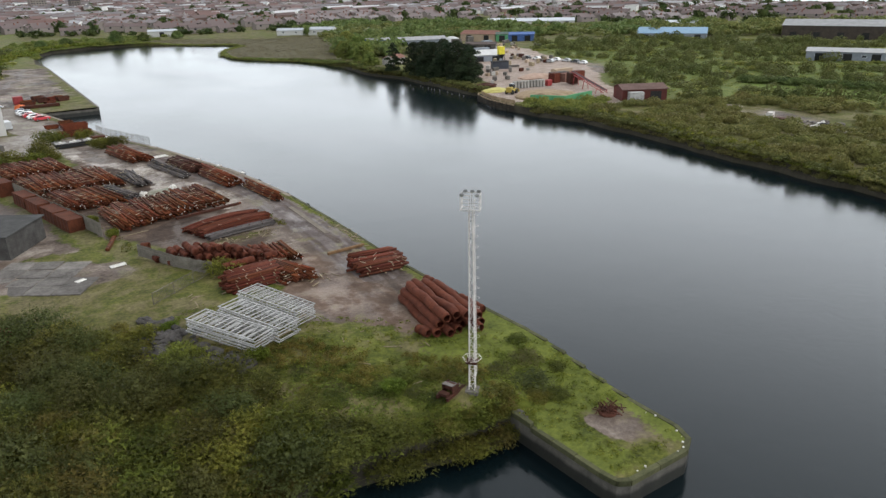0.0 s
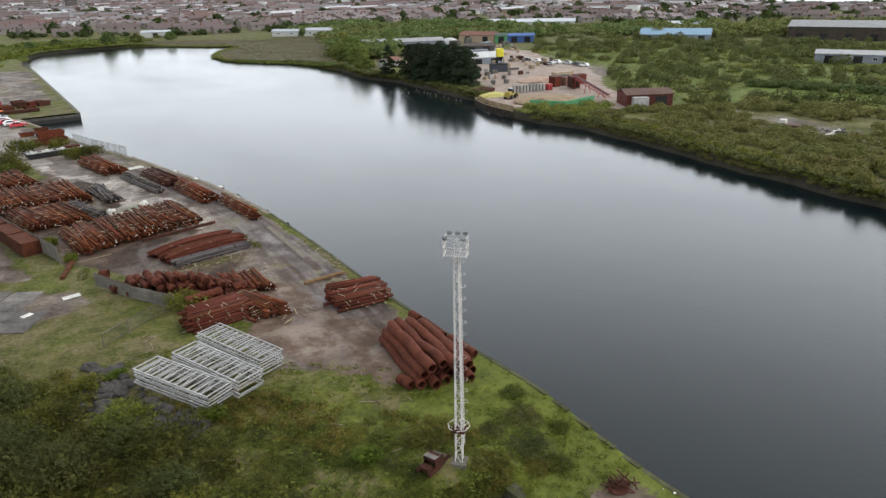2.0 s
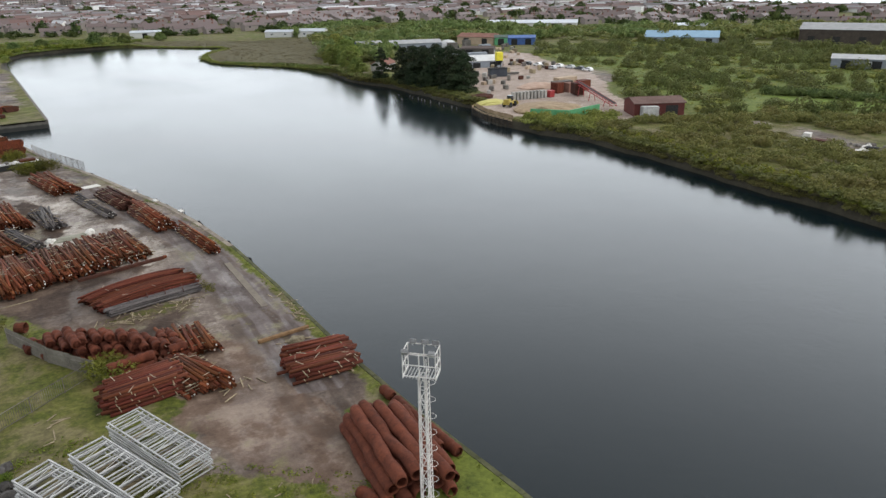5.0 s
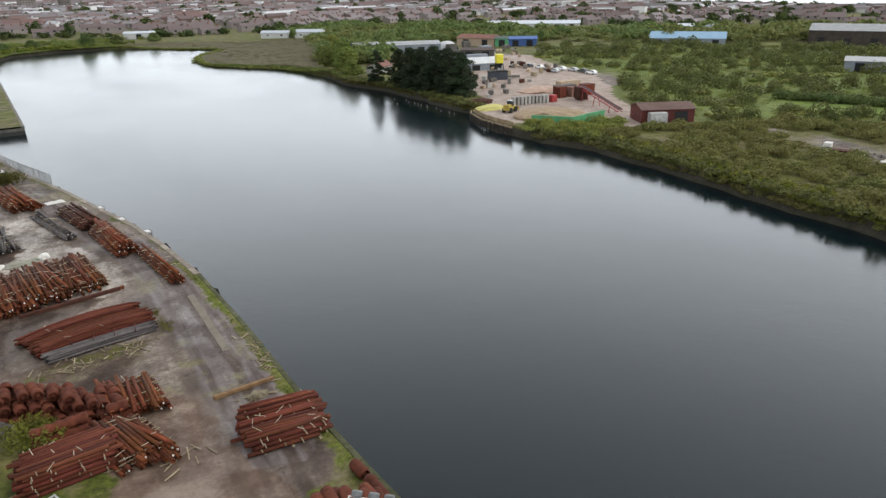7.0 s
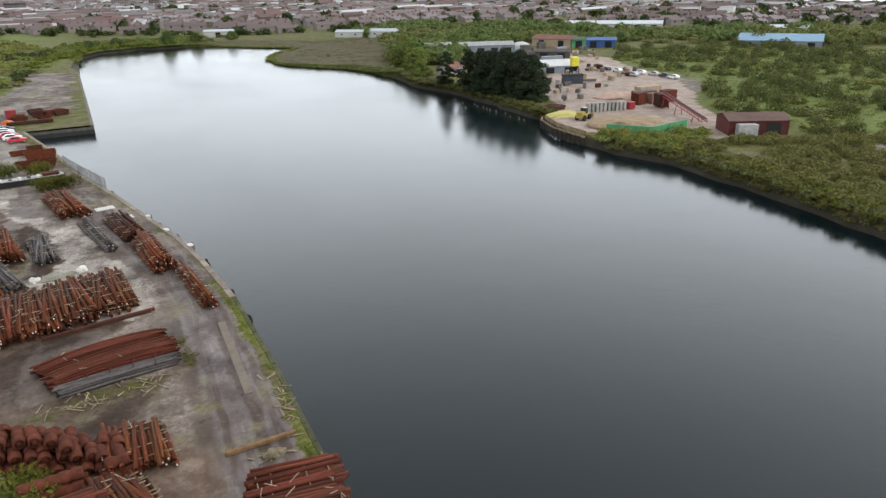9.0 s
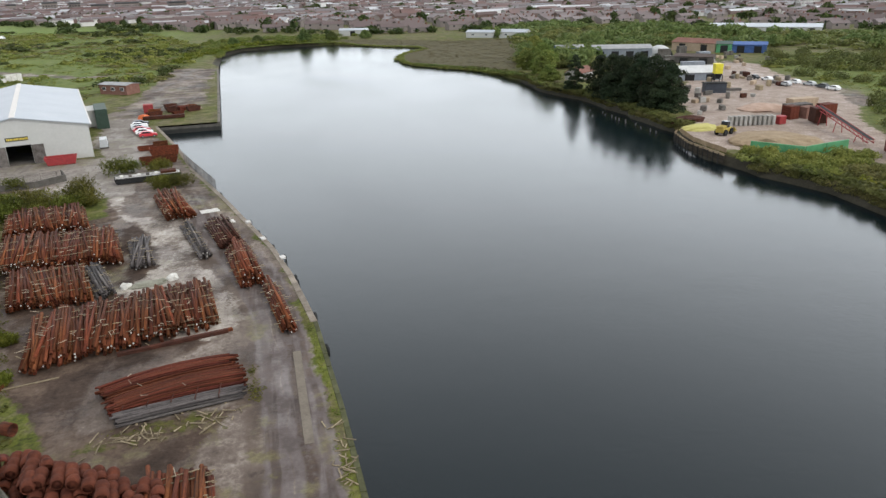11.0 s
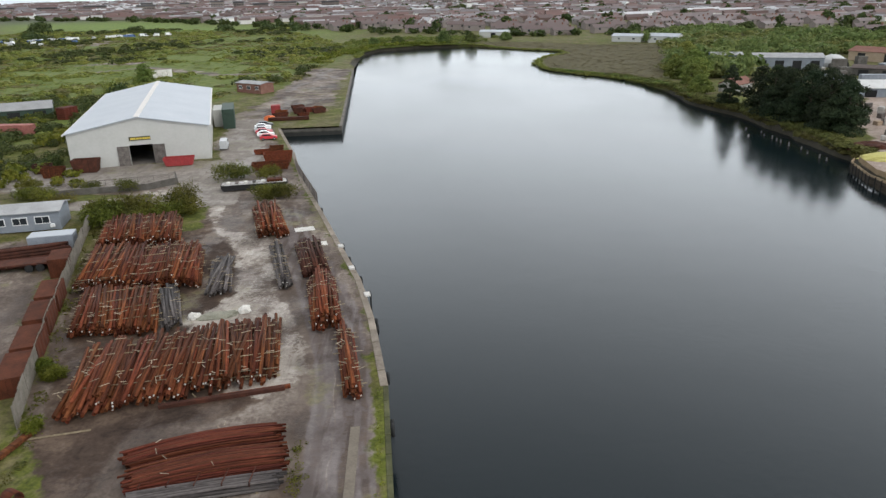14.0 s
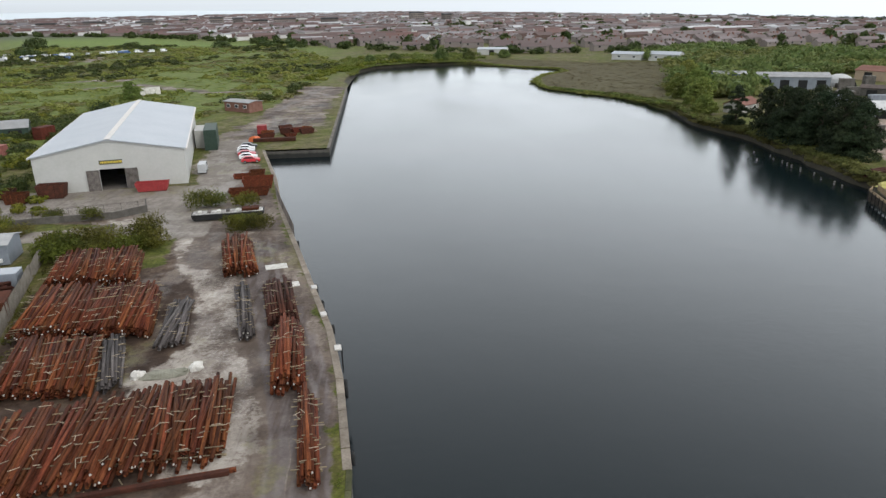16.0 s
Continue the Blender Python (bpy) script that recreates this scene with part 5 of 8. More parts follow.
WEEDS = [(-33, 68), (-27.5, 59), (-23.5, 55), (-17, 52.5), (-10, 46), (-5, 42), (-6.5, 35.6), (-12, 36), (-15, 42), (-20, 49), (-26, 53.5), (-31, 58)]
LOW_WEED = [leaf_cloud(230, random_lobes(4, 1.0, 1.0), 0.085) for _ in range(5)]
scrub("tall_weeds", "tall yellowish grass and docks round the thicket", off_rocks(clumped(WEEDS, 1.15, 0.85, 0.75, -0.3, 0.12)), DRY_BLADES, LOW_WEED, "weeds")
scrub("thicket_floor", "rank weeds and grass filling the gaps in the thicket", off_rocks([(x, y, rng.uniform(1.4, 2.4), rng.uniform(0.8, 2.0)) for x, y in scatter(THICKET, 1.7)]), LEAF_FRESH, TUFT, "weeds")
scrub("fresh_weeds", "bright green nettles round the thicket", off_rocks(clumped(WEEDS, 1.7, 0.8, 0.6, -0.05, 0.2)), LEAF_FRESH, LOW_WEED, "weeds")

ROOT_WEEDS = [(-25, 55), (-20, 50.5), (-14, 46), (-9.5, 42.5), (-6.4, 39), (-6.2, 35.2), (-10, 34.4), (-15.5, 35), (-18.5, 41), (-23, 51)]
scrub("rank_weeds", "rank green weeds between low shrubs at the pier's root", off_rocks([(x, y, rng.uniform(0.7, 1.3), rng.uniform(0.35, 0.8)) for x, y in scatter(ROOT_WEEDS, 0.8) if math.dist((x, y), (-10.2, 37.7)) > 1.6]), LEAF_FRESH, TUFT, "weeds")

# rough grass near the mast and on the pier
ROUGH = [(-30, 66), (-24, 68), (-14, 57.5), (-6.5, 53), (1.2, 50), (2.8, 44), (4.0, 27), (2.4, 24.2), (-3.5, 24), (-5.4, 34), (-7, 40), (-13, 44), (-19, 51), (-25, 54)]
scrub("rough_grass", "lush rough grass and weeds round the mast", [(x, y, rng.uniform(0.5, 1.1), rng.uniform(0.25, 0.75)) for x, y in scatter(ROUGH, 0.85) if not ((-1.5 < x < 4) and (26 < y < 31.5)) and noise.noise((x * 0.2, y * 0.2, 1)) > -0.25], LEAF_YELLOW, TUFT, "grass")
EDGE_TUFTS = [(x - 0.9 + rng.normal(0, 0.18), y, rng.uniform(0.3, 0.6), rng.uniform(0.2, 0.5)) for x, y in densify(QUAY[7:12], 0.55) if rng.random() < 0.75]
scrub("edge_moss", "yellow-green moss and weeds along the quay coping", EDGE_TUFTS, LEAF_YELLOW, TUFT, "grass")
scrub("bundle_weeds", "yellow-green weeds at the end of the sagging pipes", [(-7.4 + rng.normal(0, 0.35), rng.uniform(90.4, 96.5), rng.uniform(0.4, 0.9), rng.uniform(0.3, 0.7)) for _ in range(26)] + [(rng.uniform(-20, -9.5), 88.4 + rng.normal(0, 0.9), rng.uniform(0.3, 0.6), rng.uniform(0.1, 0.25)) for _ in range(70)], LEAF_YELLOW, TUFT, "grass")
FENCE_WEEDS = [(x + 0.8 + rng.normal(0, 0.5), y, rng.uniform(0.6, 1.7), rng.uniform(0.4, 1.2)) for x, y in densify([(-27, 86), (-31, 100), (-43, 138), (-47, 152)], 0.9) if rng.random() < 0.6]
scrub("fence_weeds", "green weeds along the fence", FENCE_WEEDS, LEAF, TUFT, "grass")

for x, y, s in [(-4.2, 39.2, 0.8), (-2.2, 37.0, 0.9), (-0.6, 40.0, 0.8), (-3.0, 35.0, 0.6), (0.6, 43.0, 0.55), (-5.6, 36.6, 0.6), (-9.8, 41.5, 0.5), (-1.2, 34.6, 0.55), (1.4, 37.6, 0.5)]:
    bush(GREY_BUSH if s > 0.6 else FRESH_BUSH, x, y, s * 1.05, 0.42, "low grey-green shrub on the pier's grass", "pier shrubs")
for x, y, s, q in [(-45.5, 152.5, 1.1, 1.0), (-43.0, 155.5, 1.0, 0.8), (-40.5, 156.5, 0.9, 0.8), (-38.0, 157.5, 0.9, 0.8), (-35.5, 158.8, 1.1, 1.1), (-47.5, 157.5, 1.0, 0.9), (-34.0, 181.5, 1.1, 1.1), (-32.0, 183.0, 0.9, 1.0), (-24.2, 167.0, 0.95, 0.9), (-22.4, 168.2, 0.9, 0.9), (-23.2, 165.6, 0.8, 0.8), (-62, 168.5, 1.0, 0.9), (-58, 166.5, 0.8, 0.8), (-19.8, 76.2, 0.8, 0.9), (-46.5, 155.0, 1.2, 1.1), (-44.2, 157.4, 1.2, 1.0), (-41.8, 154.6, 1.0, 0.8), (-41.6, 158.8, 1.1, 0.9), (-39.2, 155.4, 0.9, 0.7), (-36.6, 156.6, 1.0, 0.9), (-35.8, 161.0, 1.2, 1.2), (-34.2, 157.0, 0.8, 0.8), (-50.5, 175.0, 0.9, 0.9), (-66, 171.0, 1.0, 0.8), (-68, 176.0, 1.1, 0.9), (-57.5, 176.5, 0.8, 0.8), (-20.5, 166.0, 0.9, 1.0), (-26.0, 181.5, 1.0, 1.0)]:
    bush(FRESH_BUSH if (x * 10) % 3 < 1.4 else NEAR_BUSH, x, y, s * 1.25, q, "rounded green bush at the yard's edge", "yard bushes")
for x, y, s in [(-22.6, 52.4, 0.9), (-29.5, 99.3, 0.8), (-31.5, 107.5, 0.9), (-33.5, 109.5, 0.8), (-13.5, 41.5, 0.8), (-16.5, 37.5, 0.7), (-28.5, 63.5, 0.7)]:
    bush(YELLOW_BUSH, x, y, s, 0.9, "bright yellow-green bush in rough grass", "yellow bushes")


# ---- trees ----
def limb(bm, a, b, r0, r1, sides=7):
    a, b = Vector(a), Vector(b)
    d = b - a
    m = Matrix.Translation((a + b) / 2) @ d.to_track_quat("Z", "Y").to_matrix().to_4x4()
    bmesh.ops.create_cone(bm, cap_ends=True, segments=sides, radius1=r0, radius2=r1, depth=d.length, matrix=m)


def tree(x, y, h, r, mat, label, group, leaves=2600, size=0.36, low=0.15):
    st = thing("tree", pose(x, y, lz(x, y) - 0.1, 0, 0, rng.uniform(0, 360)), label, "tree", group)
    bm = bmesh.new()
    limb(bm, (0, 0, 0), (0.2, 0.1, h * 0.5), h * 0.022, h * 0.013)
    limb(bm, (0.2, 0.1, h * 0.5), (0.1, 0.3, h * 0.88), h * 0.013, h * 0.004)
    lobes = []
    tiers = 20
    for k in range(tiers):
        u = (k + 0.5) / tiers
        z = h * (low + (0.93 - low) * u)
        a = k * 2.4 + rng.uniform(-0.5, 0.5)
        q = r * (0.62 * math.sin(math.pi * min(1, u * 0.72 + 0.26)) + 0.06) * rng.uniform(0.7, 1.1)
        p = (q * math.cos(a), q * math.sin(a), z)
        if k % 2:
            limb(bm, (0.15, 0.1, z * 0.85), p, h * 0.008, h * 0.003, 5)
        s = r * rng.uniform(0.36, 0.56) * (1.1 - 0.45 * u)
        lobes.append((*p, s, s * rng.uniform(0.8, 1.2), s * rng.uniform(0.42, 0.7)))
    lobes.append((0, 0, h * 0.9, r * 0.28, r * 0.28, h * 0.09))
    part("trunk", bm, BARK, st)
    part("crown", facets_mesh("crown", leaf_cloud(leaves, lobes, size), mat), None, st)
    return st


for x, y, h, r in [(91.5, 249.5, 11.5, 3.2), (96, 241, 12, 4.6), (96.5, 234, 13, 5.0), (97, 227, 13, 5.2), (98, 219, 13.5, 5.2), (99, 212.5, 13.5, 5.0), (100.2, 207, 12.5, 4.4), (101.5, 238, 12, 5.0), (103, 230, 13.5, 5.4), (104, 222, 13.5, 5.4), (104, 214, 12.5, 5.0), (94.5, 230, 8, 4.0), (96, 222, 8.5, 4.0), (97.5, 209, 8, 3.8)]:
    tree(x, y, h, r, LEAF_DARK, "tall dark evergreen tree by the water", "pine clump", 7500, 0.20, 0.03)
for x, y, h, r in [(96, 290, 7.5, 4.0), (101, 298, 9, 4.8), (106, 312, 10.5, 5.6), (112, 330, 9.5, 5.4), (101, 320, 8, 4.5), (116, 345, 9, 5), (92, 272, 6, 3.6), (122, 366, 9, 5.5), (108, 340, 7, 4)]:
    tree(x, y, h, r, GREEN, "green willow tree beside the reeds", "willow trees", 4200, 0.27, 0.06)
for x, y, h, r in [(20.5, 500, 8, 4.5), (38, 505, 5.5, 4), (-8, 503, 5, 4), (60, 512, 5, 4), (-22, 496, 4.5, 3.5)]:
    tree(x, y, h, r, WOOD, "dark tree on the shore at the dock's head", "shore trees", 2200, 0.36, 0.08)


# ---- floodlight mast ----
def mast(x, y):
    st = thing("floodlight_mast", pose(x, y, lz(x, y), 0, 0, -43), "tall white lattice floodlight mast with a caged platform", "light mast")
    H, w0, w1 = 16.1, 0.25, 0.14
    def corner(k, z):
        w = w0 + (w1 - w0) * min(1, z / H)
        sx, sy = ((-1, -1), (1, -1), (1, 1), (-1, 1))[k % 4]
        return Vector((sx * w, sy * w, z))
    for k in range(4):
        part("leg", bar(bmesh.new(), corner(k, 0), corner(k, H), 0.034, 6), WHITE_PAINT, st)
    n = 22
    for k in range(n):
        z0, z1 = H * k / n, H * (k + 1) / n
        bm = bmesh.new()
        for c in range(4):
            a, b = (corner(c, z0), corner(c + 1, z1)) if k % 2 else (corner(c + 1, z0), corner(c, z1))
            bar(bm, a, b, 0.02, 4)
            bar(bm, corner(c, z1), corner(c + 1, z1), 0.018, 4)
        part("lattice_bay", bm, WHITE_PAINT, st)
    ladder = part("ladder", bar(bar(bmesh.new(), (w0 + 0.12, -0.2, 1.5), (w1 + 0.12, -0.2, H + 0.9), 0.02, 4), (w0 + 0.12, 0.2, 1.5), (w1 + 0.12, 0.2, H + 0.9), 0.02, 4), WHITE_PAINT, st)
    rung = bpy.data.meshes.new("rung")
    bm = bar(bmesh.new(), (0, -0.2, 0), (0, 0.2, 0), 0.014, 4)
    bm.to_mesh(rung)
    bm.free()
    for k in range(50):
        z = 1.6 + k * 0.3
        part("rung", rung, WHITE_PAINT, ladder, m=pose(w0 + 0.12 + (w1 - w0) * z / H, 0, z))
    for k in range(15):
        bm = bmesh.new()
        z = 3.4 + k * 0.88
        xx = w0 + 0.12 + (w1 - w0) * z / H
        pts = [(xx + 0.34 * math.sin(a), 0.24 * math.cos(a), z) for a in [math.pi * j / 7 for j in range(8)]]
        for a, b in zip(pts[:-1], pts[1:]):
            bar(bm, a, b, 0.012, 4)
        part("safety_hoop", bm, WHITE_PAINT, ladder)
    bm = bmesh.new()
    for k in range(8):
        a = 2 * math.pi * k / 8
        b = 2 * math.pi * (k + 1) / 8
        if k != 5:
            bar(bm, (0.8 * math.cos(a), 0.8 * math.sin(a), 3.1), (0.8 * math.cos(b), 0.8 * math.sin(b), 3.1), 0.025, 4)
        bar(bm, (0.45 * math.cos(a), 0.45 * math.sin(a), 2.8), (0.8 * math.cos(a), 0.8 * math.sin(a), 3.1), 0.02, 4)
    part("climbing_guard", bm, WHITE_PAINT, st, "splayed white climbing guard")
    part("guard_plate", boxed(-0.48, 0.48, -0.48, 0.48, 2.7, 2.85), RUST_DARK, st)
    part("footing", boxed(-0.55, 0.55, -0.55, 0.55, -0.3, 0.1, 0.03), CONCRETE, st)
    pw, pd, pz = 0.74, 0.45, H
    bm = bmesh.new()
    for k in range(11):
        xx = -pw + 2 * pw * k / 10
        box(bm, xx - 0.02, xx + 0.02, -pd, pd, pz, pz + 0.05)
    part("platform", bm, GALVANISED, st, "grating platform")
    cs = [(-pw, -pd), (pw, -pd), (pw, pd), (-pw, pd)]
    for k in range(4):
        for u in (0, 0.5):
            a, b = cs[k], cs[(k + 1) % 4]
            q = (a[0] + (b[0] - a[0]) * u, a[1] + (b[1] - a[1]) * u)
            part("stanchion", bar(bmesh.new(), (*q, pz), (*q, pz + 1.3), 0.026, 5), WHITE_PAINT, st)
    for dz in (0.12, 0.68, 1.28):
        bm = bmesh.new()
        for k in range(4):
            bar(bm, (*cs[k], pz + dz), (*cs[(k + 1) % 4], pz + dz), 0.026, 5)
        part("guard_rail", bm, WHITE_PAINT, st)
    LAMP = worn("dark_lamp_housing", (0.06, 0.06, 0.06), (0.2, 0.2, 0.2), 3, 0.5)
    for k, (lx, ly) in enumerate([(-0.5, 0.45), (0.05, 0.45), (0.55, 0.45), (-0.6, -0.45), (0.6, -0.45)]):
        sy = 1 if ly > 0 else -1
        lamp = part("floodlight", boxed(-0.16, 0.16, -0.1, 0.1, -0.1, 0.1, 0.03), LAMP, st, "dark floodlight housing", pose(lx, ly + sy * 0.06, pz + 1.36, -25 * sy, 0, 0))
        part("lamp_glass", boxed(-0.13, 0.13, -0.01, 0.01, -0.08, 0.08), GALVANISED, lamp, "", pose(0, sy * 0.11, 0))
        part("bracket", boxed(-0.03, 0.03, -0.03, 0.03, -0.2, -0.13), GALVANISED, lamp)


mast(-8.45, 37.0)


# ---- stacks of lattice frames ----
def frame_mesh(length, width, n, t):
    bm = bmesh.new()
    for s in (-1, 1):
        box(bm, s * width / 2 - 0.055, s * width / 2 + 0.055, -length / 2, length / 2, -0.06, 0.06)
    for k in range(n + 1):
        y = -length / 2 + 0.07 + (length - 0.14) * k / n
        box(bm, -width / 2 + 0.07, width / 2 - 0.07, y - t, y + t, -0.04, 0.04)
        if n > 6 and k < n and k % 3 == 1:
            y2 = -length / 2 + 0.07 + (length - 0.14) * (k + 1) / n
            bar(bm, (-width / 2 + 0.07, y, 0), (width / 2 - 0.07, y2, 0), 0.028, 4)
    me = bpy.data.meshes.new("lattice_frame")
    bm.to_mesh(me)
    bm.free()
    me.materials.append(GALVANISED)
    return me


TOP_FRAME = frame_mesh(9.2, 2.5, 12, 0.052)
OPEN_FRAME = frame_mesh(9.2, 2.5, 4, 0.04)
for (ax, ay), (bx, by), lab in [((-26.9, 60.2), (-22.8, 52.8), "stack of galvanised lattice frames beside the boulders"), ((-23.6, 61.5), (-20.0, 53.3), "stack of galvanised ladder frames between two others"), ((-21.0, 64.7), (-17.3, 55.8), "stack of galvanised lattice frames by the gravel")]:
    ux, uy = bx - ax, by - ay
    ln = math.hypot(ux, uy)
    cx, cy = (ax + bx) / 2 - uy / ln * 1.25, (ay + by) / 2 + ux / ln * 1.25
    st = thing("frame_stack", pose(cx, cy, lz(cx, cy), 0, 0, math.degrees(math.atan2(uy, ux)) + 90), lab, "frame stack", "galvanised frame stacks")
    for k in range(6):
        part("lattice_frame", TOP_FRAME if k == 5 else OPEN_FRAME, None, st, m=pose(rng.normal(0, 0.05), rng.normal(0, 0.12), 0.32 + k * 0.29, 0, 0, rng.normal(0, 0.4)))
    for yy in (-3.2, 0, 3.2):
        part("bearer", boxed(-1.35, 1.35, yy - 0.1, yy + 0.1, 0.0, 0.26), TIMBER, st)


# ---- boulders, boxes, fences ----
def boulder_mesh(seed):
    bm = bmesh.new()
    bmesh.ops.create_icosphere(bm, subdivisions=2, radius=1)
    for v in bm.verts:
        n1 = noise.noise(v.co * 0.9 + Vector((seed * 7.1, 0, 0)))
        v.co *= 1 + 0.75 * n1
        v.co.z *= 0.7
    me = bpy.data.meshes.new("boulder")
    bm.to_mesh(me)
    bm.free()
    me.materials.append(STONE)
    return me


STONE = worn("dark_grey_boulder", (0.022, 0.020, 0.019), (0.092, 0.084, 0.078), 2.0, 0.85, 0, 12.0, 0.05)
ROCKS = [boulder_mesh(k) for k in range(5)]
for k in range(116):
    x, y = (-29.3 + rng.normal(0, 0.9), 65.0 + rng.normal(0, 1.6)) if k < 18 else (-29.6 + rng.normal(0, 1.2), 59.6 + rng.normal(0, 1.0))
    if k > 29:
        x, y = [(-23.6, 52.6), (-28.6, 62.0), (-27.6, 56.6), (-26.4, 53.8)][k % 4]
        x, y = x + rng.normal(0, 1.0), y + rng.normal(0, 1.0)
    s = rng.uniform(0.35, 0.75)
    ob = new("boulder", ROCKS[k % 5])
    ob.matrix_world = Matrix.LocRotScale((x, y, lz(x, y) + s * 0.3), Euler((0, 0, rng.uniform(0, 6))), (s, s * rng.uniform(0.7, 1.2), s))
    tagged(ob, "dark grey boulder in the weeds", "boulder", "boulders by the frames")


def steel_box(name, x, y, yaw, l, w, h, mat, label, category="container", group="", roof=None):
    """A corrugated steel box: posts, rails, ribbed sides, roof and doors."""
    st = thing(name, pose(x, y, lz(x, y), 0, 0, yaw), label, category, group)
    n = int(l / 0.3)
    for s in (-1, 1):
        bm = bmesh.new()
        pts = []
        for k in range(n + 1):
            d = 0.0 if k % 4 < 2 else 0.05
            pts.append((-l / 2 + l * k / n, s * (w / 2 - d)))
        for (x0, y0), (x1, y1) in zip(pts[:-1], pts[1:]):
            vs = [bm.verts.new(p) for p in ((x0, y0, 0.1), (x1, y1, 0.1), (x1, y1, h - 0.08), (x0, y0, h - 0.08))]
            bm.faces.new(vs if s < 0 else list(reversed(vs)))
        bmesh.ops.remove_doubles(bm, verts=bm.verts, dist=0.001)
        part("side_panel", bm, mat, st)
    part("roof_panel", boxed(-l / 2, l / 2, -w / 2, w / 2, h - 0.1, h), roof or mat, st)
    part("base_rail", boxed(-l / 2, l / 2, -w / 2, w / 2, 0, 0.14), mat, st)
    for s in (-1, 1):
        e = part("end_panel", boxed(-0.04, 0.04, -w / 2 + 0.02, w / 2 - 0.02, 0.14, h - 0.1), mat, st, "", pose(s * (l / 2 - 0.05), 0, 0))
        for q in (-0.6, -0.2, 0.2, 0.6):
            part("lock_bar", bar(bmesh.new(), (s * 0.06, q * w / 2, 0.25), (s * 0.06, q * w / 2, h - 0.2), 0.025, 4), mat, e)
    return st


def open_box(name, x, y, yaw, l, w, h, mat, label, category, group=""):
    """An open-topped steel bin or skip with sloping ends."""
    st = thing(name, pose(x, y, lz(x, y), 0, 0, yaw), label, category, group)
    bm = bmesh.new()
    t = 0.08
    sl = min(0.5, l * 0.1)
    outer_b = [(-l / 2 + sl, -w / 2, 0.1), (l / 2 - sl, -w / 2, 0.1), (l / 2 - sl, w / 2, 0.1), (-l / 2 + sl, w / 2, 0.1)]
    outer_t = [(-l / 2, -w / 2, h), (l / 2, -w / 2, h), (l / 2, w / 2, h), (-l / 2, w / 2, h)]
    inner_t = [(a + (t if a < 0 else -t), b + (t if b < 0 else -t), c) for a, b, c in outer_t]
    inner_b = [(a + (t if a < 0 else -t), b + (t if b < 0 else -t), 0.2) for a, b, c in outer_b]
    rings = [[bm.verts.new(p) for p in ring] for ring in (outer_b, outer_t, inner_t, inner_b)]
    for r0, r1 in zip(rings[:-1], rings[1:]):
        for k in range(4):
            bm.faces.new((r0[k], r0[(k + 1) % 4], r1[(k + 1) % 4], r1[k]))
    bm.faces.new(rings[3])
    bm.faces.new(list(reversed(rings[0])))
    bmesh.ops.recalc_face_normals(bm, faces=bm.faces)
    part("bin_body", bm, mat, st)
    for k in range(int(l / 0.9)):
        xx = -l / 2 + 0.7 + k * 0.9
        for s in (-1, 1):
            part("rib", boxed(xx - 0.05, xx + 0.05, s * w / 2 - 0.06, s * w / 2 + 0.06, 0.12, h), mat, st)
    part("runner", boxed(-l / 2 + 0.6, l / 2 - 0.6, -w / 2 + 0.2, w / 2 - 0.2, 0, 0.1), RUST_DARK, st)
    return st


RUST_BOX = worn("rust_eaten_steel", (0.040, 0.013, 0.007), (0.112, 0.034, 0.016), 0.8, 0.9, 0, 5, 0.02, 0.2)
RED_PAINT = worn("faded_red_paint", (0.19, 0.014, 0.016), (0.33, 0.032, 0.032), 1.0, 0.6, 0, 8, 0.004, 0.15)
GREEN_PAINT = worn("dark_green_paint", (0.012, 0.03, 0.02), (0.03, 0.06, 0.04), 1.0, 0.6, 0, 8, 0.004, 0.15)
BRIGHT_GREEN = worn("bright_green_paint", (0.04, 0.18, 0.07), (0.10, 0.32, 0.15), 0.6, 0.6, 0, 6, 0.004, 0.1)
BLUE_PAINT = worn("blue_paint", (0.02, 0.06, 0.20), (0.05, 0.12, 0.32), 1.0, 0.6, 0, 8, 0.004, 0.15)
PALE_BLUE = worn("pale_blue_roof", (0.10, 0.20, 0.30), (0.17, 0.28, 0.38), 0.4, 0.55, 0, 4, 0.004, 0.1)
BLUE_GREY = worn("blue_grey_panel", (0.15, 0.17, 0.20), (0.24, 0.26, 0.29), 0.6, 0.6, 0, 8, 0.004, 0.1)
DARK = worn("dark_rubber", (0.010, 0.010, 0.010), (0.03, 0.03, 0.03), 3, 0.8, 0, 12, 0.01, 0.2)
GLASS, _n, _l, _b = material("dark_glass", 0.08)
_b.inputs["Base Color"].default_value = (0.02, 0.025, 0.03, 1)
BRICK = worn("weathered_brick", (0.13, 0.06, 0.045), (0.24, 0.13, 0.10), 0.8, 0.9, 0, 6, 0.02, 0.15)
GREY_ROOF = worn("grey_sheet_roof", (0.20, 0.20, 0.20), (0.34, 0.34, 0.34), 0.4, 0.7, 0, 4, 0.01, 0.15)
TAN = worn("tan_wall", (0.30, 0.22, 0.15), (0.42, 0.33, 0.24), 0.4, 0.85, 0, 4, 0.01, 0.1)
TERRACOTTA = worn("terracotta_roof", (0.13, 0.062, 0.046), (0.22, 0.11, 0.085), 0.4, 0.85, 0, 4, 0.01, 0.1)
OCHRE = worn("worn_ochre_paint", (0.22, 0.16, 0.03), (0.42, 0.32, 0.05), 0.8, 0.6, 0, 8, 0.004, 0.1)
YELLOW = worn("yellow_plant_paint", (0.50, 0.42, 0.02), (0.72, 0.62, 0.04), 0.8, 0.5, 0, 8, 0.004, 0.1)
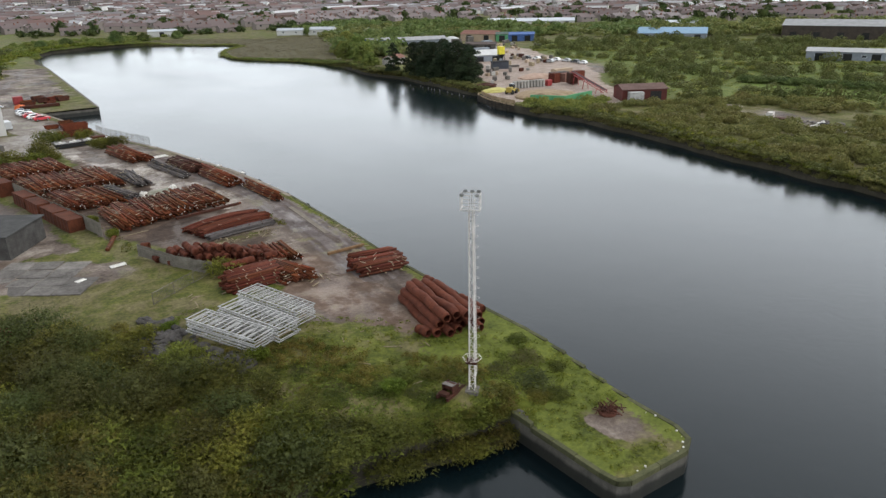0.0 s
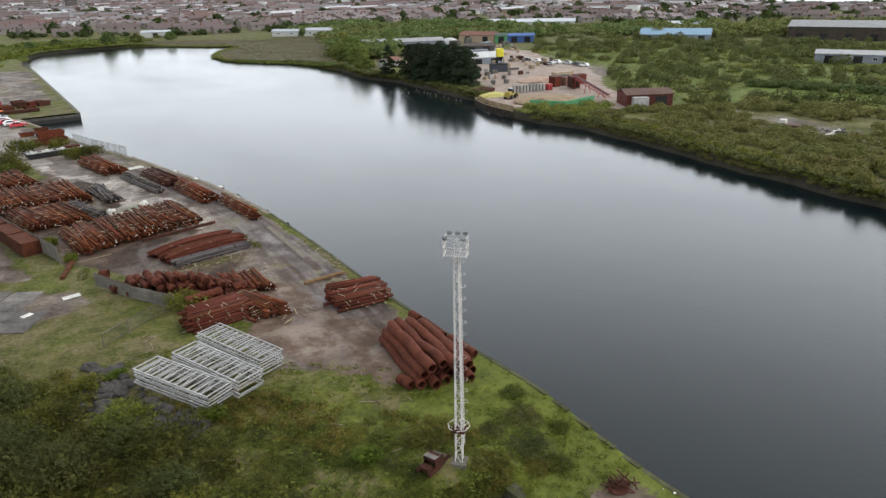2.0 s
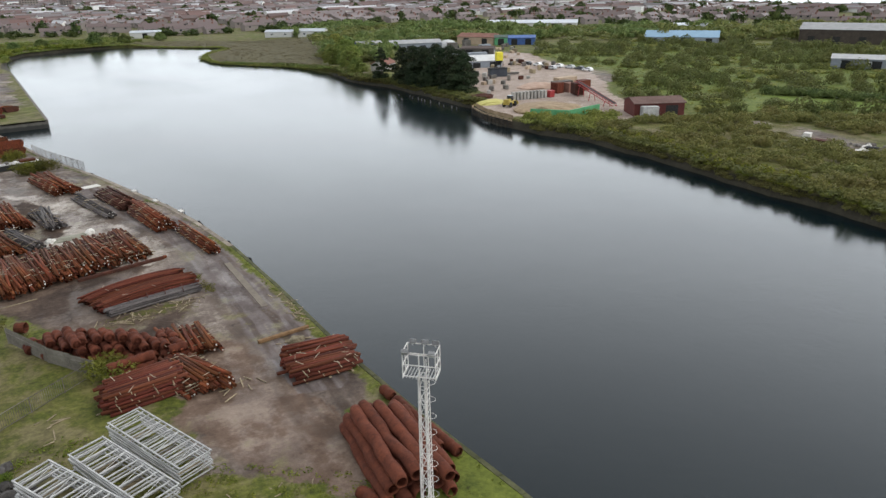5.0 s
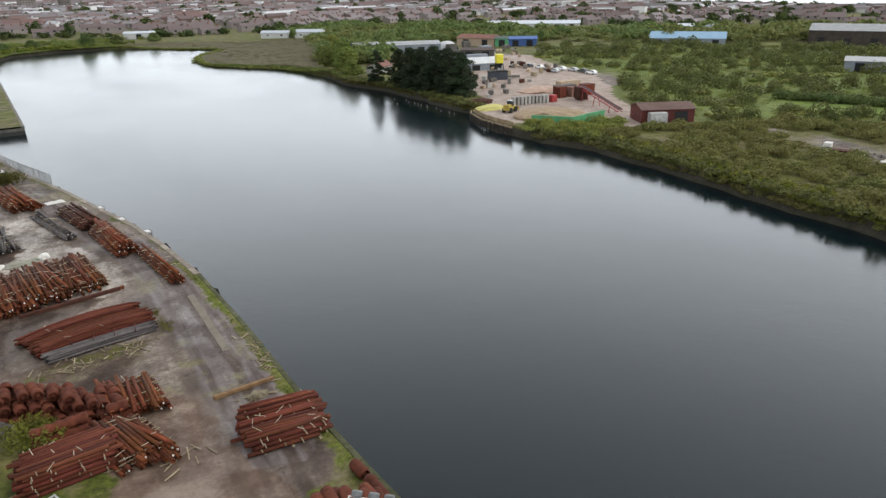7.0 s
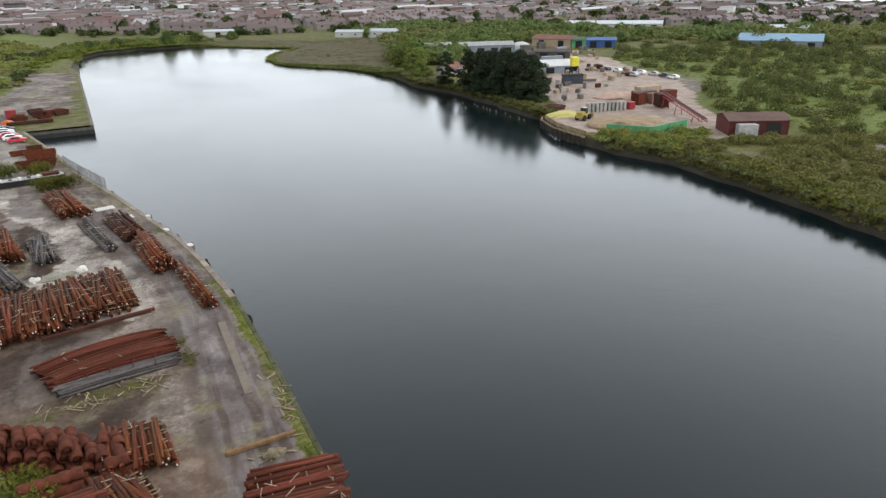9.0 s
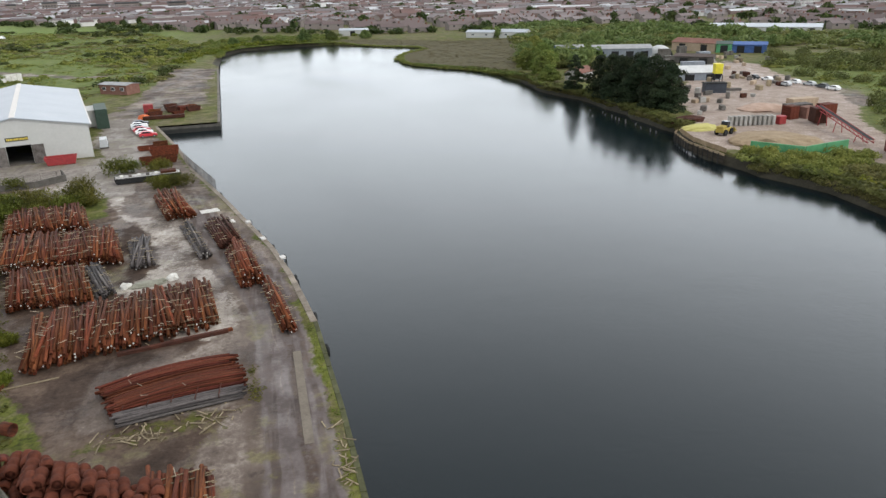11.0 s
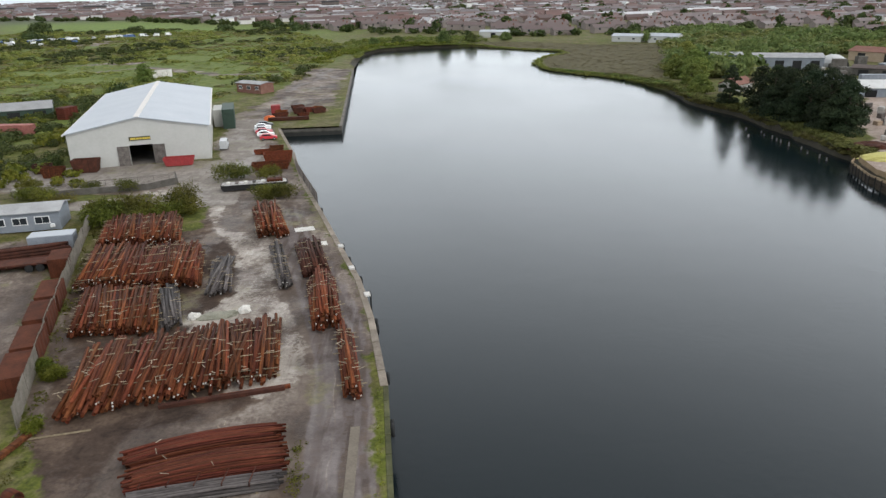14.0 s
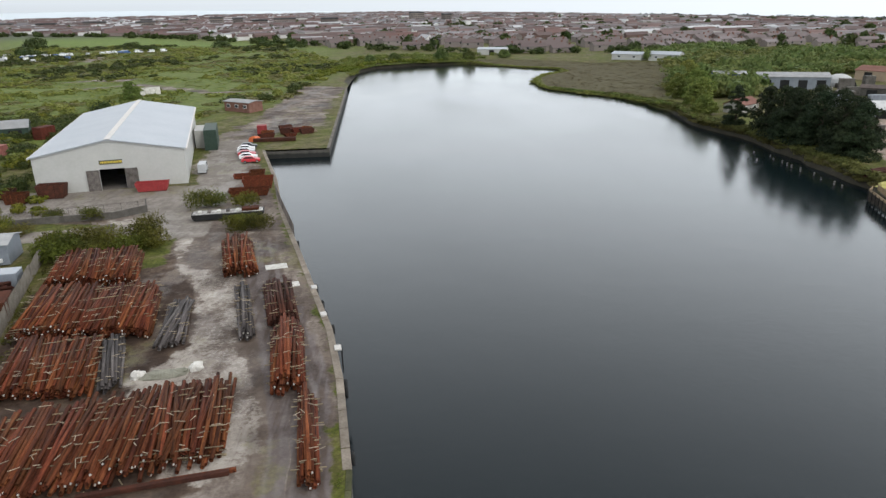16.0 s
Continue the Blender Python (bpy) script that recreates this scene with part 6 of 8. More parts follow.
SAND = worn("heaped_sand", (0.20, 0.145, 0.09), (0.36, 0.27, 0.175), 0.6, 0.95, 0, 6, 0.05, 0.1)
PALE_BLOCK = worn("pale_concrete_block", (0.22, 0.21, 0.19), (0.40, 0.38, 0.35), 0.8, 0.9, 0, 6, 0.02, 0.2)
DARK_RENDER = worn("dark_damp_render", (0.05, 0.045, 0.04), (0.14, 0.13, 0.115), 0.6, 0.9, 0, 6, 0.02, 0.15)
CANVAS = worn("dirty_white_sacking", (0.42, 0.40, 0.36), (0.74, 0.72, 0.68), 1.2, 0.9, 0, 6, 0.03, 0.1)

for k, (x, y) in enumerate([(-34.4, 106.8), (-36.0, 112.4), (-37.9, 118.4), (-39.6, 124.2), (-42.9, 134.0)]):
    steel_box("rusty_bin", x, y, 107, 5.2 if k < 4 else 4.0, 2.3, 2.0 if k != 4 else 2.4, RUST_BOX, "rust-red corrugated steel box along the fence", "steel box", "rusty boxes by the fence")
steel_box("office_container", -47.6, 142.0, 10, 5.6, 2.4, 2.5, BLUE_GREY, "blue-grey steel container with a pale roof", "container", "", ROOFING)
open_box("skip", -47.5, 196.0, 10, 6.2, 2.3, 1.7, RED_PAINT, "bright red open skip before the warehouse", "skip")
open_box("scrap_bin", -65.0, 192.4, 8, 5.2, 2.6, 2.6, RUST_DARK, "dark rusty scrap bin before the warehouse", "scrap bin", "scrap bins")
open_box("scrap_bin", -69.8, 188.6, 8, 4.2, 2.2, 2.0, RUST, "rusty scrap bin among weeds", "scrap bin", "scrap bins")
open_box("scrap_bin", -73.8, 192.4, 8, 3.4, 2.2, 1.8, RUST_DARK, "dark rusty scrap bin beside a wall", "scrap bin", "scrap bins")
for x, y, l, w, h, lab in [(-27.5, 190.3, 7.6, 2.6, 1.3, "low rusty steel bin on the quay"), (-27.0, 196.2, 6.0, 3.4, 2.0, "tall rusty steel bin on the quay"), (-28.6, 203.0, 3.2, 3.0, 1.8, "square rusty steel bin on the quay"), (-32.0, 204.0, 3.5, 2.0, 0.9, "low dark rusty bin on the quay")]:
    open_box("rusty_bin", x, y, 8, l, w, h, RUST, lab, "steel bin", "rusty bins on the quay")
steel_box("green_container", -48.0, 241.0, 103, 12.0, 3.0, 5.0, GREEN_PAINT, "tall dark green store beside the warehouse", "container")
steel_box("white_container", -51.1, 243.0, 103, 9.0, 2.6, 4.4, CLADDING, "pale store against the warehouse wall", "container")
steel_box("red_container", -101.0, 235.0, -5, 9.0, 2.6, 2.7, worn("faded_red_paint", (0.17, 0.055, 0.045), (0.30, 0.11, 0.09), 0.8, 0.75), "faded red container among scrub", "container")
steel_box("rust_container", -98.4, 258.0, 70, 5.0, 3.0, 3.4, RUST_RED, "dark red steel store behind scrub", "container")
steel_box("red_shed", -43.6, 71.6, -18, 2.4, 1.6, 1.0, RED_PAINT, "red steel box in the scrub", "steel box")


def fence(line, h, label, step=2.5, mat=None):
    """Posts with upright slats between rails."""
    mat = mat or GREY_STEEL
    pts = densify(line, step)
    st = thing("fence", pose(0, 0, 0), label, "fence")
    for x, y in pts:
        part("post", boxed(-0.05, 0.05, -0.05, 0.05, 0, h), mat, st, m=pose(x, y, lz(x, y)))
    for a, b in zip(pts[:-1], pts[1:]):
        d = math.dist(a, b)
        yaw = math.degrees(math.atan2(b[1] - a[1], b[0] - a[0]))
        bm = bmesh.new()
        n = int(d / 0.12)
        low, high = [], []
        for k in range(n + 1):
            yy = 0.035 if k % 2 else -0.035
            low.append(bm.verts.new((d * k / n, yy, 0.04)))
            high.append(bm.verts.new((d * k / n, yy, h + rng.normal(0, 0.02))))
        for k in range(n):
            bm.faces.new((low[k], low[k + 1], high[k + 1], high[k]))
        place = pose(a[0], a[1], lz(*a) + rng.normal(0, 0.03), rng.normal(0, 1.2), rng.normal(0, 0.6), yaw)
        part("fence_panel", bm, mat, st, m=place)
        part("fence_rail", boxed(0, d, 0.04, 0.08, h * 0.7, h * 0.7 + 0.08), mat, st, m=place)
    return st


def mesh_fence(line, h, label, step=2.6):
    """Posts, two rails and thin upright wires."""
    pts = densify(line, step)
    st = thing("mesh_fence", pose(0, 0, 0), label, "fence")
    for x, y in pts:
        part("post", boxed(-0.04, 0.04, -0.04, 0.04, 0, h), GREY_STEEL, st, m=pose(x, y, lz(x, y)))
    for a, b in zip(pts[:-1], pts[1:]):
        d = math.dist(a, b)
        place = pose(a[0], a[1], lz(*a), 0, 0, math.degrees(math.atan2(b[1] - a[1], b[0] - a[0])))
        for z in (0.1, h - 0.08):
            part("rail", boxed(0, d, -0.02, 0.02, z, z + 0.05), GREY_STEEL, st, m=place)
        bm = bmesh.new()
        for k in range(1, int(d / 0.2)):
            box(bm, k * 0.2 - 0.012, k * 0.2 + 0.012, -0.01, 0.01, 0.1, h - 0.05)
        tagged(part("wire", bm, GREY_STEEL, st, m=place), kind="stuff")
    return st


PALE_STEEL = worn("weathered_pale_palings", (0.10, 0.088, 0.072), (0.22, 0.20, 0.17), 1.0, 0.8, 0, 9, 0.004, 0.1)
fence([(-30.8, 99.6), (-36.8, 118), (-42.6, 137), (-47.4, 153)], 2.2, "grey palisade fence beside the pipe yard", mat=PALE_STEEL)
mesh_fence([(-28.6, 71.4), (-20.8, 77.3)], 1.5, "sagging mesh fence overgrown with weeds")
fence([(-20.8, 76.9), (-24.4, 82.2), (-27.6, 88.6)], 1.7, "weathered paling fence round the pipe heaps", mat=PALE_STEEL)
mesh_fence([(-22.5, 190), (-18.6, 176), (-14.4, 161)], 2.0, "galvanised mesh fence on the quay edge")
mesh_fence([(-44.5, 180.2), (-59.8, 174.5), (-72, 170.5)], 1.9, "dull steel mesh fence below the warehouse")


# ---- cabin, trailer and clutter west of the fence ----
def window_in(parent, x, y, z, w, h, yaw=0, bars=1):
    f = part("window", boxed(-w / 2 - 0.08, w / 2 + 0.08, -0.05, 0.03, -h / 2 - 0.08, h / 2 + 0.08), WHITE_FRAME, parent, "white framed window", pose(x, y, z, 0, 0, yaw))
    for k in range(bars + 1):
        a = -w / 2 + k * w / (bars + 1)
        part("pane", boxed(a + 0.03, a + w / (bars + 1) - 0.03, -0.07, -0.052, -h / 2 + 0.03, h / 2 - 0.03), GLASS, f)
    return f


WHITE_FRAME = worn("white_window_frame", (0.6, 0.6, 0.6), (0.75, 0.75, 0.75), 2, 0.5, 0, 9, 0.0, 0.05)
cab = thing("site_cabin", pose(-59.2, 152.2, lz(-57, 152), 0, 0, 10.5), "blue-grey site cabin with white windows and a grey roof", "cabin")
part("wall", boxed(-8.0, 8.0, -2.6, 2.6, 0.15, 3.0, 0.03), BLUE_GREY, cab)
bm = bmesh.new()
for s in (-1, 1):
    vs = [bm.verts.new(p) for p in ((-8.3, s * 2.95, 2.95), (8.3, s * 2.95, 2.95), (8.3, 0, 3.65), (-8.3, 0, 3.65))]
    vt = [bm.verts.new((v.co.x, v.co.y, v.co.z + 0.1)) for v in vs]
    bm.faces.new(vs)
    bm.faces.new(list(reversed(vt)))
    for k in range(4):
        bm.faces.new((vs[k], vt[k], vt[(k + 1) % 4], vs[(k + 1) % 4]))
bmesh.ops.recalc_face_normals(bm, faces=bm.faces)
part("roof", bm, GREY_ROOF, cab, "grey low pitched roof")
for s in (-1, 1):
    part("gable", mesh_from("gable", [(s * 8.0, -2.6, 3.0), (s * 8.0, 2.6, 3.0), (s * 8.0, 0, 3.6), (s * 7.9, -2.6, 3.0), (s * 7.9, 2.6, 3.0), (s * 7.9, 0, 3.6)], [(0, 1, 2), (3, 5, 4), (0, 3, 4, 1), (1, 4, 5, 2), (2, 5, 3, 0)]), BLUE_GREY, cab)
for k in range(5):
    window_in(cab, -6.4 + k * 3.0, -2.62, 1.75, 1.9, 1.0)
part("air_unit", boxed(6.6, 7.2, -2.95, -2.6, 0.6, 1.1, 0.03), WHITE_FRAME, cab, "white air-conditioning unit")
part("skid", boxed(-7.6, 7.6, -2.2, 2.2, 0, 0.15), RUST_DARK, cab)

tr = thing("flatbed_trailer", pose(-50.5, 134.6, lz(-50, 134), 0, 0, 12), "old flatbed trailer loaded with rusty pipes", "trailer")
part("bed", boxed(-7.5, 6.5, -1.2, 1.2, 0.95, 1.15), RUST_DARK, tr)
part("beam", boxed(-7.0, 6.0, -0.35, 0.35, 0.65, 0.95), DARK, tr)
for xx in (3.2, 4.5, -5.8):
    for s in (-1, 1):
        bm = bmesh.new()
        bmesh.ops.create_cone(bm, cap_ends=True, segments=14, radius1=0.5, radius2=0.5, depth=0.35, matrix=pose(xx, s * 1.05, 0.5, 90, 0, 0))
        part("wheel", bm, DARK, tr)
pipe_stack("stack of dark rusty girders behind the fence", (-44.6, 138.2), (-45.6, 141.4), 13.0, 0.2, 5, RUST_DARK, 0, 1.0, 0.4, 0.9, 4, group="scrap behind the fence")
pipe_stack("low stack of rusty girders on the concrete", (-46.0, 135.8), (-46.4, 137.6), 12.0, 0.16, 2, RUST_DARK, 0, 2.0, 0.4, 0.8, 4, group="scrap behind the fence")

shed = thing("old_shed", pose(-42.6, 102.0, lz(-42, 102), 0, 0, 60), "dark weathered shed with a sagging roof", "shed")
part("wall", boxed(-4.5, 4.5, -3.0, 3.0, 0, 3.2), worn("dark_weathered_boards", (0.03, 0.028, 0.026), (0.09, 0.085, 0.08), 0.8, 0.9, 0, 6, 0.02), shed)
part("roof", boxed(-4.8, 4.8, -3.3, 3.3, 3.2, 3.4, 0.05), worn("tarred_roof_felt", (0.03, 0.03, 0.03), (0.08, 0.078, 0.075), 0.6, 0.9), shed)

# broken concrete slabs in the grass west of the fence
SLAB_STONE = worn("pale_broken_slab", (0.055, 0.050, 0.044), (0.20, 0.182, 0.168), 0.35, 0.9, 0, 2.5, 0.03, 0.3)
slab_floor = thing("slab_floor", pose(-41.0, 87.2, lz(-41, 87.2), 0, 0, -30), "pale broken concrete slabs of an old floor", "slabs", kind="structure")
SLAB_MESH = bpy.data.meshes.new("slab")
bm = boxed(-1.7, 1.7, -1.3, 1.3, -0.2, 0.05, 0.03)
bm.to_mesh(SLAB_MESH)
bm.free()
SLAB_MESH.materials.append(SLAB_STONE)
for i in range(-3, 3):
    for j in range(-2, 3):
        if abs(i + 0.5) + abs(j) < 4 and rng.random() < 0.68:
            part("slab", SLAB_MESH, None, slab_floor, m=pose(i * 3.5 + rng.normal(0, 0.05), j * 2.7 + rng.normal(0, 0.05), rng.normal(0, 0.02), rng.normal(0, 0.5), rng.normal(0, 0.5), rng.normal(0, 0.8)))

# loose beams and timbers
def loose(name, x, y, yaw, l, w, h, mat, label, category, group="", dz=0.0):
    ob = new(name, bpy.data.meshes.new(name))
    bm = boxed(-l / 2, l / 2, -w / 2, w / 2, 0, h, min(w, h) * 0.1)
    bm.to_mesh(ob.data)
    bm.free()
    ob.data.materials.append(mat)
    ob.matrix_world = pose(x, y, lz(x, y) + dz, 0, 0, yaw)
    return tagged(ob, label, category, group)


STRIP = worn("tan_concrete_strip", (0.115, 0.094, 0.074), (0.21, 0.18, 0.145), 0.5, 0.9, 0.0, 5.0, 0.02, 0.1)
ORANGE_TIMBER = worn("orange_timber", (0.10, 0.055, 0.026), (0.24, 0.145, 0.075), 2, 0.85, 0, 12, 0.01, 0.2)
loose("timber_beam", -3.7, 75.3, 5, 5.4, 0.35, 0.35, ORANGE_TIMBER, "long orange timber beam across the quay road", "beam")
loose("steel_girder", -15.2, 102.9, 12.5, 10.4, 0.4, 0.4, RUST_DARK, "long rusty girder before the pipe stack", "girder")
loose("steel_girder", -12.6, 103.7, 12.5, 6.0, 0.3, 0.35, RUST, "short rusty girder beside a longer one", "girder")
loose("steel_girder", -30.1, 96.0, 74, 6.0, 0.5, 0.4, RUST, "rusty orange girder beside the fence", "girder")
loose("timber_board", -27.0, 98.6, 12, 4.6, 0.2, 0.06, TIMBER, "pale board lying on the mud", "board")
loose("steel_sheet", -30.4, 86.8, 10, 1.9, 1.0, 0.06, CANVAS, "white sheet lying on the grass", "sheet")
loose("steel_sheet", -35.0, 84.0, 30, 1.2, 0.8, 0.05, CANVAS, "small white sheet on the grass", "sheet")
loose("concrete_strip", -3.4, 90.5, 91, 15.0, 0.75, 0.04, STRIP, "pale concrete strip along the quay road", "concrete strip")
loose("wet_plate", -14.6, 147.5, 15, 2.8, 1.8, 0.05, CANVAS, "pale concrete plate on the quay", "plate")
loose("wet_plate", -11.6, 141.0, 15, 2.0, 1.6, 0.05, CANVAS, "pale concrete plate by the pipes", "plate")
STICKS = [(bpy.data.meshes.new("timber_offcut")) for _ in range(4)]
for k, me in enumerate(STICKS):
    bm = boxed(-(0.25 + 0.16 * k), 0.25 + 0.16 * k, -0.045, 0.045, 0, 0.06)
    bm.to_mesh(me)
    bm.free()
    me.materials.append(TIMBER)
for cx, cy, sx, sy, n in [(-17.0, 87.6, 1.8, 0.8, 34), (-10.6, 88.6, 1.4, 0.6, 18), (-0.9, 80.5, 0.5, 2.6, 26), (-3.2, 73.6, 1.0, 0.4, 8), (-11.5, 68.6, 1.6, 0.8, 14), (-14.4, 73.4, 1.6, 0.8, 10), (-13.5, 52.0, 2.4, 1.6, 8), (-9.0, 44.5, 3.0, 2.0, 8), (-21.5, 103.5, 3.0, 0.6, 10), (-24.0, 70.0, 1.5, 1.0, 8)]:
    for k in range(n):
        ob = new("timber_offcut", STICKS[int(rng.integers(4))])
        x, y = cx + rng.normal(0, sx), cy + rng.normal(0, sy)
        x = min(x, -0.1)
        ob.matrix_world = pose(x, y, lz(x, y) + 0.03 + 0.04 * rng.random(), rng.normal(0, 3), rng.normal(0, 4), rng.uniform(0, 180))
        tagged(ob, "pale split timber offcut lying loose", "timber offcut", "timber offcuts")


def lump(name, x, y, r, h, mat, label, category, seed, squash=1.0, yaw=0):
    bm = bmesh.new()
    bmesh.ops.create_icosphere(bm, subdivisions=3, radius=1)
    for v in bm.verts:
        n1 = noise.fractal(v.co * 1.6 + Vector((seed * 5.3, 1, 0)), 1.0, 2.0, 4)
        v.co *= 1 + 0.28 * n1
        v.co.z = max(v.co.z, -0.15)
    me = bpy.data.meshes.new(name)
    bm.to_mesh(me)
    bm.free()
    me.materials.append(mat)
    ob = new(name, me)
    ob.matrix_world = Matrix.LocRotScale((x, y, lz(x, y)), Euler((0, 0, radians(yaw))), (r, r * squash, h))
    return tagged(ob, label, category)


lump("sack", -22.3, 119.2, 0.75, 0.6, CANVAS, "bulging white sack on the concrete", "sack", 1)
lump("sack", -17.2, 120.4, 0.7, 0.75, CANVAS, "white sack at the end of a tarpaulin", "sack", 2)
lump("tarpaulin", -19.8, 119.3, 2.3, 0.5, worn("grey_green_tarpaulin", (0.12, 0.12, 0.09), (0.28, 0.27, 0.22), 1, 0.8, 0, 6, 0.05), "crumpled grey tarpaulin over timbers", "tarpaulin", 3, 0.35, 12)
lump("net_bundle", -3.0, 73.6, 0.9, 0.5, worn("tangled_netting", (0.10, 0.08, 0.05), (0.26, 0.22, 0.15), 2, 0.9, 0, 12, 0.05), "tangled heap of netting on the quay", "net heap", 4, 0.6)
lump("rubble_mound", 1.0, 30.4, 0.9, 0.3, RUST_DARK, "dark heap of rusty scrap on the pier", "scrap heap", 5, 0.7)
RUSTY_STICKS = [m.copy() for m in STICKS]
for m in RUSTY_STICKS:
    m.name = "scrap_bar"
    m.materials[0] = RUST_DARK
for k in range(34):
    ob = new("scrap_bar", RUSTY_STICKS[k % 4])
    ob.matrix_world = pose(1.0 + rng.normal(0, 0.6), 30.4 + rng.normal(0, 0.4), lz(1, 30) + 0.35, rng.normal(0, 20), rng.normal(0, 25), rng.uniform(0, 180))
    tagged(ob, "rusty bar sticking out of scrap", "scrap bar", "pier scrap bars")


def old_winch(x, y, yaw):
    """A derelict winch sunk in the weeds: skid, cheeks, drum and grey cover plates."""
    st = thing("winch", pose(x, y, lz(x, y) - 0.1, 0, 0, yaw), "derelict rusty winch with grey cover plates in weeds", "winch")
    for sy in (-0.5, 0.5):
        part("skid", boxed(-1.3, 1.3, sy - 0.12, sy + 0.12, 0, 0.32, 0.02), RUST_DARK, st)
        part("cheek", boxed(-0.5, 0.5, -0.05, 0.05, 0.32, 0.95, 0.02), RUST_DARK, st, "", pose(0, sy, 0))
    bm = bmesh.new()
    bmesh.ops.create_cone(bm, cap_ends=True, segments=14, radius1=0.36, radius2=0.36, depth=0.9)
    part("drum", bm, RUST_DARK, st, "", pose(0, 0, 0.68, 90, 0, 0))
    part("cover_plate", boxed(-0.42, 0.30, -0.5, 0.5, 0, 0.06, 0.01), GREY_STEEL, st, "weathered grey plate", pose(-0.15, 0, 0.98, 0, 8, 0))
    part("cover_plate", boxed(-0.2, 0.22, -0.45, 0.45, 0, 0.06, 0.01), GREY_STEEL, st, "weathered grey plate", pose(0.68, 0, 0.62, 0, 30, 0))
    part("counterweight", boxed(-1.25, -0.7, -0.42, 0.42, 0.32, 0.6, 0.03), RUST_DARK, st)


old_winch(-10.2, 37.7, 25)
tube_ring = tube_mesh("pipe_ring", 1.0, 0.55, 0.05, RUST_RED, 18)
for x, y, yaw in [(-26.4, 90.6, 60), (-25.4, 85.9, 20), (-24.0, 86.0, 75)]:
    ob = new("pipe_ring", tube_ring)
    ob.matrix_world = pose(x, y, lz(x, y) + 0.55, 0, 0, yaw)
    tagged(ob, "short wide rust-red pipe ring on the mud", "pipe ring", "pipe rings")

# tyre fenders on the quay
def tyre_mesh():
    bm = bmesh.new()
    R, r, n, m = 0.42, 0.17, 16, 8
    ring = [[bm.verts.new(((R + r * math.cos(b)) * math.cos(a), r * 0.9 * math.sin(b), (R + r * math.cos(b)) * math.sin(a))) for b in [2 * math.pi * j / m for j in range(m)]] for a in [2 * math.pi * k / n for k in range(n)]]
    for k in range(n):
        for j in range(m):
            bm.faces.new((ring[k][j], ring[(k + 1) % n][j], ring[(k + 1) % n][(j + 1) % m], ring[k][(j + 1) % m]))
    bmesh.ops.recalc_face_normals(bm, faces=bm.faces)
    me = bpy.data.meshes.new("tyre_fender")
    bm.to_mesh(me)
    bm.free()
    me.materials.append(DARK)
    return me


TYRE = tyre_mesh()
edge = densify(QUAY[9:18], 0.5)
for k, (x, y) in enumerate(edge):
    if 88 < y < 200 and (noise.noise((y * 0.16, 4.0, 0.0)) > 0.12 or 104 < y < 111) and k % 2 == 0 and rng.random() < 0.55:
        a, b = edge[max(0, k - 1)], edge[min(len(edge) - 1, k + 1)]
        yaw = math.degrees(math.atan2(b[1] - a[1], b[0] - a[0])) - 90
        ob = new("tyre_fender", TYRE)
        c, sn = math.cos(radians(yaw)), math.sin(radians(yaw))
        ob.matrix_world = pose(x + 0.28 * c, y + 0.28 * sn, lz(x, y) - rng.uniform(0.35, 0.8), 0, rng.normal(0, 8), yaw + 90)
        tagged(ob, "black tyre hung as a fender on the quay", "tyre", "tyre fenders")


PLATE_PAINT = worn("dirty_white_paint", (0.36, 0.34, 0.31), (0.62, 0.60, 0.57), 1.5, 0.7, 0, 9, 0.004, 0.1)
for x, y, yaw in [(-4.1, 123.4, 11), (-6.5, 131.6, 14), (-8.6, 139.6, 15)]:
    ladder_head = thing("quay_ladder_head", pose(x, y, lz(x, y) + 0.05, 0, 0, yaw), "white steel ladder head on the quay edge", "ladder", "ladder heads on the quay")
    part("plate", boxed(-0.35, 0.35, -0.5, 0.5, 0, 0.2, 0.03), PLATE_PAINT, ladder_head)
    for s_ in (-0.4, 0.4):
        part("stringer", boxed(0.33, 0.43, s_ - 0.05, s_ + 0.05, -2.6, 0.3), DARK, ladder_head)


# ---- vehicles ----
CAR_COLOURS = {n: worn("car_paint_" + n, c, tuple(min(1, v * 1.25) for v in c), 2, 0.3, 0, 9, 0, 0.05) for n, c in dict(red=(0.42, 0.02, 0.03), white=(0.66, 0.66, 0.66), silver=(0.40, 0.41, 0.42), dark=(0.03, 0.035, 0.04), blue=(0.05, 0.10, 0.22)).items()}


def extrude_profile(profile, half, inset=0.0):
    """A side profile (x, z) drawn across y, drawn in a little at the top."""
    bm = bmesh.new()
    top = max(z for _, z in profile)
    sides = []
    for s in (-1, 1):
        sides.append([bm.verts.new((x, s * (half - inset * max(0, z - 0.6) / max(0.1, top - 0.6)), z)) for x, z in profile])
    bm.faces.new(sides[0])
    bm.faces.new(list(reversed(sides[1])))
    n = len(profile)
    for k in range(n):
        bm.faces.new((sides[0][k], sides[1][k], sides[1][(k + 1) % n], sides[0][(k + 1) % n]))
    bmesh.ops.recalc_face_normals(bm, faces=bm.faces)
    return bm


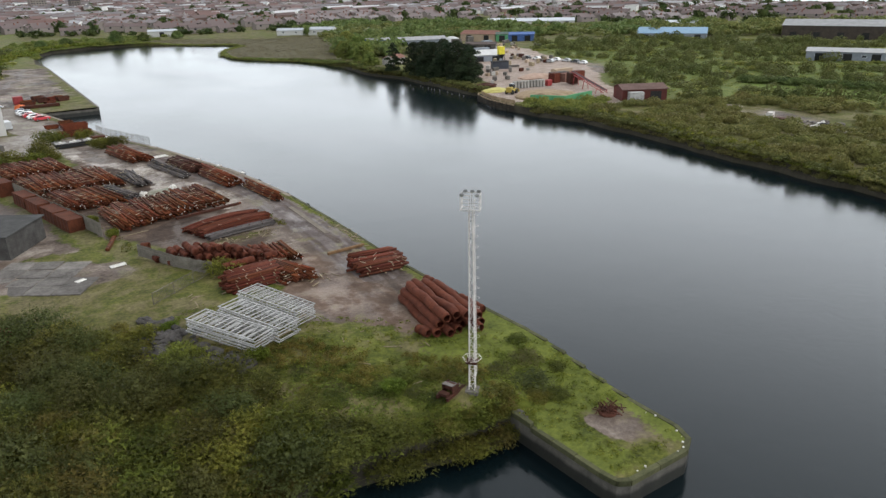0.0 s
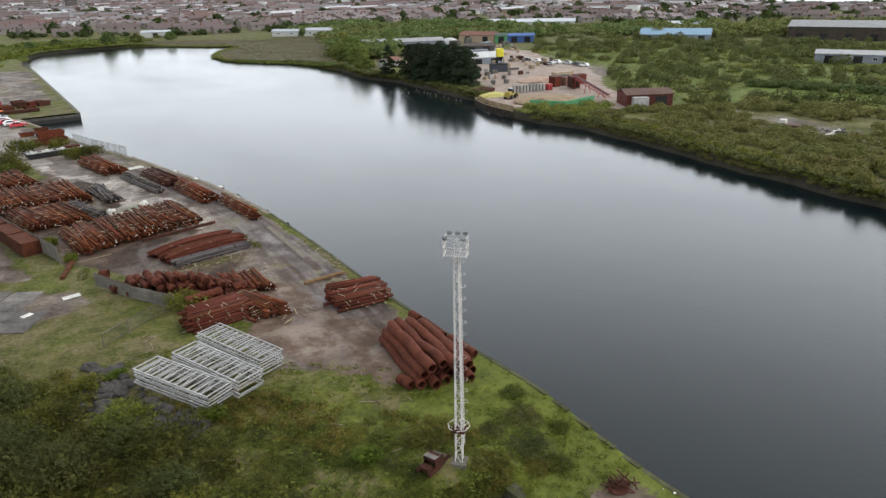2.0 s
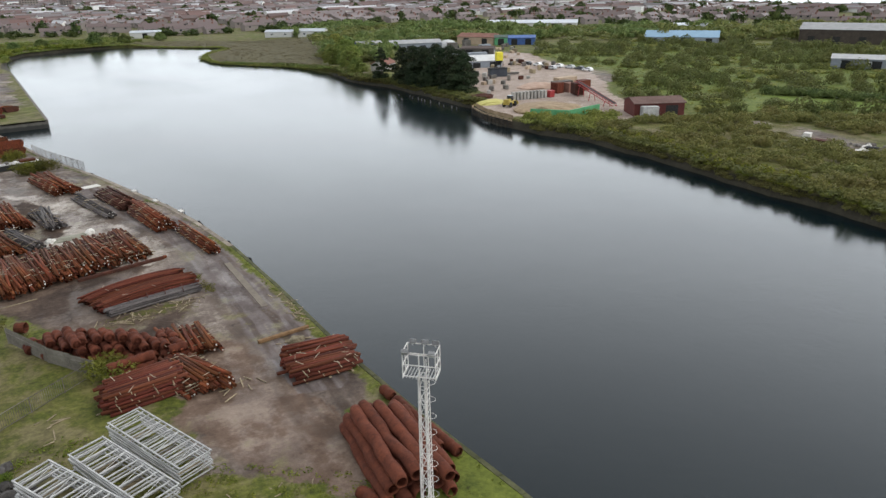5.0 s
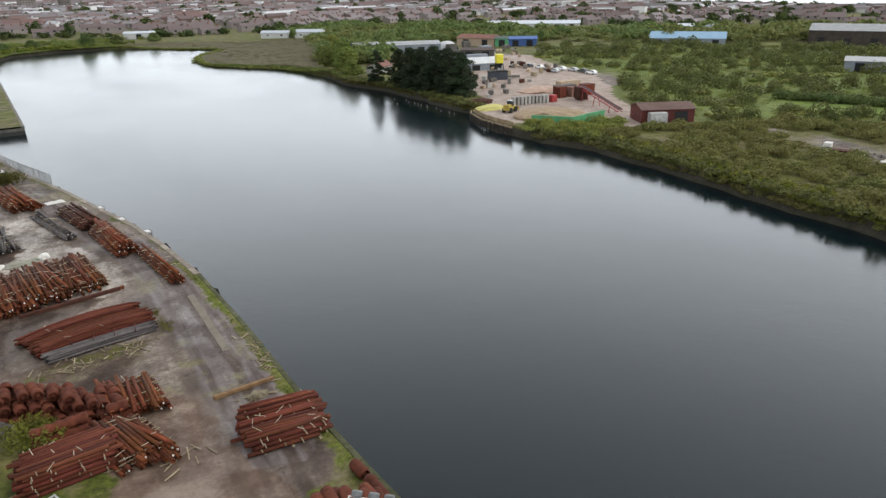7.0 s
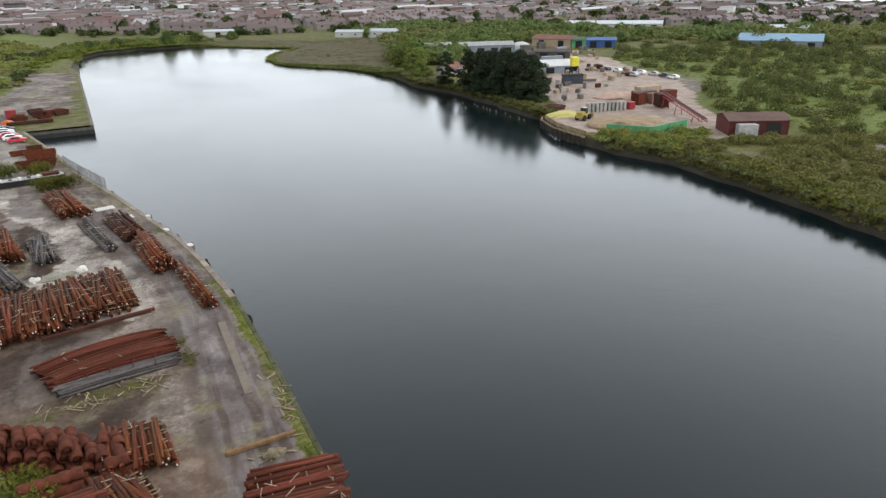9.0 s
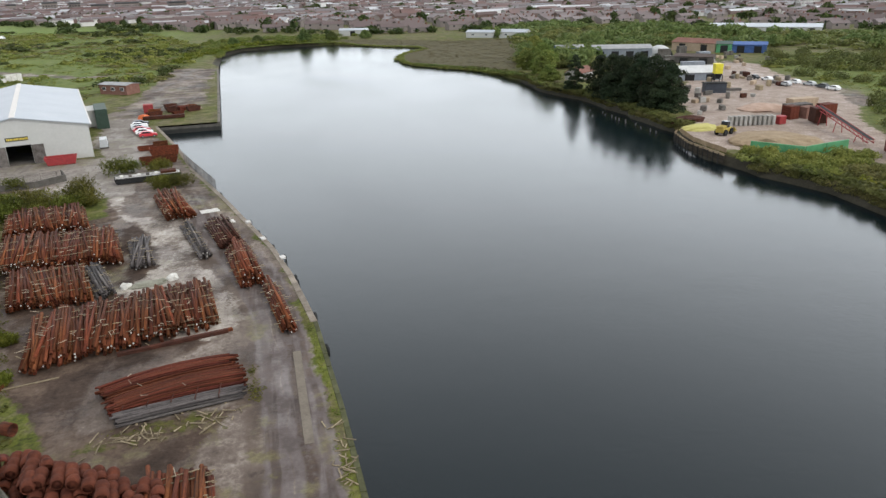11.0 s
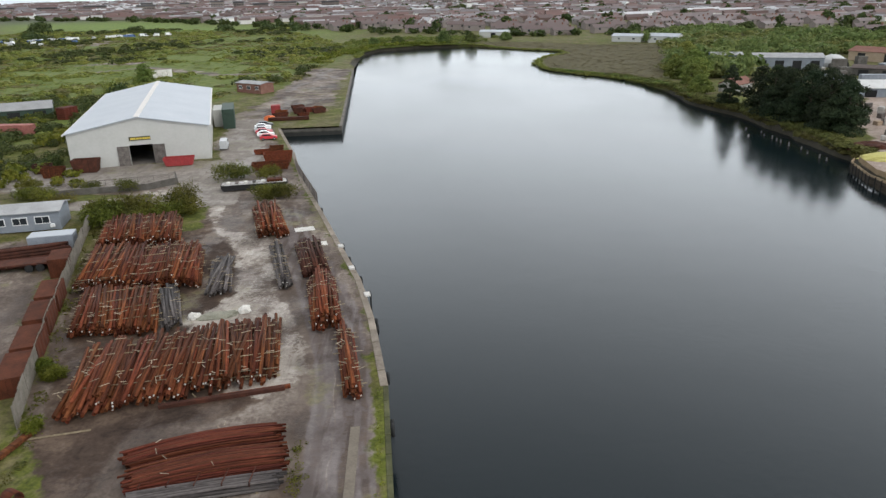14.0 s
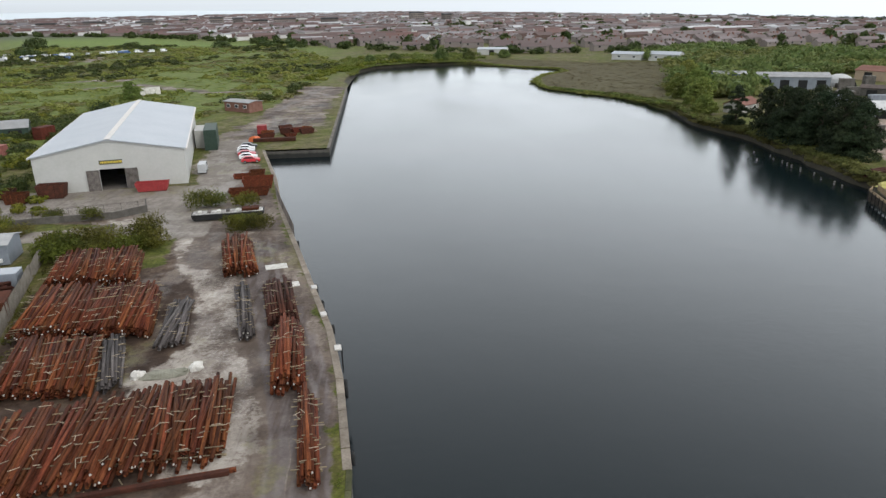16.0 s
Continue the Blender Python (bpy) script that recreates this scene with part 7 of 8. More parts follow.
def car(x, y, yaw, colour, label, van=False, group="parked cars"):
    st = thing("van" if van else "car", pose(x, y, lz(x, y) + 0.02, 0, 0, yaw), label, "van" if van else "car", group)
    paint = CAR_COLOURS[colour]
    if van:
        prof = [(-2.5, 0.35), (2.45, 0.35), (2.5, 0.9), (2.2, 1.15), (1.6, 2.0), (1.3, 2.15), (-2.5, 2.15)]
        glass = [(2.16, 1.2), (1.62, 1.95), (0.9, 1.95), (0.9, 1.2)]
    else:
        prof = [(-2.05, 0.35), (2.05, 0.35), (2.1, 0.7), (1.95, 0.85), (0.95, 0.98), (0.3, 1.42), (-1.2, 1.46), (-1.75, 1.05), (-2.08, 0.95)]
        glass = [(0.86, 1.0), (0.3, 1.38), (-1.15, 1.41), (-1.62, 1.05)]
    part("body", extrude_profile(prof, 0.86, 0.14), paint, st)
    part("glasshouse", extrude_profile(glass, 0.83 if van else 0.80, 0.02), GLASS, st, "dark car windows")
    for xx in (-1.3, 1.35):
        for s in (-1, 1):
            bm = bmesh.new()
            bmesh.ops.create_cone(bm, cap_ends=True, segments=14, radius1=0.32, radius2=0.32, depth=0.22, matrix=pose(xx, s * 0.8, 0.32, 90, 0, 0))
            w = part("wheel", bm, DARK, st)
            bm = bmesh.new()
            bmesh.ops.create_cone(bm, cap_ends=True, segments=10, radius1=0.18, radius2=0.18, depth=0.03, matrix=pose(xx, s * 0.92, 0.32, 90, 0, 0))
            part("hubcap", bm, GALVANISED, w)
    return st


for k, (x, y, c) in enumerate([(-33.6, 219.6, "red"), (-35.0, 223.4, "white"), (-36.0, 226.6, "red"), (-37.0, 229.8, "silver"), (-37.6, 233.2, "white"), (-37.8, 236.6, "dark")]):
    car(x, y, 12, c, f"{c} hatchback parked beside the quay")
car(-42.0, 211.0, 100, "silver", "grey van by the warehouse wall", True)
lump("orange_skip", -38.4, 246.5, 1.6, 1.3, worn("orange_sheet", (0.55, 0.11, 0.03), (0.75, 0.18, 0.05), 1, 0.7), "bright orange covered heap on the grass", "heap", 7)
for k, (x, y, c) in enumerate([(160, 246, "white"), (163.5, 237, "white"), (164.6, 231.5, "silver"), (164.8, 226, "dark"), (164.4, 221, "white"), (159, 252, "dark"), (157.5, 234, "silver")]):
    car(x, y, 100 + rng.normal(0, 5), c, f"{c} car parked on the works road", False, "cars on the works road")


def flatbed(x, y, yaw):
    st = thing("flatbed_truck", pose(x, y, lz(x, y) + 0.02, 0, 0, yaw), "small truck with white cab and dark flatbed in scrub", "truck")
    part("chassis", boxed(-2.7, 2.6, -0.45, 0.45, 0.5, 0.72, 0.02), RUST_DARK, st)
    part("bed", boxed(-2.8, 0.9, -1.0, 1.0, 0.74, 0.95, 0.02), RUST_DARK, st, "dark steel flatbed")
    cab = part("cab", extrude_profile([(1.05, 0.55), (2.75, 0.55), (2.75, 1.25), (2.35, 2.1), (1.05, 2.1)], 0.95, 0.04), WHITE_PAINT, st, "white cab")
    part("windscreen", boxed(-0.02, 0.02, -0.8, 0.8, -0.38, 0.38), GLASS, cab, "dark windscreen", pose(2.57, 0, 1.7, 0, -25, 0))
    for wx in (-1.8, 1.9):
        for sy in (-0.85, 0.85):
            bm = bmesh.new()
            bmesh.ops.create_cone(bm, cap_ends=True, segments=16, radius1=0.4, radius2=0.4, depth=0.24)
            part("wheel", bm, DARK, st, "", pose(wx, sy, 0.4, 90, 0, 0))


flatbed(121.0, 100.0, 110)
for k in range(14):
    lump("rubble_pile", 122.0 + rng.uniform(0, 8), 97.5 - rng.uniform(0, 7), rng.uniform(0.3, 0.7), rng.uniform(0.3, 0.6), GREY_STEEL if k % 2 else CANVAS, "small heap of pale tipped rubble by the track", "rubble", k, 0.8)
for k in range(46):
    x, y = -290 + rng.uniform(0, 95), 0
    y = 590 + (x + 290) * 0.72 + rng.normal(0, 5)
    if k > 27:
        x, y = -285 + rng.normal(0, 22), 580 + rng.normal(0, 24)
    car(x, y, rng.uniform(0, 180), rng.choice(["white", "white", "silver", "blue"]), "pale van in a distant vehicle park", True, "distant vehicle park")

# lorry trailer laid up by the quay
bt = thing("laid_up_barge", pose(-27.2, 173.4, lz(-27, 173), 0, 0, 10), "long pale laid-up hull with a rusty deck", "hull")
prof = [(-5.6, 0.4), (-5.2, 0.2), (5.0, 0.2), (5.8, 0.9), (5.8, 1.2), (-5.8, 1.2)]
part("hull", extrude_profile(prof, 1.2), DARK, bt)
part("deck", boxed(-5.6, 5.6, -1.1, 1.1, 1.2, 1.28), worn("peeling_deck_paint", (0.03, 0.025, 0.02), (0.75, 0.73, 0.70), 0.7, 0.9, 0, 2.5, 0.02, 0.1), bt, "pale chalky deck boards")
part("deck_house", boxed(2.2, 5.0, -0.8, 0.8, 1.28, 1.7, 0.05), RUST, bt)
for k in range(5):
    part("deck_gear", boxed(-4.8 + k * 1.5, -4.2 + k * 1.5, -0.6, 0.5, 1.28, 1.55, 0.05), (CANVAS, GREY_STEEL)[k % 2], bt)
part("cradle", boxed(-4.5, 4.5, -0.9, 0.9, 0, 0.22), TIMBER, bt)


# ---- sheds and works buildings ----
def pitched(name, a, b, depth, eave, ridge, wall, roof, label, category="building", doors=0, windows=0, flip=1):
    """A building whose front wall runs from a to b; the roof ridge runs along it."""
    ux, uy = b[0] - a[0], b[1] - a[1]
    w = math.hypot(ux, uy)
    yaw = math.degrees(math.atan2(uy, ux))
    cx, cy = (a[0] + b[0]) / 2, (a[1] + b[1]) / 2
    st = thing(name, pose(cx, cy, lz(cx, cy) - 0.05, 0, 0, yaw), label, category)
    bm = bmesh.new()
    prof = [(0, 0), (depth, 0), (depth, eave), (depth / 2, ridge), (0, eave)]
    ends = [[bm.verts.new((s * w / 2, y, z)) for y, z in prof] for s in (-1, 1)]
    bm.faces.new(ends[0])
    bm.faces.new(list(reversed(ends[1])))
    for k in range(5):
        bm.faces.new((ends[0][k], ends[1][k], ends[1][(k + 1) % 5], ends[0][(k + 1) % 5]))
    bmesh.ops.recalc_face_normals(bm, faces=bm.faces)
    part("wall", bm, wall, st)
    for s in (0, 1):
        bm = bmesh.new()
        y0, y1 = (-0.4, depth / 2) if s == 0 else (depth + 0.4, depth / 2)
        lo = [bm.verts.new((x, y, z)) for x, y, z in ((-w / 2 - 0.3, y0, eave + 0.03), (w / 2 + 0.3, y0, eave + 0.03), (w / 2 + 0.3, y1, ridge + 0.12), (-w / 2 - 0.3, y1, ridge + 0.12))]
        hi = [bm.verts.new((v.co.x, v.co.y, v.co.z + 0.15)) for v in lo]
        bm.faces.new(lo)
        bm.faces.new(list(reversed(hi)))
        for k in range(4):
            bm.faces.new((lo[k], hi[k], hi[(k + 1) % 4], lo[(k + 1) % 4]))
        bmesh.ops.recalc_face_normals(bm, faces=bm.faces)
        part("roof_slope", bm, roof, st)
    for k in range(doors):
        xx = -w / 2 + w * (k + 0.5) / doors
        part("roller_door", boxed(xx - 1.6, xx + 1.6, -0.08, -0.01, 0, min(3.4, eave - 0.5)), DARK, st)
    for k in range(windows):
        xx = -w / 2 + w * (k + 0.5) / windows
        window_in(st, xx, -0.01, eave * 0.6, min(1.5, w / windows * 0.5), 1.0)
    return st


pitched("green_shed", (-114, 252), (-102, 257), 8, 3.4, 5.0, GREEN_PAINT, GREY_ROOF, "green shed with a pale grey roof in scrub", "shed", 2)
pitched("brick_hut", (-60.8, 305), (-51, 298), 6, 3.2, 3.6, BRICK, GREY_ROOF, "small brick hut with a flat pale roof", "hut", 0, 3)
pitched("long_grey_shed", (136, 331), (160, 323), 12, 4.4, 5.6, BLUE_GREY, GREY_ROOF, "long grey works shed behind the trees", "shed", 4)
pitched("dark_blue_shed", (126, 348), (138, 345), 9, 4.0, 4.8, BLUE_PAINT, GREY_ROOF, "dark blue works shed behind the trees", "shed", 2)
pitched("tan_workshop", (188, 354), (199, 335), 11, 3.8, 5.4, TAN, TERRACOTTA, "tan workshop with a terracotta roof", "workshop", 2)
pitched("green_workshop", (199, 334), (204.5, 330), 8, 3.8, 4.8, BRIGHT_GREEN, GREEN_PAINT, "green workshop between two others", "workshop", 1)
pitched("blue_workshop", (204.6, 330), (216, 321), 8, 3.6, 4.6, BLUE_PAINT, BLUE_PAINT, "bright blue workshop in a works yard", "workshop", 2)
pitched("white_factory", (268, 446), (316, 404), 24, 3.2, 4.6, CLADDING, ROOFING, "long low white factory beyond the woods", "factory", 6)
pitched("white_factory", (338, 338), (362, 312), 16, 3.0, 4.2, CLADDING, ROOFING, "white factory roof beyond the heath", "factory", 4)
pitched("blue_roofed_hall", (268, 294), (291, 265), 20, 2.6, 5.2, BLUE_GREY, PALE_BLUE, "hall with a broad pale blue roof", "hall", 4)
pitched("dark_long_shed", (320, 240), (346, 190), 24, 6.5, 9.0, worn("dark_brown_cladding", (0.03, 0.025, 0.02), (0.07, 0.055, 0.045), 0.5), GREY_ROOF, "long dark shed with a pale grey roof", "shed", 5)
pitched("flat_grey_store", (238, 171), (262, 128), 16, 3.6, 4.4, BLUE_GREY, GREY_ROOF, "low grey store with a flat roof", "store", 5, 6)
pitched("red_shed", (112.4, 144.2), (124.2, 138.4), 8.5, 3.2, 4.2, worn("dull_red_cladding", (0.075, 0.024, 0.020), (0.16, 0.045, 0.038), 0.6), worn("rusty_brown_roof", (0.10, 0.055, 0.045), (0.19, 0.12, 0.10), 0.5), "dull red shed with a brown roof beside sand", "shed", 2)
steel_box("grey_container", 114.9, 141.4, -26, 4.2, 2.2, 2.8, GALVANISED, "pale grey container against the red shed", "container")
pitched("boat_hut", (46, 540), (64, 534), 9, 3.6, 4.6, CLADDING, ROOFING, "white hut at the head of the dock", "hut", 1)
pitched("white_hut", (120, 482), (134, 470), 7, 3.2, 4.4, CLADDING, ROOFING, "white hut behind the reeds", "hut", 0, 2)
pitched("white_hut", (137, 467), (150, 455), 8, 3.6, 5.0, CLADDING, ROOFING, "pale hut with a light roof behind reeds", "hut", 0, 2)
for x, y, w, h in [(163, 318, 5, 4.5), (170, 316, 3.5, 5.5), (160, 305, 8, 3), (152, 300, 6, 2.4), (170, 300, 7, 2.6), (178, 312, 6, 3.2), (146, 292, 7, 2.2), (158, 288, 9, 2.4), (140, 282, 6, 2.0)]:
    steel_box("works_container", x, y, rng.uniform(-20, 20), w, 2.5, h, (BLUE_GREY, GREY_STEEL, CONCRETE, DARK_RENDER)[int(rng.integers(4))], "weathered container in a cluttered works yard", "container", "works yard containers")

# sand yard
NAVY = worn("dark_navy_cladding", (0.016, 0.020, 0.030), (0.045, 0.052, 0.068), 0.5, 0.6, 0, 6, 0.004, 0.1)
PALE_ROOF = worn("chalky_sheet_roof", (0.42, 0.42, 0.41), (0.60, 0.60, 0.59), 0.4, 0.7, 0, 4, 0.01, 0.1)
pitched("works_shed", (133.5, 257.0), (147.5, 253.5), 9, 2.6, 4.4, BLUE_GREY, PALE_ROOF, "blue-grey works shed with a chalky pale roof", "shed", 2)
pitched("brown_store", (159.5, 304.0), (171.0, 294.0), 7, 2.8, 3.6, DARK_RENDER, worn("brown_felt_roof", (0.07, 0.055, 0.05), (0.14, 0.11, 0.10), 0.5, 0.9), "low dark store with a brown roof", "store", 2)
pitched("waterside_hut", (103.0, 271.0), (111.0, 277.0), 6, 2.4, 4.0, PALE_BLOCK, TERRACOTTA, "pale hut with a faded terracotta roof beside pines", "hut", 0, 2)
tent = thing("dome_tent", pose(170, 334, lz(170, 334), 0, 0, 10), "white dome tent with a dark mouth in the works yard", "tent")
bm = bmesh.new()
bmesh.ops.create_uvsphere(bm, u_segments=20, v_segments=10, radius=1.0, matrix=Matrix.Diagonal((5.0, 6.5, 4.6, 1)))
bmesh.ops.bisect_plane(bm, geom=bm.verts[:] + bm.edges[:] + bm.faces[:], plane_co=(0, 0, 0), plane_no=(0, 0, -1), clear_outer=True)
part("cover", bm, PALE_ROOF, tent, "taut white cover")
# the tent is closed; a dark disc gives the shade of an open mouth
bm = bmesh.new()
bmesh.ops.create_cone(bm, cap_ends=True, segments=18, radius1=2.6, radius2=2.6, depth=0.3, matrix=pose(0, -5.9, 0.1, 90, 0, 0))
part("mouth", bm, DARK, tent, "dark disc standing in for the shaded opening")
st = thing("batching_plant", pose(130.5, 230, lz(130, 230), 0, 0, -15), "batching plant with a yellow hopper on legs", "batching plant")
part("control_cabin", boxed(-4.5, 2.0, -1.6, 1.4, 0, 2.9, 0.05), NAVY, st, "dark blue control cabin")
part("cabin_roof", boxed(-4.7, 2.2, -1.8, 1.6, 2.9, 3.1), DARK, st)
for sx in (-1.3, 1.3):
    for sy in (-1.2, 1.2):
        part("leg", bar(bmesh.new(), (sx + 0.2, sy + 2.6, 0), (sx * 0.9 + 0.2, sy + 2.6, 5.0), 0.14, 6), DARK, st)
bm = bmesh.new()
bmesh.ops.create_cone(bm, cap_ends=True, segments=4, radius1=0.7, radius2=1.65, depth=1.6, matrix=pose(0.2, 2.6, 4.6, 0, 0, 45))
part("hopper_cone", bm, DARK, st)
part("hopper", boxed(-1.0, 1.4, 1.4, 3.8, 5.4, 8.4, 0.05), YELLOW, st, "bright yellow hopper box")
part("conveyor", boxed(2.0, 7.0, -0.5, 0.5, 0.4, 1.2), GREY_STEEL, st)
for k in range(10):
    x, y = 103.0 + k * 1.12, 184.0 - k * 0.22
    loose("concrete_block", x, y, 80, 1.9, 0.7, 2.3, PALE_BLOCK, "grey concrete bay block standing on sand", "concrete block", "bay blocks")
loose("red_tank", 115.4, 182.0, 10, 2.2, 1.6, 2.0, RED_PAINT, "red steel tank beside the bay blocks", "tank")
for a, b in [((91.5, 160.5), (98.0, 152.6)), ((98.2, 152.6), (104.0, 154.0)), ((104.2, 154.1), (110.5, 155.2))]:
    cx, cy = (a[0] + b[0]) / 2, (a[1] + b[1]) / 2
    l = math.dist(a, b)
    w = loose("bay_wall", cx, cy, math.degrees(math.atan2(b[1] - a[1], b[0] - a[0])), l, 0.25, 2.0, BRIGHT_GREEN, "bright green hoarding round a sand bay", "hoarding", "green hoardings")
lump("sand_mound", 101, 165, 9.5, 1.9, SAND, "broad heap of brown sand behind green hoarding", "sand heap", 8, 0.9)
lump("sand_mound", 94.5, 183.0, 5.0, 1.1, worn("yellow_sand", (0.42, 0.38, 0.12), (0.60, 0.55, 0.22), 0.6, 0.95, 0, 6, 0.05), "low heap of yellow sand", "sand heap", 9, 0.6)
lump("gravel_mound", 97, 192, 4.5, 1.5, RUST_DARK, "heap of dark brown gravel", "gravel heap", 10, 0.5)
lump("sand_mound", 124, 200, 7, 1.6, worn("pink_gravel", (0.30, 0.20, 0.15), (0.46, 0.34, 0.27), 0.6, 0.95, 0, 6, 0.05), "heap of pinkish gravel", "gravel heap", 11, 0.7)
cv = thing("conveyor_belt", pose(119.5, 167, lz(119, 167), 0, 0, 72), "long red inclined conveyor with a dark hopper", "conveyor")
bm = bmesh.new()
for s in (-1, 1):
    bar(bm, (-13, s * 0.6, 1.0), (13, s * 0.6, 3.6), 0.12, 5)
    bar(bm, (-13, s * 0.6, 1.7), (13, s * 0.6, 4.3), 0.12, 5)
    for k in range(14):
        bar(bm, (-13 + k * 2, s * 0.6, 1.0 + k * 0.2), (-12 + k * 2, s * 0.6, 1.8 + k * 0.2), 0.07, 4)
part("conveyor_truss", bm, RED_PAINT, cv)
part("belt", mesh_from("belt", [(-13, -0.55, 1.75), (13, -0.55, 4.35), (13, 0.55, 4.35), (-13, 0.55, 1.75), (-13, -0.55, 1.65), (13, -0.55, 4.25), (13, 0.55, 4.25), (-13, 0.55, 1.65)], [(0, 1, 2, 3), (7, 6, 5, 4), (0, 4, 5, 1), (1, 5, 6, 2), (2, 6, 7, 3), (3, 7, 4, 0)]), DARK, cv)
for xx in (-8, 2, 10):
    for side in (-1, 1):
        part("trestle_leg", bar(bmesh.new(), (xx, side * 1.0, 0), (xx, side * 0.6, 2.3 + xx * 0.1), 0.1, 5), RED_PAINT, cv)
part("feed_hopper", boxed(11, 15, -1.4, 1.4, 0.4, 3.8, 0.1), RUST_DARK, cv, "dark feed hopper")
for x, y, w, h, m in [(122, 187, 3.0, 3.2, RUST_RED), (126.5, 186.5, 3.4, 2.8, BRICK), (132, 186.5, 4.0, 3.2, RUST_RED), (128, 192, 7.0, 2.6, GREY_STEEL), (136, 200, 8.0, 2.4, TAN)]:
    steel_box("plant_store", x, y, rng.uniform(-10, 10), w, 2.8, h, m, "rust-coloured plant store on the sand yard", "store", "sand yard stores")
ld = thing("wheel_loader", pose(96, 176, lz(96, 176), 0, 0, 30), "yellow wheel loader parked on sand", "wheel loader")
part("chassis", boxed(-2.6, 2.0, -0.9, 0.9, 0.7, 1.6, 0.1), OCHRE, ld)
part("engine_hood", boxed(-2.6, -0.6, -0.8, 0.8, 1.6, 2.2, 0.1), OCHRE, ld)
part("cab", boxed(-0.5, 0.9, -0.75, 0.75, 1.6, 3.0, 0.08), GLASS, ld, "dark glazed cab")
part("bucket", extrude_profile([(2.6, 0.3), (3.7, 0.25), (3.5, 0.5), (2.9, 1.2), (2.6, 1.3)], 1.25), OCHRE, ld)
part("lift_arm", bar(bar(bmesh.new(), (0.8, -0.6, 1.5), (2.8, -0.6, 0.7), 0.14, 5), (0.8, 0.6, 1.5), (2.8, 0.6, 0.7), 0.14, 5), OCHRE, ld)
for xx in (-1.6, 1.3):
    for s in (-1, 1):
        bm = bmesh.new()
        bmesh.ops.create_cone(bm, cap_ends=True, segments=14, radius1=0.7, radius2=0.7, depth=0.5, matrix=pose(xx, s * 1.0, 0.7, 90, 0, 0))
        part("wheel", bm, DARK, ld)
fence([(88.2, 181.4), (85.3, 171), (85.6, 160)], 1.0, "yellow timber edging along the sand yard's quay", 2.0, SAND)
for k in range(9):
    x, y = 123.5 + rng.normal(0, 3.0), 92 + rng.normal(0, 4)
    lump("rubble_mound", x, y, rng.uniform(0.6, 1.5), 0.5, (CANVAS, DARK, CONCRETE)[k % 3], "heap of dumped rubble beside the track", "rubble heap", 20 + k)

PALLET_MATS = [PALE_BLOCK, CONCRETE, TAN, GREY_STEEL, DARK_RENDER, RUST_DARK, TIMBER]
for k in range(90):
    x, y = (rng.uniform(104, 168), 0) if k < 50 else (rng.uniform(140, 200), rng.uniform(285, 330))
    if k < 50:
        y = 196 + (x - 104) * 0.85 + rng.uniform(-6, 30)
    loose("pallet_load", x, y, rng.uniform(0, 90), rng.uniform(1.0, 3.2), rng.uniform(0.9, 1.6), rng.uniform(0.6, 1.9), PALLET_MATS[int(rng.integers(7))], "stacked load standing in the works yard", "pallet load", "works yard loads")

# clutter on the inner quay
for k, (x, y) in enumerate([(-36.5, 254.5), (-32, 256), (-29, 258), (-27, 262), (-33, 262), (-36, 250), (-30, 252), (-26, 256)]):
    open_box("scrap_bin", x, y, rng.uniform(-30, 40), rng.uniform(2.5, 4.5), 1.8, rng.uniform(0.8, 1.6), (RUST, RUST_DARK, RUST_RED)[k % 3], "rusty bin among scrap on the inner quay", "scrap bin", "inner quay scrap")
lump("scrap_mound", -30.5, 260, 3.6, 1.3, RUST_DARK, "heap of pale and rusty scrap timber", "scrap heap", 31, 0.5)
lump("scrap_mound", -26, 259, 2.5, 1.0, TIMBER, "heap of sawn timber on the quay", "timber heap", 32, 0.6)
steel_box("red_cabin", -38.6, 257.5, 10, 2.6, 2.2, 2.4, RED_PAINT, "small red cabin on the inner quay", "cabin")
loose("steel_girder", -33.0, 245.5, 5, 11.0, 1.2, 0.9, RUST_DARK, "long dark rusty girder on the grass", "girder")


WET_TIMBER = worn("wet_dark_timber", (0.012, 0.010, 0.008), (0.055, 0.042, 0.028), 1.0, 0.8, 0, 8, 0.02, 0.3)
edge_wall = thing("plank_wall", pose(0, 0, 0), "tan timber plank wall holding up the sand yard", "plank wall")
EDGE = densify([(88.6, 183.4), (86.6, 181.2), (84.0, 171), (84.2, 158.5)], 1.6)
for (ax, ay), (bx, by) in zip(EDGE[:-1], EDGE[1:]):
    ln = math.dist((ax, ay), (bx, by))
    yaw = math.degrees(math.atan2(by - ay, bx - ax))
    for row in range(4):
        part("plank", boxed(0.02, ln - 0.02, -0.07, 0.07, -3.0 + row * 0.5 + rng.normal(0, 0.04), -2.54 + row * 0.5, 0.02), SAND if row == 3 else WET_TIMBER, edge_wall, m=pose(ax, ay, 0, 0, 0, yaw))
    part("pile", boxed(-0.10, 0.10, -0.16, 0.05, WATER - 0.6, -1.2, 0.03), DARK, edge_wall, m=pose(ax, ay, 0, 0, 0, yaw))


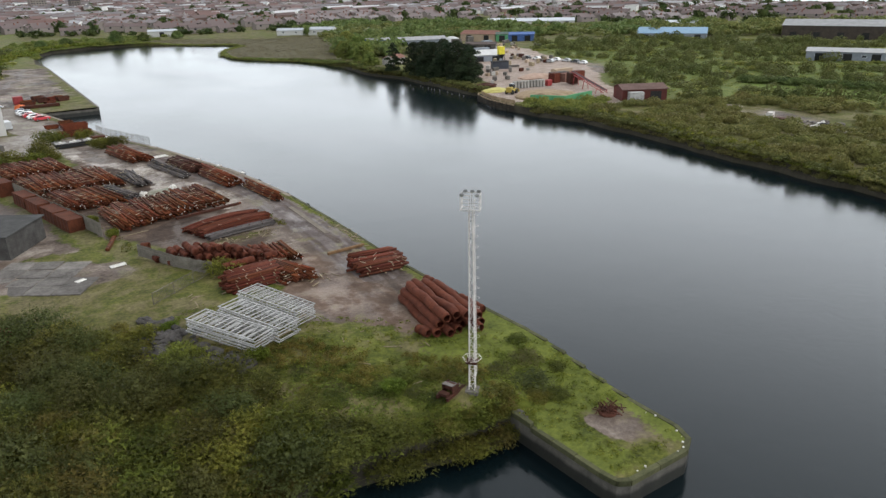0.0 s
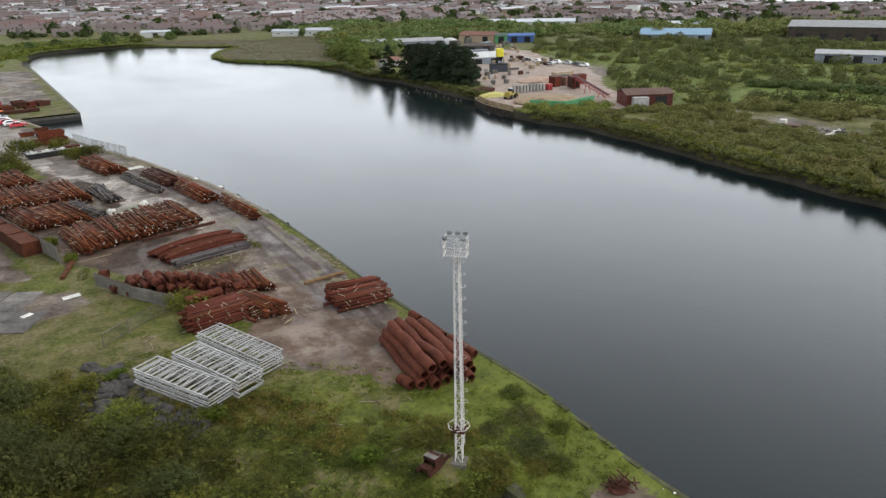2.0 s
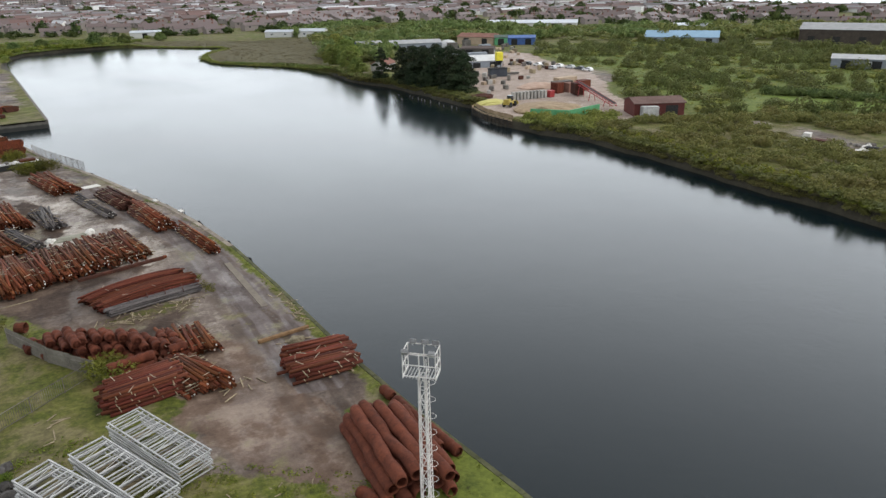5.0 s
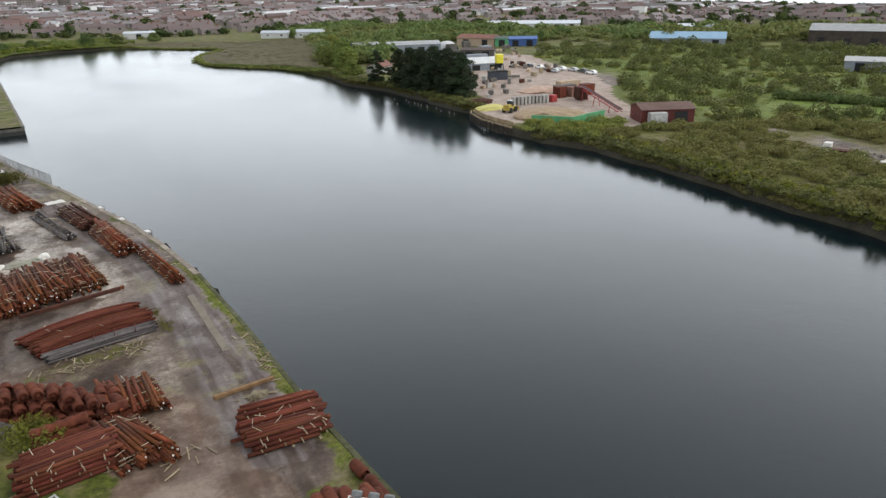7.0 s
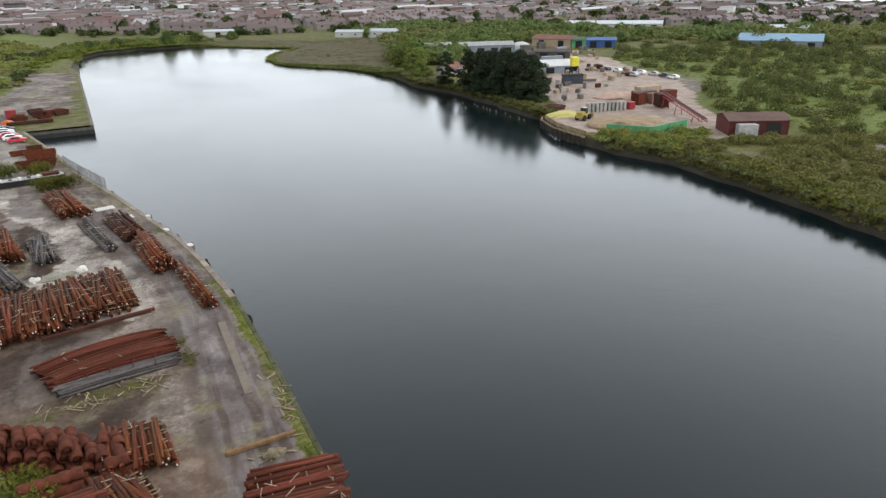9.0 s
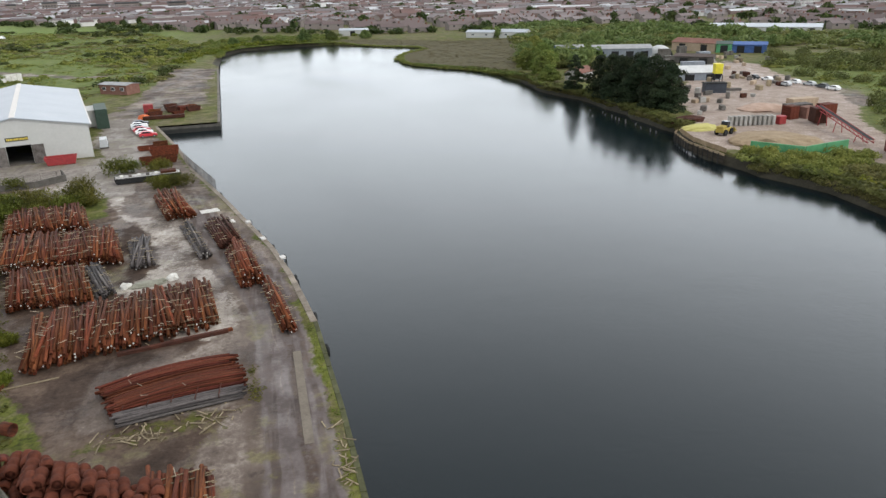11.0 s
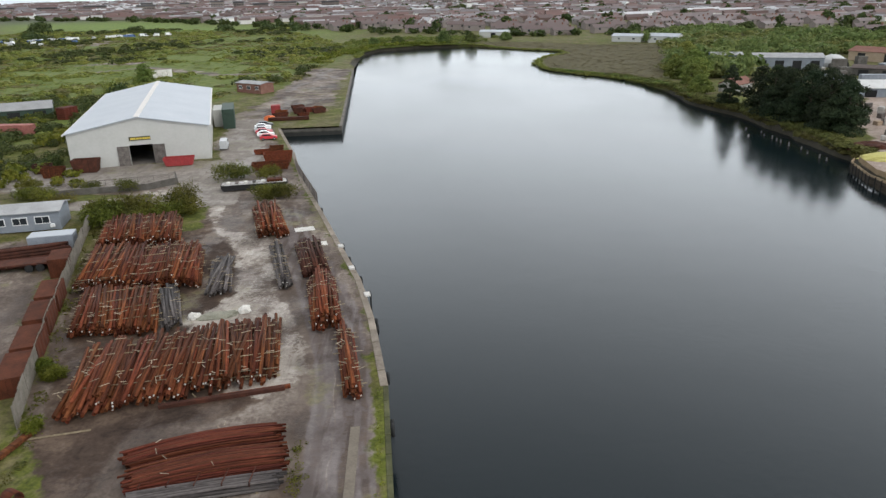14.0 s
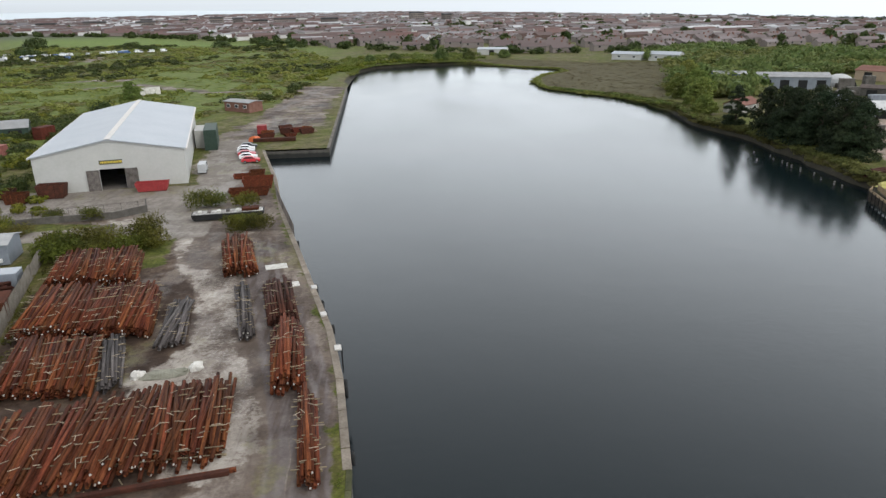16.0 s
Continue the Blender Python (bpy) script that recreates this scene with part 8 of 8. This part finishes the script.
# old timber posts standing in the water under the trees
def post(x, y, h):
    bm = bmesh.new()
    bmesh.ops.create_cone(bm, cap_ends=True, segments=8, radius1=0.2, radius2=0.16, depth=h + 1.0, matrix=Matrix.Translation((0, 0, h / 2 - 0.5)))
    bmesh.ops.bevel(bm, geom=[e for e in bm.edges if e.calc_face_angle(0) > 1.0], offset=0.04, segments=1, affect="EDGES")
    st = thing("mooring_post", pose(x, y, WATER, rng.normal(0, 5), rng.normal(0, 5), 0), "pale weathered timber post standing in the water", "mooring post", "posts along the far bank")
    part("shaft", bm, POST_TIMBER, st)
    bm = bmesh.new()
    bmesh.ops.create_cone(bm, cap_ends=True, segments=8, radius1=0.2, radius2=0.15, depth=0.1, matrix=Matrix.Translation((0, 0, h + 0.03)))
    part("cap", bm, POST_TIMBER, st, "bleached post head")


POST_TIMBER = worn("bleached_timber", (0.05, 0.045, 0.04), (0.22, 0.20, 0.18), 2.0, 0.9, 0, 9, 0.02)
for x, y, h in [(87.0, 205.6, 0.9), (87.9, 201.9, 0.6), (87.5, 193.6, 0.8), (87.7, 191.2, 0.6), (82.8, 217.0, 0.5), (87.7, 220.6, 0.5), (87.2, 214.0, 0.7), (87.1, 211.5, 0.6), (86.9, 209.2, 0.7), (87.3, 198.0, 0.5), (86.8, 217.2, 0.5), (86.0, 225.4, 0.4)]:
    post(x, y, h)
tree(-104.5, 338, 7.5, 4.2, GREEN, "round green tree beyond the warehouse", "heath trees", 2600, 0.27, 0.05)
board = thing("white_hoarding", pose(-102.5, 353, lz(-102, 353), 0, 0, 35), "white hoarding panels standing beside a tree", "hoarding")
for k in range(4):
    part("panel", boxed(-4 + 2 * k + 0.05, -2 + 2 * k - 0.05, -0.06, 0.06, 0.4, 3.4), CANVAS, board)
    part("prop", boxed(-3.1 + 2 * k, -2.9 + 2 * k, 0.07, 0.2, 0, 3.2), TIMBER, board)
# low bank wall between the two roads below the warehouse
low = thing("low_wall", pose(0, 0, 0), "low dark rendered wall beside the warehouse road", "wall")
wl_pts = [(-62.0, 171.6), (-54.9, 173.7), (-47.2, 175.3), (-42.9, 179.6), (-44.8, 184.5)]
for (ax, ay), (bx, by) in zip(wl_pts[:-1], wl_pts[1:]):
    ln = math.dist((ax, ay), (bx, by))
    part("wall_panel", boxed(0, ln, -0.12, 0.12, -0.3, 1.1, 0.03), DARK_RENDER, low, m=pose(ax, ay, lz(ax, ay), 0, 0, math.degrees(math.atan2(by - ay, bx - ax))))
pitched("wooden_hutch", (-44.6, 163.0), (-42.4, 164.2), 2.0, 0.5, 1.4, TAN, CONCRETE, "small pale roof among hedge bushes", "hutch")


# whitewashed stones along the pier's end
WHITE_STONES = [boulder_mesh(k) for k in (11, 12)]
for me in WHITE_STONES:
    me.materials[0] = CANVAS
for k, (x, y) in enumerate(densify([(-2.4, 23.5), (2.5, 23.7), (3.6, 24.6), (4.0, 26.4), (3.8, 28.6)], 0.62)):
    if rng.random() < 0.75:
        ob = new("white_stone", WHITE_STONES[k % 2])
        sc = rng.uniform(0.04, 0.09)
        ob.matrix_world = Matrix.LocRotScale((x + rng.normal(0, 0.08), y + rng.normal(0, 0.08), lz(x, y) + 0.05 + sc * 0.4), Euler((0, 0, rng.uniform(0, 6))), (sc, sc, sc))
        tagged(ob, "small white stone on the pier's grassy edge", "stone", "white stones on the pier")


# ---- the town ----
HOUSE_WALLS = bpy.data.materials.new("house_walls")
HOUSE_WALLS.use_nodes = True
n_, l_ = HOUSE_WALLS.node_tree.nodes, HOUSE_WALLS.node_tree.links
isl = n_.new("ShaderNodeNewGeometry").outputs["Random Per Island"]
l_.new(node_ramp(n_, l_, isl, [(0.0, (0.105, 0.060, 0.050)), (0.35, (0.15, 0.095, 0.082)), (0.60, (0.20, 0.170, 0.155)), (0.78, (0.36, 0.34, 0.32)), (0.93, (0.70, 0.69, 0.67))]), n_["Principled BSDF"].inputs["Base Color"])
HOUSE_ROOFS = bpy.data.materials.new("house_roofs")
HOUSE_ROOFS.use_nodes = True
n_, l_ = HOUSE_ROOFS.node_tree.nodes, HOUSE_ROOFS.node_tree.links
isl = n_.new("ShaderNodeNewGeometry").outputs["Random Per Island"]
l_.new(node_ramp(n_, l_, isl, [(0.0, (0.062, 0.040, 0.037)), (0.35, (0.125, 0.064, 0.053)), (0.62, (0.100, 0.072, 0.068)), (0.88, (0.150, 0.145, 0.150)), (0.985, (0.45, 0.45, 0.46))]), n_["Principled BSDF"].inputs["Base Color"])


def house_parts(w, d, e, r, o=0.35):
    """Walls with gables, and a two-slope roof, as vertices and faces."""
    wv = [(-w, -d, 0), (w, -d, 0), (w, d, 0), (-w, d, 0), (-w, -d, e), (w, -d, e), (w, d, e), (-w, d, e), (-w, 0, r), (w, 0, r)]
    wf = [(0, 1, 5, 4), (2, 3, 7, 6), (1, 2, 6, 9, 5), (3, 0, 4, 8, 7)]
    k = (r - e) / d
    rv = [(-w - o, -d - o, e - k * o + 0.1), (w + o, -d - o, e - k * o + 0.1), (w + o, 0, r + 0.1), (-w - o, 0, r + 0.1), (-w - o, d + o, e - k * o + 0.1), (w + o, d + o, e - k * o + 0.1)]
    rf = [(0, 1, 2, 3), (3, 2, 5, 4)]
    return wv, wf, rv, rf


TOWN_EDGE = [(-620, 1100), (-340, 960), (-125, 742), (-15, 606), (60, 565), (140, 520), (200, 570), (262, 520), (310, 455), (345, 410), (420, 330), (440, 240), (900, 200), (1500, 700), (900, 1900), (-300, 2300), (-1300, 2100)]
spots = []
for cx, cy in scatter(TOWN_EDGE, 95.0, 0.2):
    away = math.hypot(cx, cy - 40)
    turn = radians(float(rng.choice([12, 12, 35, 102, 128])) + rng.normal(0, 6))
    c, sn = math.cos(turn), math.sin(turn)
    right = min(1.0, max(0.0, (cx / max(cy, 1) - 0.05) / 0.6))
    s = (0.78 - 0.2 * right)
    for row in range(-2, 3):
        u = -48 + rng.uniform(0, 8)
        while u < 46:
            run = float(rng.choice([5.0, 7.0, 12.0, 20.0]))
            v = row * 20 * rng.uniform(0.94, 1.06)
            x, y = cx + (u + run) * c - v * sn, cy + (u + run) * sn + v * c
            if rng.random() < (0.9 if away < 1300 else 0.62) and inside(TOWN_EDGE, x, y)[0]:
                spots.append((math.hypot(x, y - 40), x, y, s * rng.uniform(0.85, 1.15), turn, run))
            u += 2 * run + rng.uniform(2.5, 8)
spots.sort()
near, rest = spots[:220], spots[220:]
wm, rm = [], []
for dist, x, y, s, turn, run in near:
    yaw = math.degrees(turn)
    st = thing("house", pose(x, y, lz(x, y), 0, 0, yaw), "two-storey brown brick house with a tiled roof", "house", "nearest houses of the town")
    w, d, e, r = min(run, 9.0) * 0.9, 4.4 * s, 5.4 * s, 8.0 * s
    wv, wf, rv, rf = house_parts(w, d, e, r)
    part("wall", mesh_from("wall", wv, wf, HOUSE_WALLS), None, st)
    part("roof", mesh_from("roof", rv, rf, HOUSE_ROOFS), None, st)
    part("chimney", boxed(w * 0.6, w * 0.6 + 0.9, -0.4, 0.4, r - 0.6, r + 1.2), BRICK, st)
    for sy in (-1, 1):
        for wx in (-0.5, 0.5):
            for wz in (0.72,):
                part("window", boxed(wx * w - 0.7, wx * w + 0.7, sy * d - 0.06, sy * d + 0.06, wz * e - 0.6, wz * e + 0.6), GLASS, st)
verts, faces, mats = [], [], []
for dist, x, y, s, turn, run in rest:
    wv, wf, rv, rf = house_parts(run * 0.95, 4.3 * s, 5.0 * s * rng.uniform(0.85, 1.2), 7.4 * s * rng.uniform(0.9, 1.15))
    if rng.random() < 0.02:
        wv, wf, rv, rf = house_parts(16 * s, 9 * s, 8.0 * s, 8.6 * s)
    a = turn + rng.normal(0, 0.03)
    c, sn = math.cos(a), math.sin(a)
    z0 = lz(x, y) + max(0, dist - 900) * 0.003
    for vv, ff, mi in ((wv, wf, 0), (rv, rf, 1)):
        b0 = len(verts)
        verts += [(x + p * c - q * sn, y + p * sn + q * c, z0 + z) for p, q, z in vv]
        faces += [tuple(b0 + i for i in f) for f in ff]
        mats += [mi] * len(ff)
town_me = mesh_from("town_houses", verts, faces, HOUSE_WALLS)
town_me.materials.append(HOUSE_ROOFS)
town_me.polygons.foreach_set("material_index", mats)
tagged(new("town_houses", town_me), "brown and grey rows of houses of a distant town", "houses", kind="stuff")
TREE_SPOTS = [(x, y, rng.uniform(4, 8), rng.uniform(4, 8)) for x, y in scatter(TOWN_EDGE, 46.0) if math.hypot(x, y) < 1700]
TREE_SPOTS += [(x + rng.normal(0, 6), y + rng.normal(0, 6), rng.uniform(4, 7), rng.uniform(3, 6)) for x, y in densify(TOWN_EDGE[:11], 13)]
FAR_TREE = [leaf_cloud(80, random_lobes(3, 1.0, 1.0), 0.28) for _ in range(5)]
scrub("town_trees", "dark trees among the houses of the town", TREE_SPOTS, SHADY, FAR_TREE, "trees")
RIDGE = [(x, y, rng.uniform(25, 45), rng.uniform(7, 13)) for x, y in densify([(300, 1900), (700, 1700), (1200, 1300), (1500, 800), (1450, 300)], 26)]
# the ridge's trees are greyed and paled to hold the haze in their colour
scrub("far_ridge", "hazy wooded ridge behind the town", RIDGE, worn("haze_tinted_far_trees", (0.10, 0.12, 0.12), (0.15, 0.17, 0.165), 0.01, 0.9, 0, 0.1, 0, 0.1), FAR_TREE, "trees")
BLOCK_WALL = worn("brown_grey_render", (0.12, 0.10, 0.09), (0.22, 0.19, 0.17), 0.05, 0.9)
BLOCK_ROOF = worn("slate_roof", (0.05, 0.05, 0.052), (0.09, 0.088, 0.09), 0.1, 0.8)
for x, y, w, h in [(-330, 1330, 22, 17), (-285, 1290, 16, 15), (-480, 1420, 20, 14), (-130, 1250, 26, 13), (10, 1350, 24, 20), (60, 1300, 14, 16), (-400, 1380, 14, 13), (-560, 1390, 36, 11), (-625, 1350, 30, 10), (-690, 1330, 34, 12), (-760, 1290, 30, 11), (-450, 1330, 30, 11), (-215, 1330, 36, 12), (-245, 1270, 24, 11)]:
    st = thing("apartment_block", pose(x, y, lz(x, y) + 1.5, 0, 0, 15), "pale apartment block on the skyline by the sea", "apartment block", "apartment blocks")
    part("wall", boxed(-w / 2, w / 2, -7, 7, 0, h * 0.7), BLOCK_WALL, st)
    part("roof", boxed(-w / 2 - 0.6, w / 2 + 0.6, -7.6, 7.6, h * 0.7, h * 0.7 + 2.6, 0.9), BLOCK_ROOF, st)
    for k in range(int(w / 4)):
        for q in range(int(h * 0.7 / 3.2)):
            part("window", boxed(-w / 2 + 1 + k * 4, -w / 2 + 3 + k * 4, -7.1, -6.95, 1 + q * 3.2, 2.6 + q * 3.2), GLASS, st)
